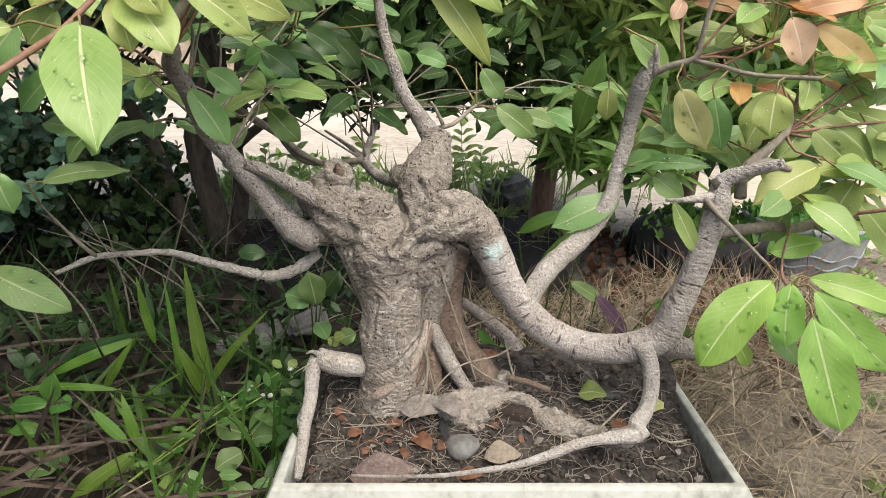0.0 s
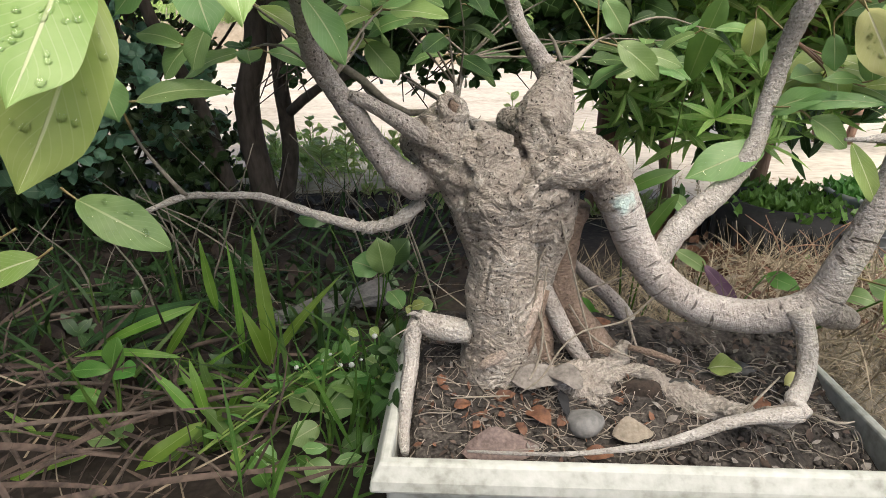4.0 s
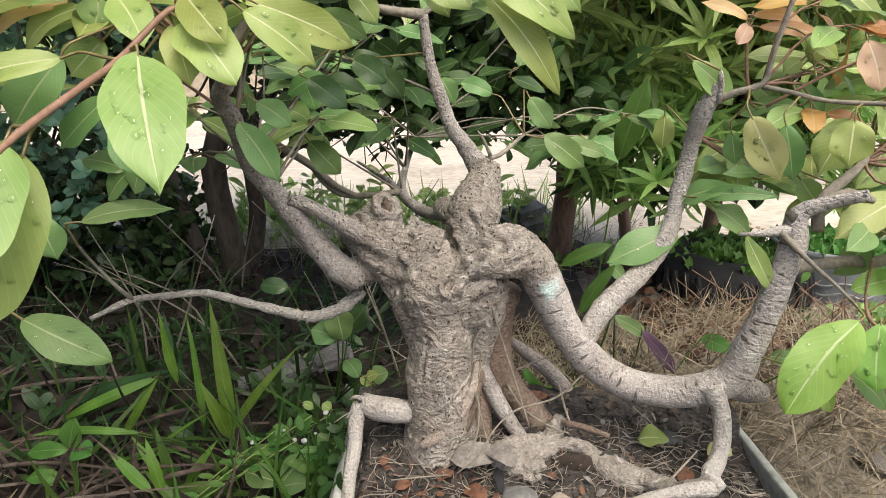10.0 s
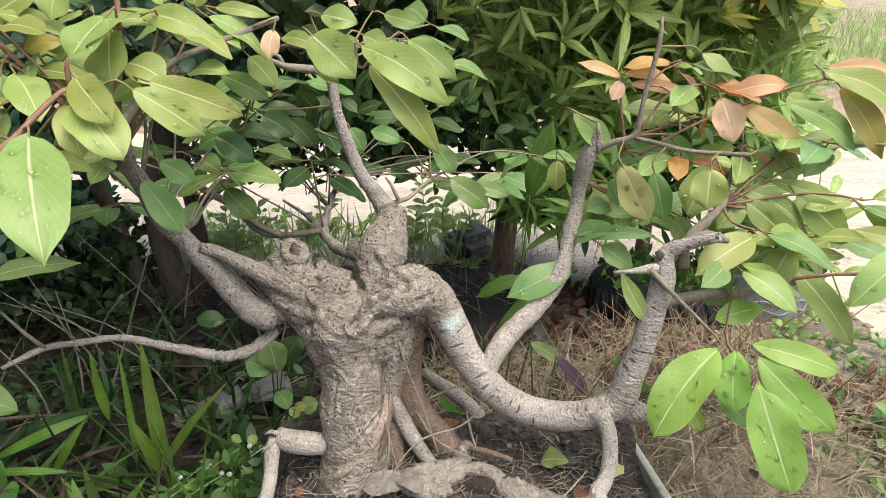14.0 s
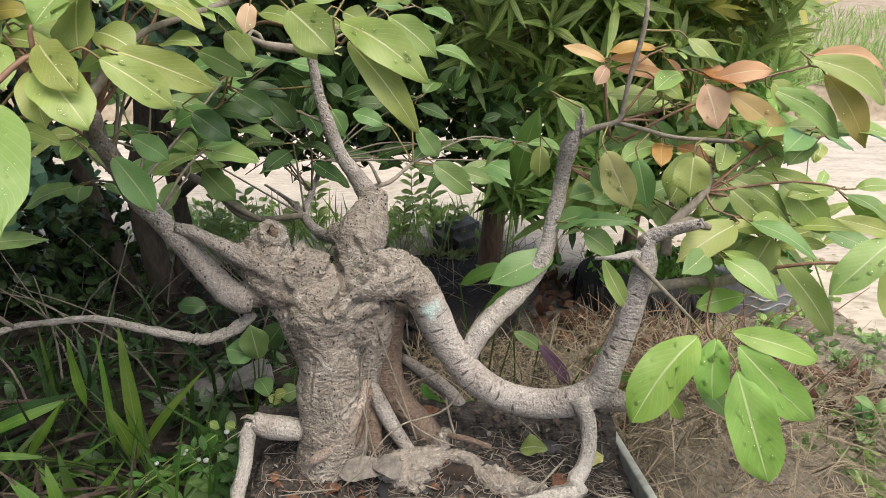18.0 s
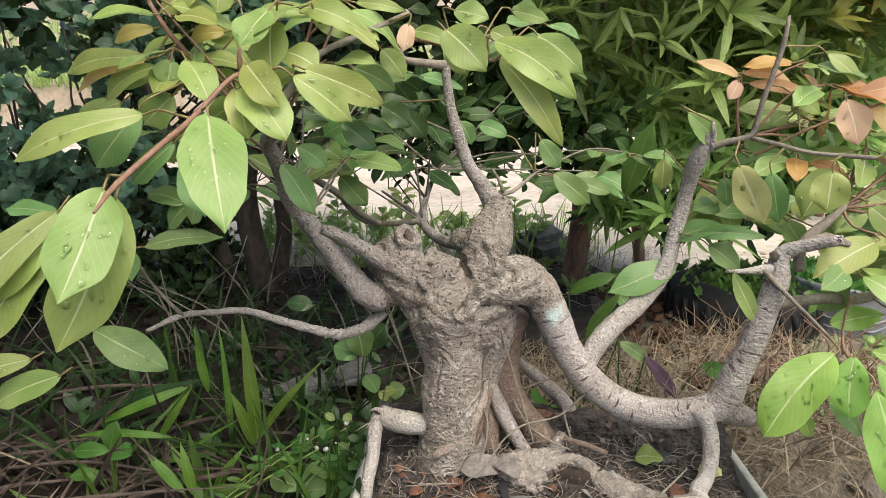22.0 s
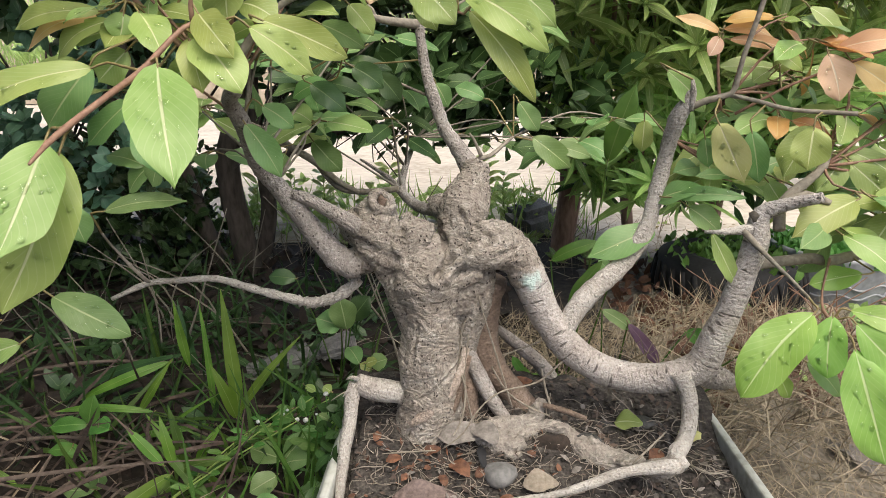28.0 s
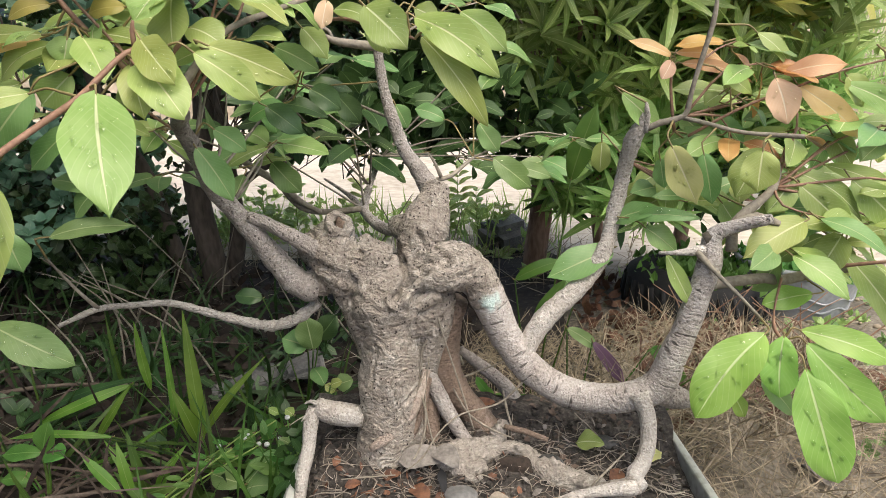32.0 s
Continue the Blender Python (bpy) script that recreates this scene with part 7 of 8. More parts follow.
weed("pale green leafy weed by the pot", (-0.301, 0.800, 0.120),
     [[(-0.301, 0.800, 0.120, 0.002), (-0.298, 0.810, 0.175, 0.0018), (-0.305, 0.820, 0.209, 0.0012)], [(-0.301, 0.800, 0.120, 0.002), (-0.296, 0.810, 0.175, 0.0018), (-0.301, 0.820, 0.209, 0.0012)], [(-0.301, 0.800, 0.120, 0.002), (-0.300, 0.800, 0.166, 0.0018), (-0.310, 0.800, 0.192, 0.0012)], [(-0.301, 0.800, 0.120, 0.002), (-0.299, 0.810, 0.169, 0.0018), (-0.306, 0.820, 0.199, 0.0012)], [(-0.301, 0.800, 0.120, 0.002), (-0.296, 0.840, 0.191, 0.0018), (-0.301, 0.880, 0.243, 0.0012)], [(-0.301, 0.800, 0.120, 0.002), (-0.291, 0.840, 0.197, 0.0018), (-0.291, 0.880, 0.253, 0.0012)], [(-0.301, 0.800, 0.120, 0.002), (-0.304, 0.780, 0.151, 0.0018), (-0.318, 0.760, 0.162, 0.0012)], [(-0.301, 0.800, 0.120, 0.002), (-0.331, 0.780, 0.141, 0.0018), (-0.371, 0.760, 0.141, 0.0012)]],
     [(GREEN, (-0.305, 0.820, 0.209), (-0.365, 0.840, 0.216), 0.034, (0.18, -0.62, 0.76), 0.08),
      (GREEN, (-0.301, 0.820, 0.209), (-0.263, 0.840, 0.247), 0.032, (0.43, -0.58, 0.69), 0.08),
      (GREEN, (-0.310, 0.800, 0.192), (-0.348, 0.780, 0.177), 0.035, (0.39, -0.56, 0.73), 0.08),
      (GREEN, (-0.306, 0.820, 0.199), (-0.254, 0.800, 0.223), 0.030, (0.18, -0.62, 0.77), 0.08),
      (WEED, (-0.301, 0.880, 0.243), (-0.345, 0.900, 0.241), 0.028, (0.36, -0.62, 0.70), 0.08),
      (WEED, (-0.291, 0.880, 0.253), (-0.265, 0.880, 0.285), 0.026, (-0.00, -0.68, 0.74), 0.08),
      (GREEN, (-0.318, 0.760, 0.162), (-0.287, 0.740, 0.148), 0.034, (0.12, -0.57, 0.81), 0.08),
      (GREEN, (-0.371, 0.760, 0.141), (-0.391, 0.780, 0.177), 0.029, (0.40, -0.54, 0.74), 0.08)])
weed("small yellow-green weed against the pot", (-0.222, 0.780, 0.120),
     [[(-0.222, 0.780, 0.120, 0.002), (-0.217, 0.790, 0.217, 0.0018), (-0.223, 0.800, 0.293, 0.0012)], [(-0.222, 0.780, 0.120, 0.002), (-0.217, 0.785, 0.210, 0.0018), (-0.222, 0.790, 0.280, 0.0012)], [(-0.222, 0.780, 0.120, 0.002), (-0.219, 0.810, 0.229, 0.0018), (-0.226, 0.840, 0.318, 0.0012)], [(-0.222, 0.780, 0.120, 0.002), (-0.200, 0.865, 0.225, 0.0018), (-0.188, 0.950, 0.310, 0.0012)], [(-0.222, 0.780, 0.120, 0.002), (-0.195, 0.865, 0.220, 0.0018), (-0.179, 0.950, 0.299, 0.0012)], [(-0.222, 0.780, 0.120, 0.002), (-0.247, 0.840, 0.217, 0.0018), (-0.283, 0.900, 0.294, 0.0012)]],
     [(GREEN, (-0.223, 0.800, 0.293), (-0.239, 0.800, 0.303), 0.013, (0.20, -0.66, 0.73), 0.08),
      (YOUNG, (-0.222, 0.790, 0.280), (-0.203, 0.790, 0.300), 0.013, (0.01, -0.66, 0.75), 0.08),
      (YOUNG, (-0.226, 0.840, 0.318), (-0.238, 0.840, 0.328), 0.016, (0.26, -0.67, 0.70), 0.08),
      (YOUNG, (-0.188, 0.950, 0.310), (-0.168, 0.950, 0.318), 0.017, (0.19, -0.71, 0.68), 0.08),
      (YOUNG, (-0.179, 0.950, 0.299), (-0.198, 0.950, 0.310), 0.017, (0.33, -0.67, 0.66), 0.08),
      (YOUNG, (-0.283, 0.900, 0.294), (-0.265, 0.900, 0.284), 0.013, (0.35, -0.65, 0.68), 0.08)])
weed("dark green broad-leaved weed in the shade", (-0.291, 1.200, 0.120),
     [[(-0.291, 1.200, 0.120, 0.002), (-0.269, 1.175, 0.212, 0.0018), (-0.258, 1.150, 0.284, 0.0012)], [(-0.291, 1.200, 0.120, 0.002), (-0.275, 1.175, 0.215, 0.0018), (-0.269, 1.150, 0.290, 0.0012)], [(-0.291, 1.200, 0.120, 0.002), (-0.268, 1.200, 0.214, 0.0018), (-0.255, 1.200, 0.287, 0.0012)], [(-0.291, 1.200, 0.120, 0.002), (-0.245, 1.100, 0.212, 0.0018), (-0.208, 1.000, 0.284, 0.0012)], [(-0.291, 1.200, 0.120, 0.002), (-0.234, 1.100, 0.212, 0.0018), (-0.188, 1.000, 0.284, 0.0012)], [(-0.291, 1.200, 0.120, 0.002), (-0.339, 1.250, 0.240, 0.0018), (-0.397, 1.300, 0.340, 0.0012)]],
     [(GREEN, (-0.258, 1.150, 0.284), (-0.270, 1.150, 0.357), 0.052, (0.13, -0.75, 0.65), 0.08),
      (GREEN, (-0.269, 1.150, 0.290), (-0.319, 1.150, 0.309), 0.050, (0.11, -0.74, 0.66), 0.08),
      (DARK, (-0.255, 1.200, 0.287), (-0.217, 1.200, 0.338), 0.047, (0.13, -0.76, 0.64), 0.08),
      (GREEN, (-0.208, 1.000, 0.284), (-0.238, 1.050, 0.294), 0.031, (0.12, -0.72, 0.69), 0.10),
      (GREEN, (-0.188, 1.000, 0.284), (-0.157, 1.000, 0.295), 0.031, (0.34, -0.68, 0.65), 0.10),
      (DARK, (-0.397, 1.300, 0.340), (-0.459, 1.300, 0.347), 0.038, (0.47, -0.69, 0.55), 0.10)])
weed("tall slender weed with long narrow upright leaves", (0.165, 1.050, 0.120),
     [[(0.165, 1.050, 0.120, 0.002), (0.197, 1.035, 0.396, 0.0018), (0.219, 1.020, 0.653, 0.0012)], [(0.165, 1.050, 0.120, 0.002), (0.149, 1.000, 0.321, 0.0018), (0.122, 0.950, 0.501, 0.0012)], [(0.165, 1.050, 0.120, 0.002), (0.165, 1.000, 0.280, 0.0018), (0.155, 0.950, 0.420, 0.0012)], [(0.165, 1.050, 0.120, 0.002), (0.206, 1.025, 0.299, 0.0018), (0.237, 1.000, 0.458, 0.0012)]],
     [(GRASS, (0.219, 1.020, 0.653), (0.251, 1.000, 0.781), 0.038, (-0.03, -0.90, 0.44), 0.04),
      (GRASS, (0.122, 0.950, 0.501), (0.195, 0.930, 0.541), 0.022, (-0.14, -0.80, 0.58), 0.10),
      (GRASS, (0.155, 0.950, 0.420), (0.205, 0.950, 0.501), 0.021, (-0.25, -0.76, 0.60), 0.05),
      (GREEN, (0.237, 1.000, 0.458), (0.211, 1.000, 0.487), 0.022, (-0.09, -0.79, 0.61), 0.05)])
weed("purple-leaved weed behind the arching limb", (0.221, 0.980, 0.120),
     [[(0.221, 0.980, 0.120, 0.002), (0.244, 0.965, 0.265, 0.0018), (0.257, 0.950, 0.391, 0.0012)], [(0.221, 0.980, 0.120, 0.002), (0.224, 0.975, 0.273, 0.0018), (0.217, 0.970, 0.407, 0.0012)], [(0.221, 0.980, 0.120, 0.002), (0.299, 0.980, 0.252, 0.0018), (0.367, 0.980, 0.364, 0.0012)], [(0.221, 0.980, 0.120, 0.002), (0.322, 0.980, 0.229, 0.0018), (0.412, 0.980, 0.318, 0.0012)], [(0.221, 0.980, 0.120, 0.002), (0.335, 0.940, 0.255, 0.0018), (0.438, 0.900, 0.369, 0.0012)], [(0.221, 0.980, 0.120, 0.002), (0.334, 0.890, 0.275, 0.0018), (0.437, 0.800, 0.411, 0.0012)]],
     [(PURPLE, (0.257, 0.950, 0.391), (0.309, 0.920, 0.325), 0.021, (-0.33, -0.68, 0.65), 0.06),
      (GREEN, (0.217, 0.970, 0.407), (0.267, 0.950, 0.379), 0.022, (-0.21, -0.73, 0.65), 0.06),
      (WEED, (0.367, 0.980, 0.364), (0.407, 0.950, 0.354), 0.026, (-0.55, -0.61, 0.58), 0.10),
      (WEED, (0.412, 0.980, 0.318), (0.422, 0.950, 0.319), 0.022, (-0.41, -0.64, 0.65), 0.10),
      (GREEN, (0.438, 0.900, 0.369), (0.475, 0.880, 0.366), 0.026, (-0.18, -0.69, 0.70), 0.10),
      (GREEN, (0.437, 0.800, 0.411), (0.403, 0.800, 0.427), 0.026, (-0.54, -0.59, 0.59), 0.10)])
weed("feathery green seedling under the arch", (0.077, 0.820, 0.120),
     [[(0.077, 0.820, 0.120, 0.002), (0.079, 0.825, 0.251, 0.0018), (0.071, 0.830, 0.362, 0.0012)], [(0.077, 0.820, 0.120, 0.002), (0.083, 0.825, 0.247, 0.0018), (0.079, 0.830, 0.353, 0.0012)], [(0.077, 0.820, 0.120, 0.002), (0.081, 0.820, 0.245, 0.0018), (0.074, 0.820, 0.350, 0.0012)], [(0.077, 0.820, 0.120, 0.002), (0.085, 0.820, 0.236, 0.0018), (0.083, 0.820, 0.332, 0.0012)], [(0.077, 0.820, 0.120, 0.002), (0.103, 0.840, 0.239, 0.0018), (0.118, 0.860, 0.337, 0.0012)]],
     [(WEED, (0.071, 0.830, 0.362), (0.053, 0.830, 0.388), 0.013, (-0.34, -0.67, 0.66), 0.10),
      (WEED, (0.079, 0.830, 0.353), (0.066, 0.830, 0.371), 0.013, (-0.15, -0.70, 0.70), 0.10),
      (WEED, (0.074, 0.820, 0.350), (0.097, 0.820, 0.363), 0.014, (0.13, -0.69, 0.71), 0.10),
      (GREEN, (0.083, 0.820, 0.332), (0.101, 0.820, 0.355), 0.024, (0.09, -0.69, 0.72), 0.10),
      (WEED, (0.118, 0.860, 0.337), (0.148, 0.860, 0.330), 0.015, (-0.23, -0.68, 0.70), 0.10)])

weed("clump of bright green lance-shaped blades", (-0.486, 0.884, 0.120), [],
     [(BRIGHT_BLADE, (-0.486, 0.884, 0.135), (-0.562, 0.904, 0.234), 0.018, (0.2, -0.6, 0.75), 0.12),
      (GRASS, (-0.486, 0.887, 0.135), (-0.513, 0.887, 0.261), 0.018, (0.2, -0.6, 0.75), 0.10),
      (BRIGHT_BLADE, (-0.490, 0.878, 0.135), (-0.615, 0.778, 0.055), 0.026, (0.2, -0.6, 0.75), 0.16),
      (BRIGHT_BLADE, (-0.477, 0.878, 0.135), (-0.398, 0.848, 0.109), 0.018, (0.2, -0.6, 0.75), 0.12),
      (GRASS, (-0.475, 0.884, 0.135), (-0.333, 0.864, 0.149), 0.013, (0.2, -0.6, 0.75), 0.14),
      (GRASS, (-0.479, 0.878, 0.135), (-0.422, 0.818, 0.116), 0.020, (0.2, -0.6, 0.75), 0.10),
      (BRIGHT_BLADE, (-0.481, 0.888, 0.135), (-0.428, 0.908, 0.223), 0.017, (0.2, -0.6, 0.75), 0.12),
      (GRASS, (-0.469, 0.875, 0.135), (-0.398, 0.795, 0.100), 0.015, (0.2, -0.6, 0.75), 0.10)])
weed("long arching grass blades lying over the weeds", (-0.850, 1.101, 0.120), [],
     [(SHADE_TONED_GRASS, (-0.850, 1.101, 0.135), (-0.561, 1.101, 0.256), 0.022, (0.2, -0.6, 0.75), 0.10),
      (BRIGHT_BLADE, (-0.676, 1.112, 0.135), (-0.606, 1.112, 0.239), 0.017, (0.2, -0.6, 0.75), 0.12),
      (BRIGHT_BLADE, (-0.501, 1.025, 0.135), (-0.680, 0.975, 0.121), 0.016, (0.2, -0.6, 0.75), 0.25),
      (SHADE_TONED_GRASS, (-0.350, 0.894, 0.135), (-0.218, 0.924, 0.259), 0.015, (0.2, -0.6, 0.75), 0.08),
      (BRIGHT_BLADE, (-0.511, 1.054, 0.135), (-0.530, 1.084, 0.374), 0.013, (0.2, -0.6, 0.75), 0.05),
      (SHADE_TONED_GRASS, (-0.617, 1.238, 0.135), (-0.662, 1.268, 0.303), 0.017, (0.2, -0.6, 0.75), 0.05),
      (GRASS, (-0.349, 0.949, 0.135), (-0.260, 0.949, 0.203), 0.016, (0.2, -0.6, 0.75), 0.12),
      (BRIGHT_BLADE, (-0.583, 0.975, 0.135), (-0.462, 0.975, 0.237), 0.008, (0.2, -0.6, 0.75), 0.15),
      (BRIGHT_BLADE, (-0.764, 0.841, 0.135), (-0.808, 0.841, 0.175), 0.009, (0.2, -0.6, 0.75), 0.10),
      (BRIGHT_BLADE, (-0.654, 0.792, 0.135), (-0.787, 0.742, 0.102), 0.013, (0.2, -0.6, 0.75), 0.08),
      (GRASS, (-0.596, 0.734, 0.135), (-0.613, 0.684, 0.132), 0.016, (0.2, -0.6, 0.75), 0.08)])
weed("low rosette of pale green oval leaves", (-0.267, 0.920, 0.120), [],
     [(GREEN, (-0.267, 0.920, 0.135), (-0.219, 0.920, 0.205), 0.031, (0.2, -0.6, 0.75), 0.10),
      (WEED, (-0.300, 0.895, 0.135), (-0.323, 0.895, 0.203), 0.027, (0.2, -0.6, 0.75), 0.10),
      (GREEN, (-0.266, 0.912, 0.135), (-0.301, 0.892, 0.185), 0.027, (0.2, -0.6, 0.75), 0.10),
      (WEED, (-0.370, 0.738, 0.135), (-0.388, 0.738, 0.185), 0.024, (0.2, -0.6, 0.75), 0.10),
      (GREEN, (-0.285, 0.819, 0.135), (-0.238, 0.799, 0.181), 0.023, (0.2, -0.6, 0.75), 0.10),
      (WEED, (-0.348, 0.803, 0.135), (-0.311, 0.783, 0.123), 0.018, (0.2, -0.6, 0.75), 0.10)])
for foot, top in (((-0.494, 0.791, 0.140), (-0.257, 0.851, 0.302)), ((-0.468, 0.832, 0.140), (-0.328, 0.892, 0.249)), ((-0.510, 0.755, 0.140), (-0.276, 0.815, 0.281)), ((-0.430, 0.876, 0.140), (-0.247, 0.936, 0.252)), ((-0.483, 0.805, 0.140), (-0.356, 0.865, 0.240))):
    a, b = Vector(foot), Vector(top)
    stalk = thing("weed_stalk", foot, "thin bright green leaning weed stalk", "weed", "leaning weed stalks")
    branch(stalk, "stem", YOUNG_STEM, [(*a, 0.0016), (*(a.lerp(b, 0.5) + Vector((0, 0, 0.008))), 0.0014), (*b, 0.0010)], 6, 0.03, 0.05)
    for k in range(5):
        q = a.lerp(b, 0.3 + 0.14 * k) + Vector((0, 0, 0.006))
        leaf(stalk, WEED, q, q + Vector((0.022 * (1 if k % 2 else -1), -0.01, 0.010)), 0.009, (0, -0.5, 0.8), 0.1, 0.1, 0, 0.003)
for k, (p, q) in enumerate((((-0.874, 0.923), (-0.548, 0.904)), ((-0.912, 0.975), (-0.750, 0.912)), ((-0.689, 0.736), (-0.555, 0.920)), ((-0.697, 0.682), (-0.590, 0.775)), ((-0.769, 0.910), (-0.864, 0.998)), ((-0.705, 0.783), (-0.713, 0.914)), ((-0.798, 0.819), (-0.694, 0.723)), ((-0.978, 1.096), (-0.902, 1.176)), ((-1.042, 1.153), (-0.929, 1.352)), ((-0.495, 0.779), (-0.405, 0.713)), ((-0.684, 1.022), (-0.475, 1.120)), ((-0.836, 0.925), (-0.759, 0.781)), ((-0.764, 0.980), (-0.600, 0.841)), ((-0.840, 0.876), (-0.561, 0.872)), ((-0.987, 1.193), (-0.664, 1.226)), ((-0.931, 1.375), (-0.461, 1.439)), ((-0.696, 0.823), (-0.583, 0.919)), ((-0.565, 0.685), (-0.535, 0.816)))):
    a, b = Vector((*p, GZ + 0.035)), Vector((*q, GZ + 0.045))
    stalk = thing("dead_stalk", tuple(a), "thick dry grey-brown stalk lying on the litter", "stalk", "dead stalks")
    r = (0.0035, 0.0026, 0.0048, 0.0022)[k % 4]
    mid = a.lerp(b, 0.5) + Vector((0, rnd.uniform(-0.02, 0.02), rnd.uniform(0.0, 0.025)))
    branch(stalk, "stem", (DRY_STALK, DEAD, DRY_STALK)[k % 3], [(*a, r), (*mid, r * 0.9), (*b, r * 0.6)], 8, 0.015, 0.12, 0.04)


def roadside_weed(x, y, height, lean, size, mats, pairs):
    """An upright stem with opposite leaves and a tuft at the tip."""
    z = max(ground_height(x, y), verge_height(x, y))
    w = thing("roadside_weed", (x, y, z), "upright yellow-green weed at the road edge", "weed", "roadside weeds")
    a, b = Vector((x, y, z)), Vector((x + lean, y, z + height))
    mid = a.lerp(b, 0.5) + Vector((0.3 * lean, 0, 0.0))
    branch(w, "stem", YOUNG_STEM, [(*a, 0.0030), (*mid, 0.0022), (*b, 0.0012)], 6, 0.03, 0.05)
    for k in range(pairs):
        q = a.lerp(b, 0.25 + 0.75 * k / (pairs - 1))
        turn = rnd.uniform(0, 3.14)
        for side in (0, 3.14):
            d = Vector((math.cos(turn + side), math.sin(turn + side) * 0.8, rnd.uniform(0.1, 0.7)))
            leaf(w, rnd.choice(mats), q, q + d * size * rnd.uniform(0.7, 1.2), size * rnd.uniform(0.35, 0.5), (0, -0.5, 0.8), 0.12, 0.12, 0, 0.004)


for x, y, height in ((0.11, 2.64, 0.33), (0.02, 2.52, 0.22), (0.18, 2.56, 0.24), (-0.56, 2.42, 0.26), (-0.73, 2.54, 0.24), (-0.43, 2.48, 0.20), (-0.32, 2.64, 0.26), (-0.89, 2.46, 0.22), (0.54, 2.74, 0.29), (-0.13, 2.58, 0.17), (-0.65, 2.32, 0.18), (0.26, 2.50, 0.18)):
    roadside_weed(x, y, height, rnd.uniform(-0.04, 0.04), 0.062, [YOUNG, FRESH, FRESH], 8)
roadside_weed(1.299, 1.630, 0.522, -0.154, 0.075, [FRESH, YOUNG], 6)
roadside_weed(0.910, 0.779, 0.07, 0.01, 0.055, [WEED, GREEN], 4)
roadside_weed(1.056, 0.852, 0.07, 0.01, 0.055, [WEED, GREEN], 4)
roadside_weed(0.885, 0.958, 0.07, 0.01, 0.055, [WEED, GREEN], 4)
for k in range(18):
    x, y = rnd.uniform(0.55, 1.0), rnd.uniform(1.30, 1.5)
    dry = thing("dry_twig", (x, y, max(ground_height(x, y), verge_height(x, y))), "thin reddish-brown dry twig leaning before the tyre", "twig", "bare twigs")
    a = rnd.uniform(-0.22, 0.22)
    z = max(ground_height(x, y), verge_height(x, y)) - 0.004
    branch(dry, "stem", RED_TWIG, [(x, y, z, 0.0022), (x + a * 0.4, y, z + 0.07, 0.0018), (x + a, y - 0.02, z + rnd.uniform(0.08, 0.2), 0.0009)], 5, 0.03, 0.1)

def slab(at, size, turn, label):
    bm = bmesh.new()
    bmesh.ops.create_cube(bm, size=1, matrix=Matrix.Diagonal((*size, 1)))
    bmesh.ops.bevel(bm, geom=bm.edges[:], offset=size[2] * 0.25, segments=2, affect="EDGES")
    bmesh.ops.subdivide_edges(bm, edges=bm.edges[:], cuts=3, use_grid_fill=True)
    for q in bm.verts:
        q.co += q.normal * 0.02 * noise.noise(q.co * 9) + q.normal * 0.006 * noise.noise(q.co * 40)
    me = bpy.data.meshes.new("rock")
    bm.to_mesh(me)
    bm.free()
    me.materials.append(STONE)
    ob = new("rock", me)
    ob.matrix_world = pose(*at, 14, -8, turn)
    return tagged(ob, label, "rock")


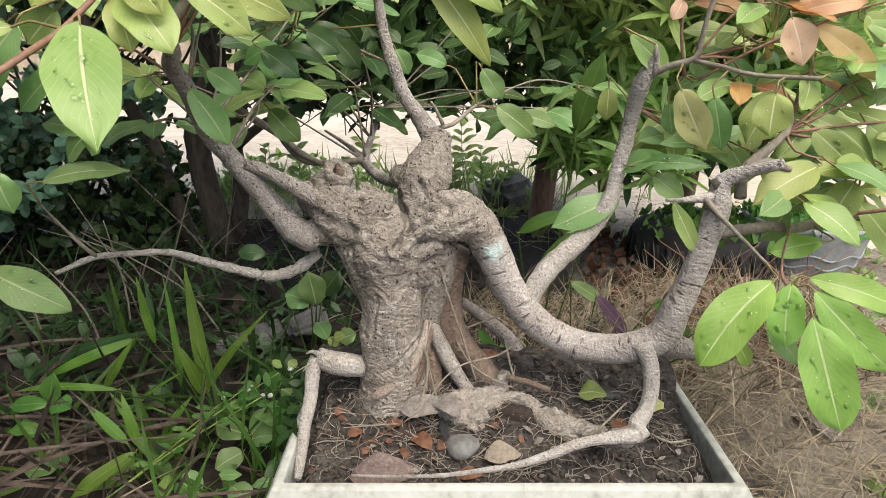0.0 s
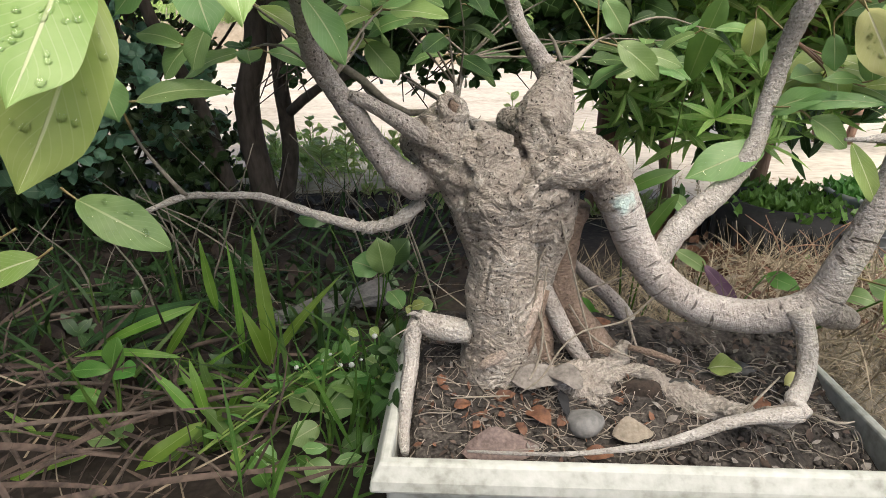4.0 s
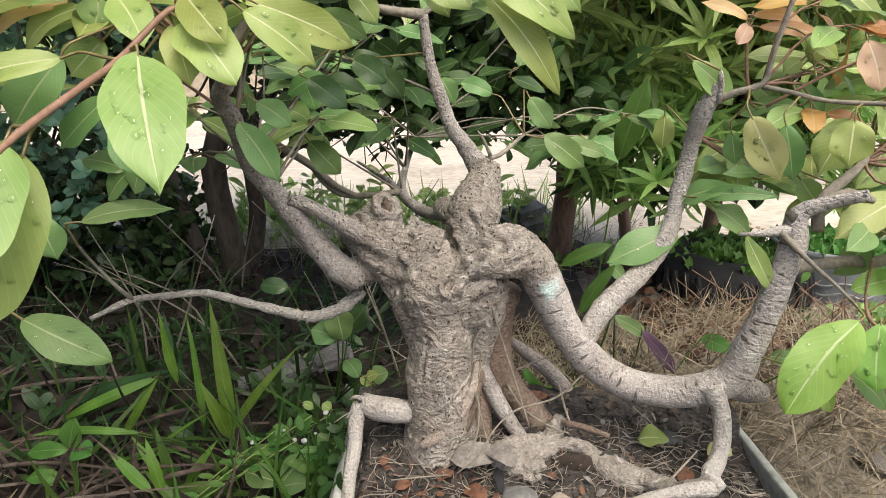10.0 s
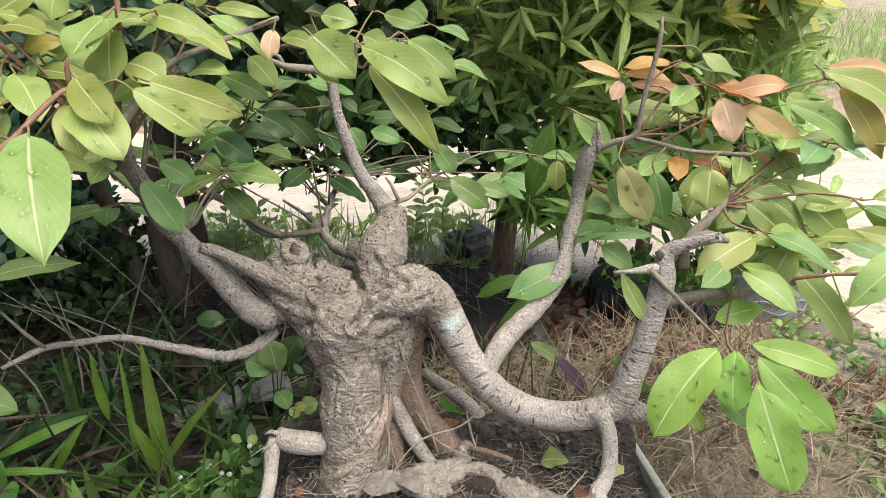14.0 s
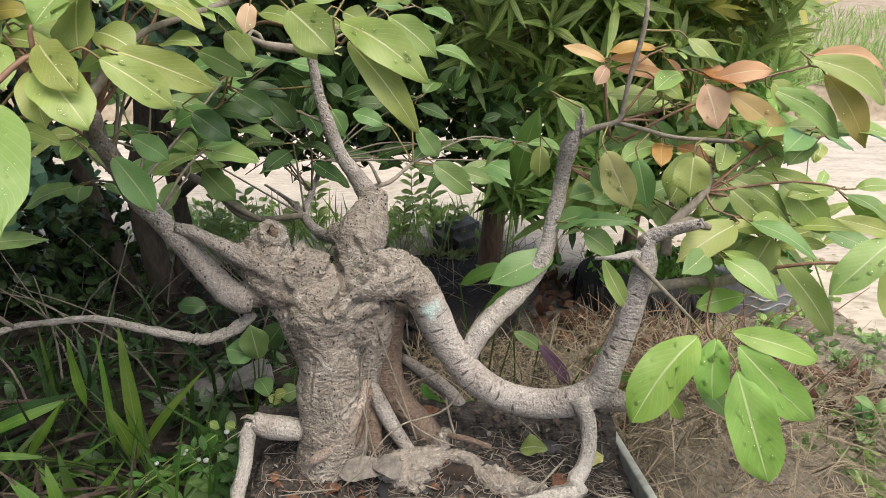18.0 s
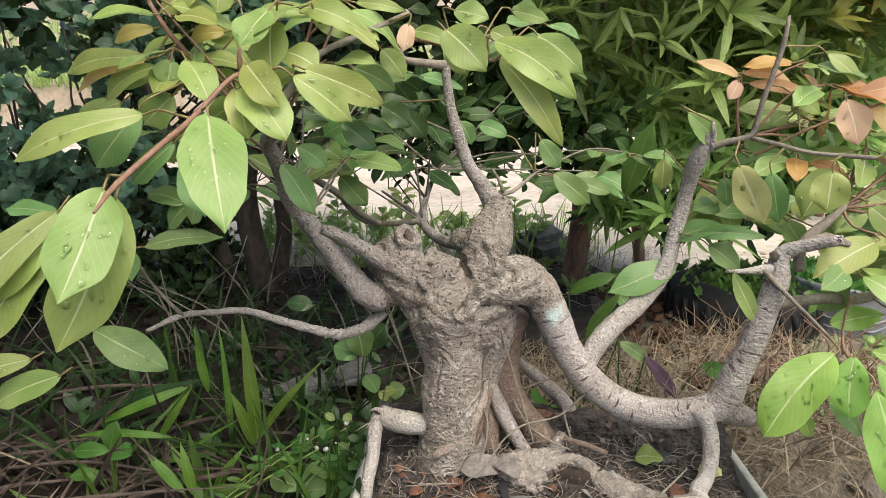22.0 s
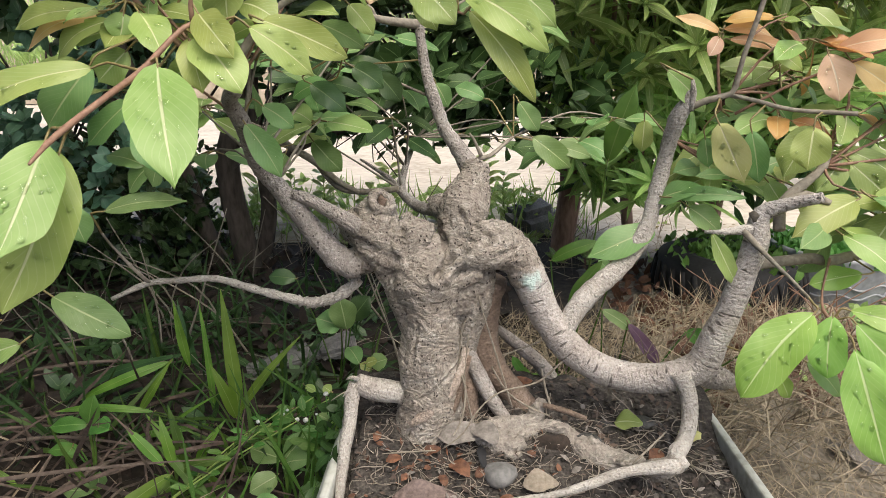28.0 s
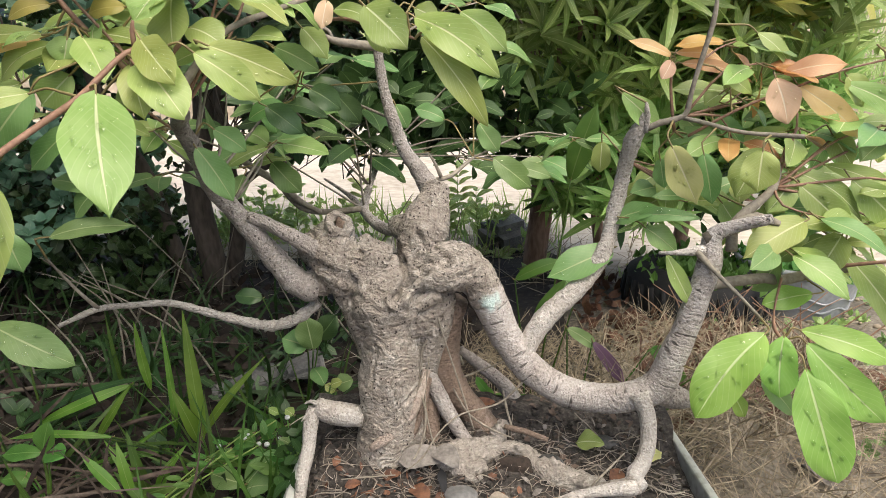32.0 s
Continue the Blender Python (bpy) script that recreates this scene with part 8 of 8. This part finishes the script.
slab(((0.285, 2.531, 0.120)[0], (0.285, 2.531, 0.120)[1], GZ + 0.05), (0.22, 0.16, 0.16), 30, "dark brown boulder at the road edge")
slab((-0.311, 1.260, 0.185), (0.09, 0.06, 0.03), 24, "broken grey slab of rock lying in the weeds")
slab((-0.439, 1.250, 0.155), (0.14, 0.05, 0.016), 22, "flat grey slab of rock half buried in weeds")
flat_leaf("fallen_leaf", (0.622, 0.885, 0.190), 0.10, 0.55, 1.9, DRYLEAF, "large grey dead leaf on the dry grass", 0.05)
for k in range(24):
    x, y = rnd.uniform(-1.0, 0.1), rnd.uniform(1.2, 1.9)
    dry = thing("dry_twig", (x, y, ground_height(x, y)), "thin bare grey twig standing in the weeds", "twig", "bare twigs")
    a = rnd.uniform(-0.3, 0.3)
    branch(dry, "stem", TWIG, [(x, y, GZ, 0.003), (x + a * 0.3, y, GZ + 0.12, 0.0025), (x + a, y - 0.05, GZ + rnd.uniform(0.2, 0.4), 0.001)], 5, 0.04, 0.1)

for k in range(22):
    x, y = rnd.uniform(-1.25, -0.45), rnd.uniform(0.62, 0.95)
    a, ln, w = rnd.gauss(0.35, 0.35), rnd.uniform(0.25, 0.6), rnd.uniform(0.0025, 0.006)
    stalk = thing("dead_stalk", (x, y, GZ + 0.02), "long fallen reddish-brown dead stalk", "stalk", "dead stalks")
    d = Vector((math.cos(a), math.sin(a) * 0.6, 0))
    p = Vector((x, y, GZ + 0.03 + rnd.uniform(0, 0.05)))
    v, f, u = blade(p - d * ln / 2, p + d * ln / 2 + Vector((0, 0, rnd.uniform(-0.02, 0.05))), w * 2, (0.1, -0.4, 1), rnd.uniform(0.03, 0.12), 0.35, 1, 4, 14)
    part("blade", mesh_from("blade", v, f, [rnd.choice((DEAD, DRY_STALK, DEAD))], u), stalk)


def flowering_weed(at, heads):
    w = thing("flowering_weed", at, "thin-stemmed weed with tiny white flower heads", "weed", "flowering weeds")
    for hx, hy, hz in heads:
        top = Vector((hx, hy, hz))
        mid = Vector(at).lerp(top, 0.5) + Vector((0.01, 0, 0.03))
        branch(w, "stem", WEED, [(*at, 0.0014), (*mid, 0.0012), (*top, 0.0009)], 5, 0.03, 0)
        v, f = ball(top, 0.0035, 8, (1, 1, 0.8), 0.9)
        part("flower", mesh_from("flower", v, f, [PETAL]), w, "tiny white flower head")
        for s in (-1, 1):
            leaf(w, WEED, mid, mid + Vector((0.03 * s, -0.01, 0.012)), 0.013, (0, -0.5, 0.8), 0.1, stalk=0.004)


flowering_weed((-0.36, 0.90, GZ), [(-0.354, 0.860, 0.250), (-0.367, 0.850, 0.225), (-0.315, 0.870, 0.259)])
flowering_weed((-0.28, 0.86, GZ), [(-0.283, 0.840, 0.268), (-0.280, 0.860, 0.288), (-0.254, 0.850, 0.272)])
flowering_weed((-0.25, 0.82, GZ), [(-0.225, 0.800, 0.338), (-0.258, 0.800, 0.293), (-0.291, 0.820, 0.297)])
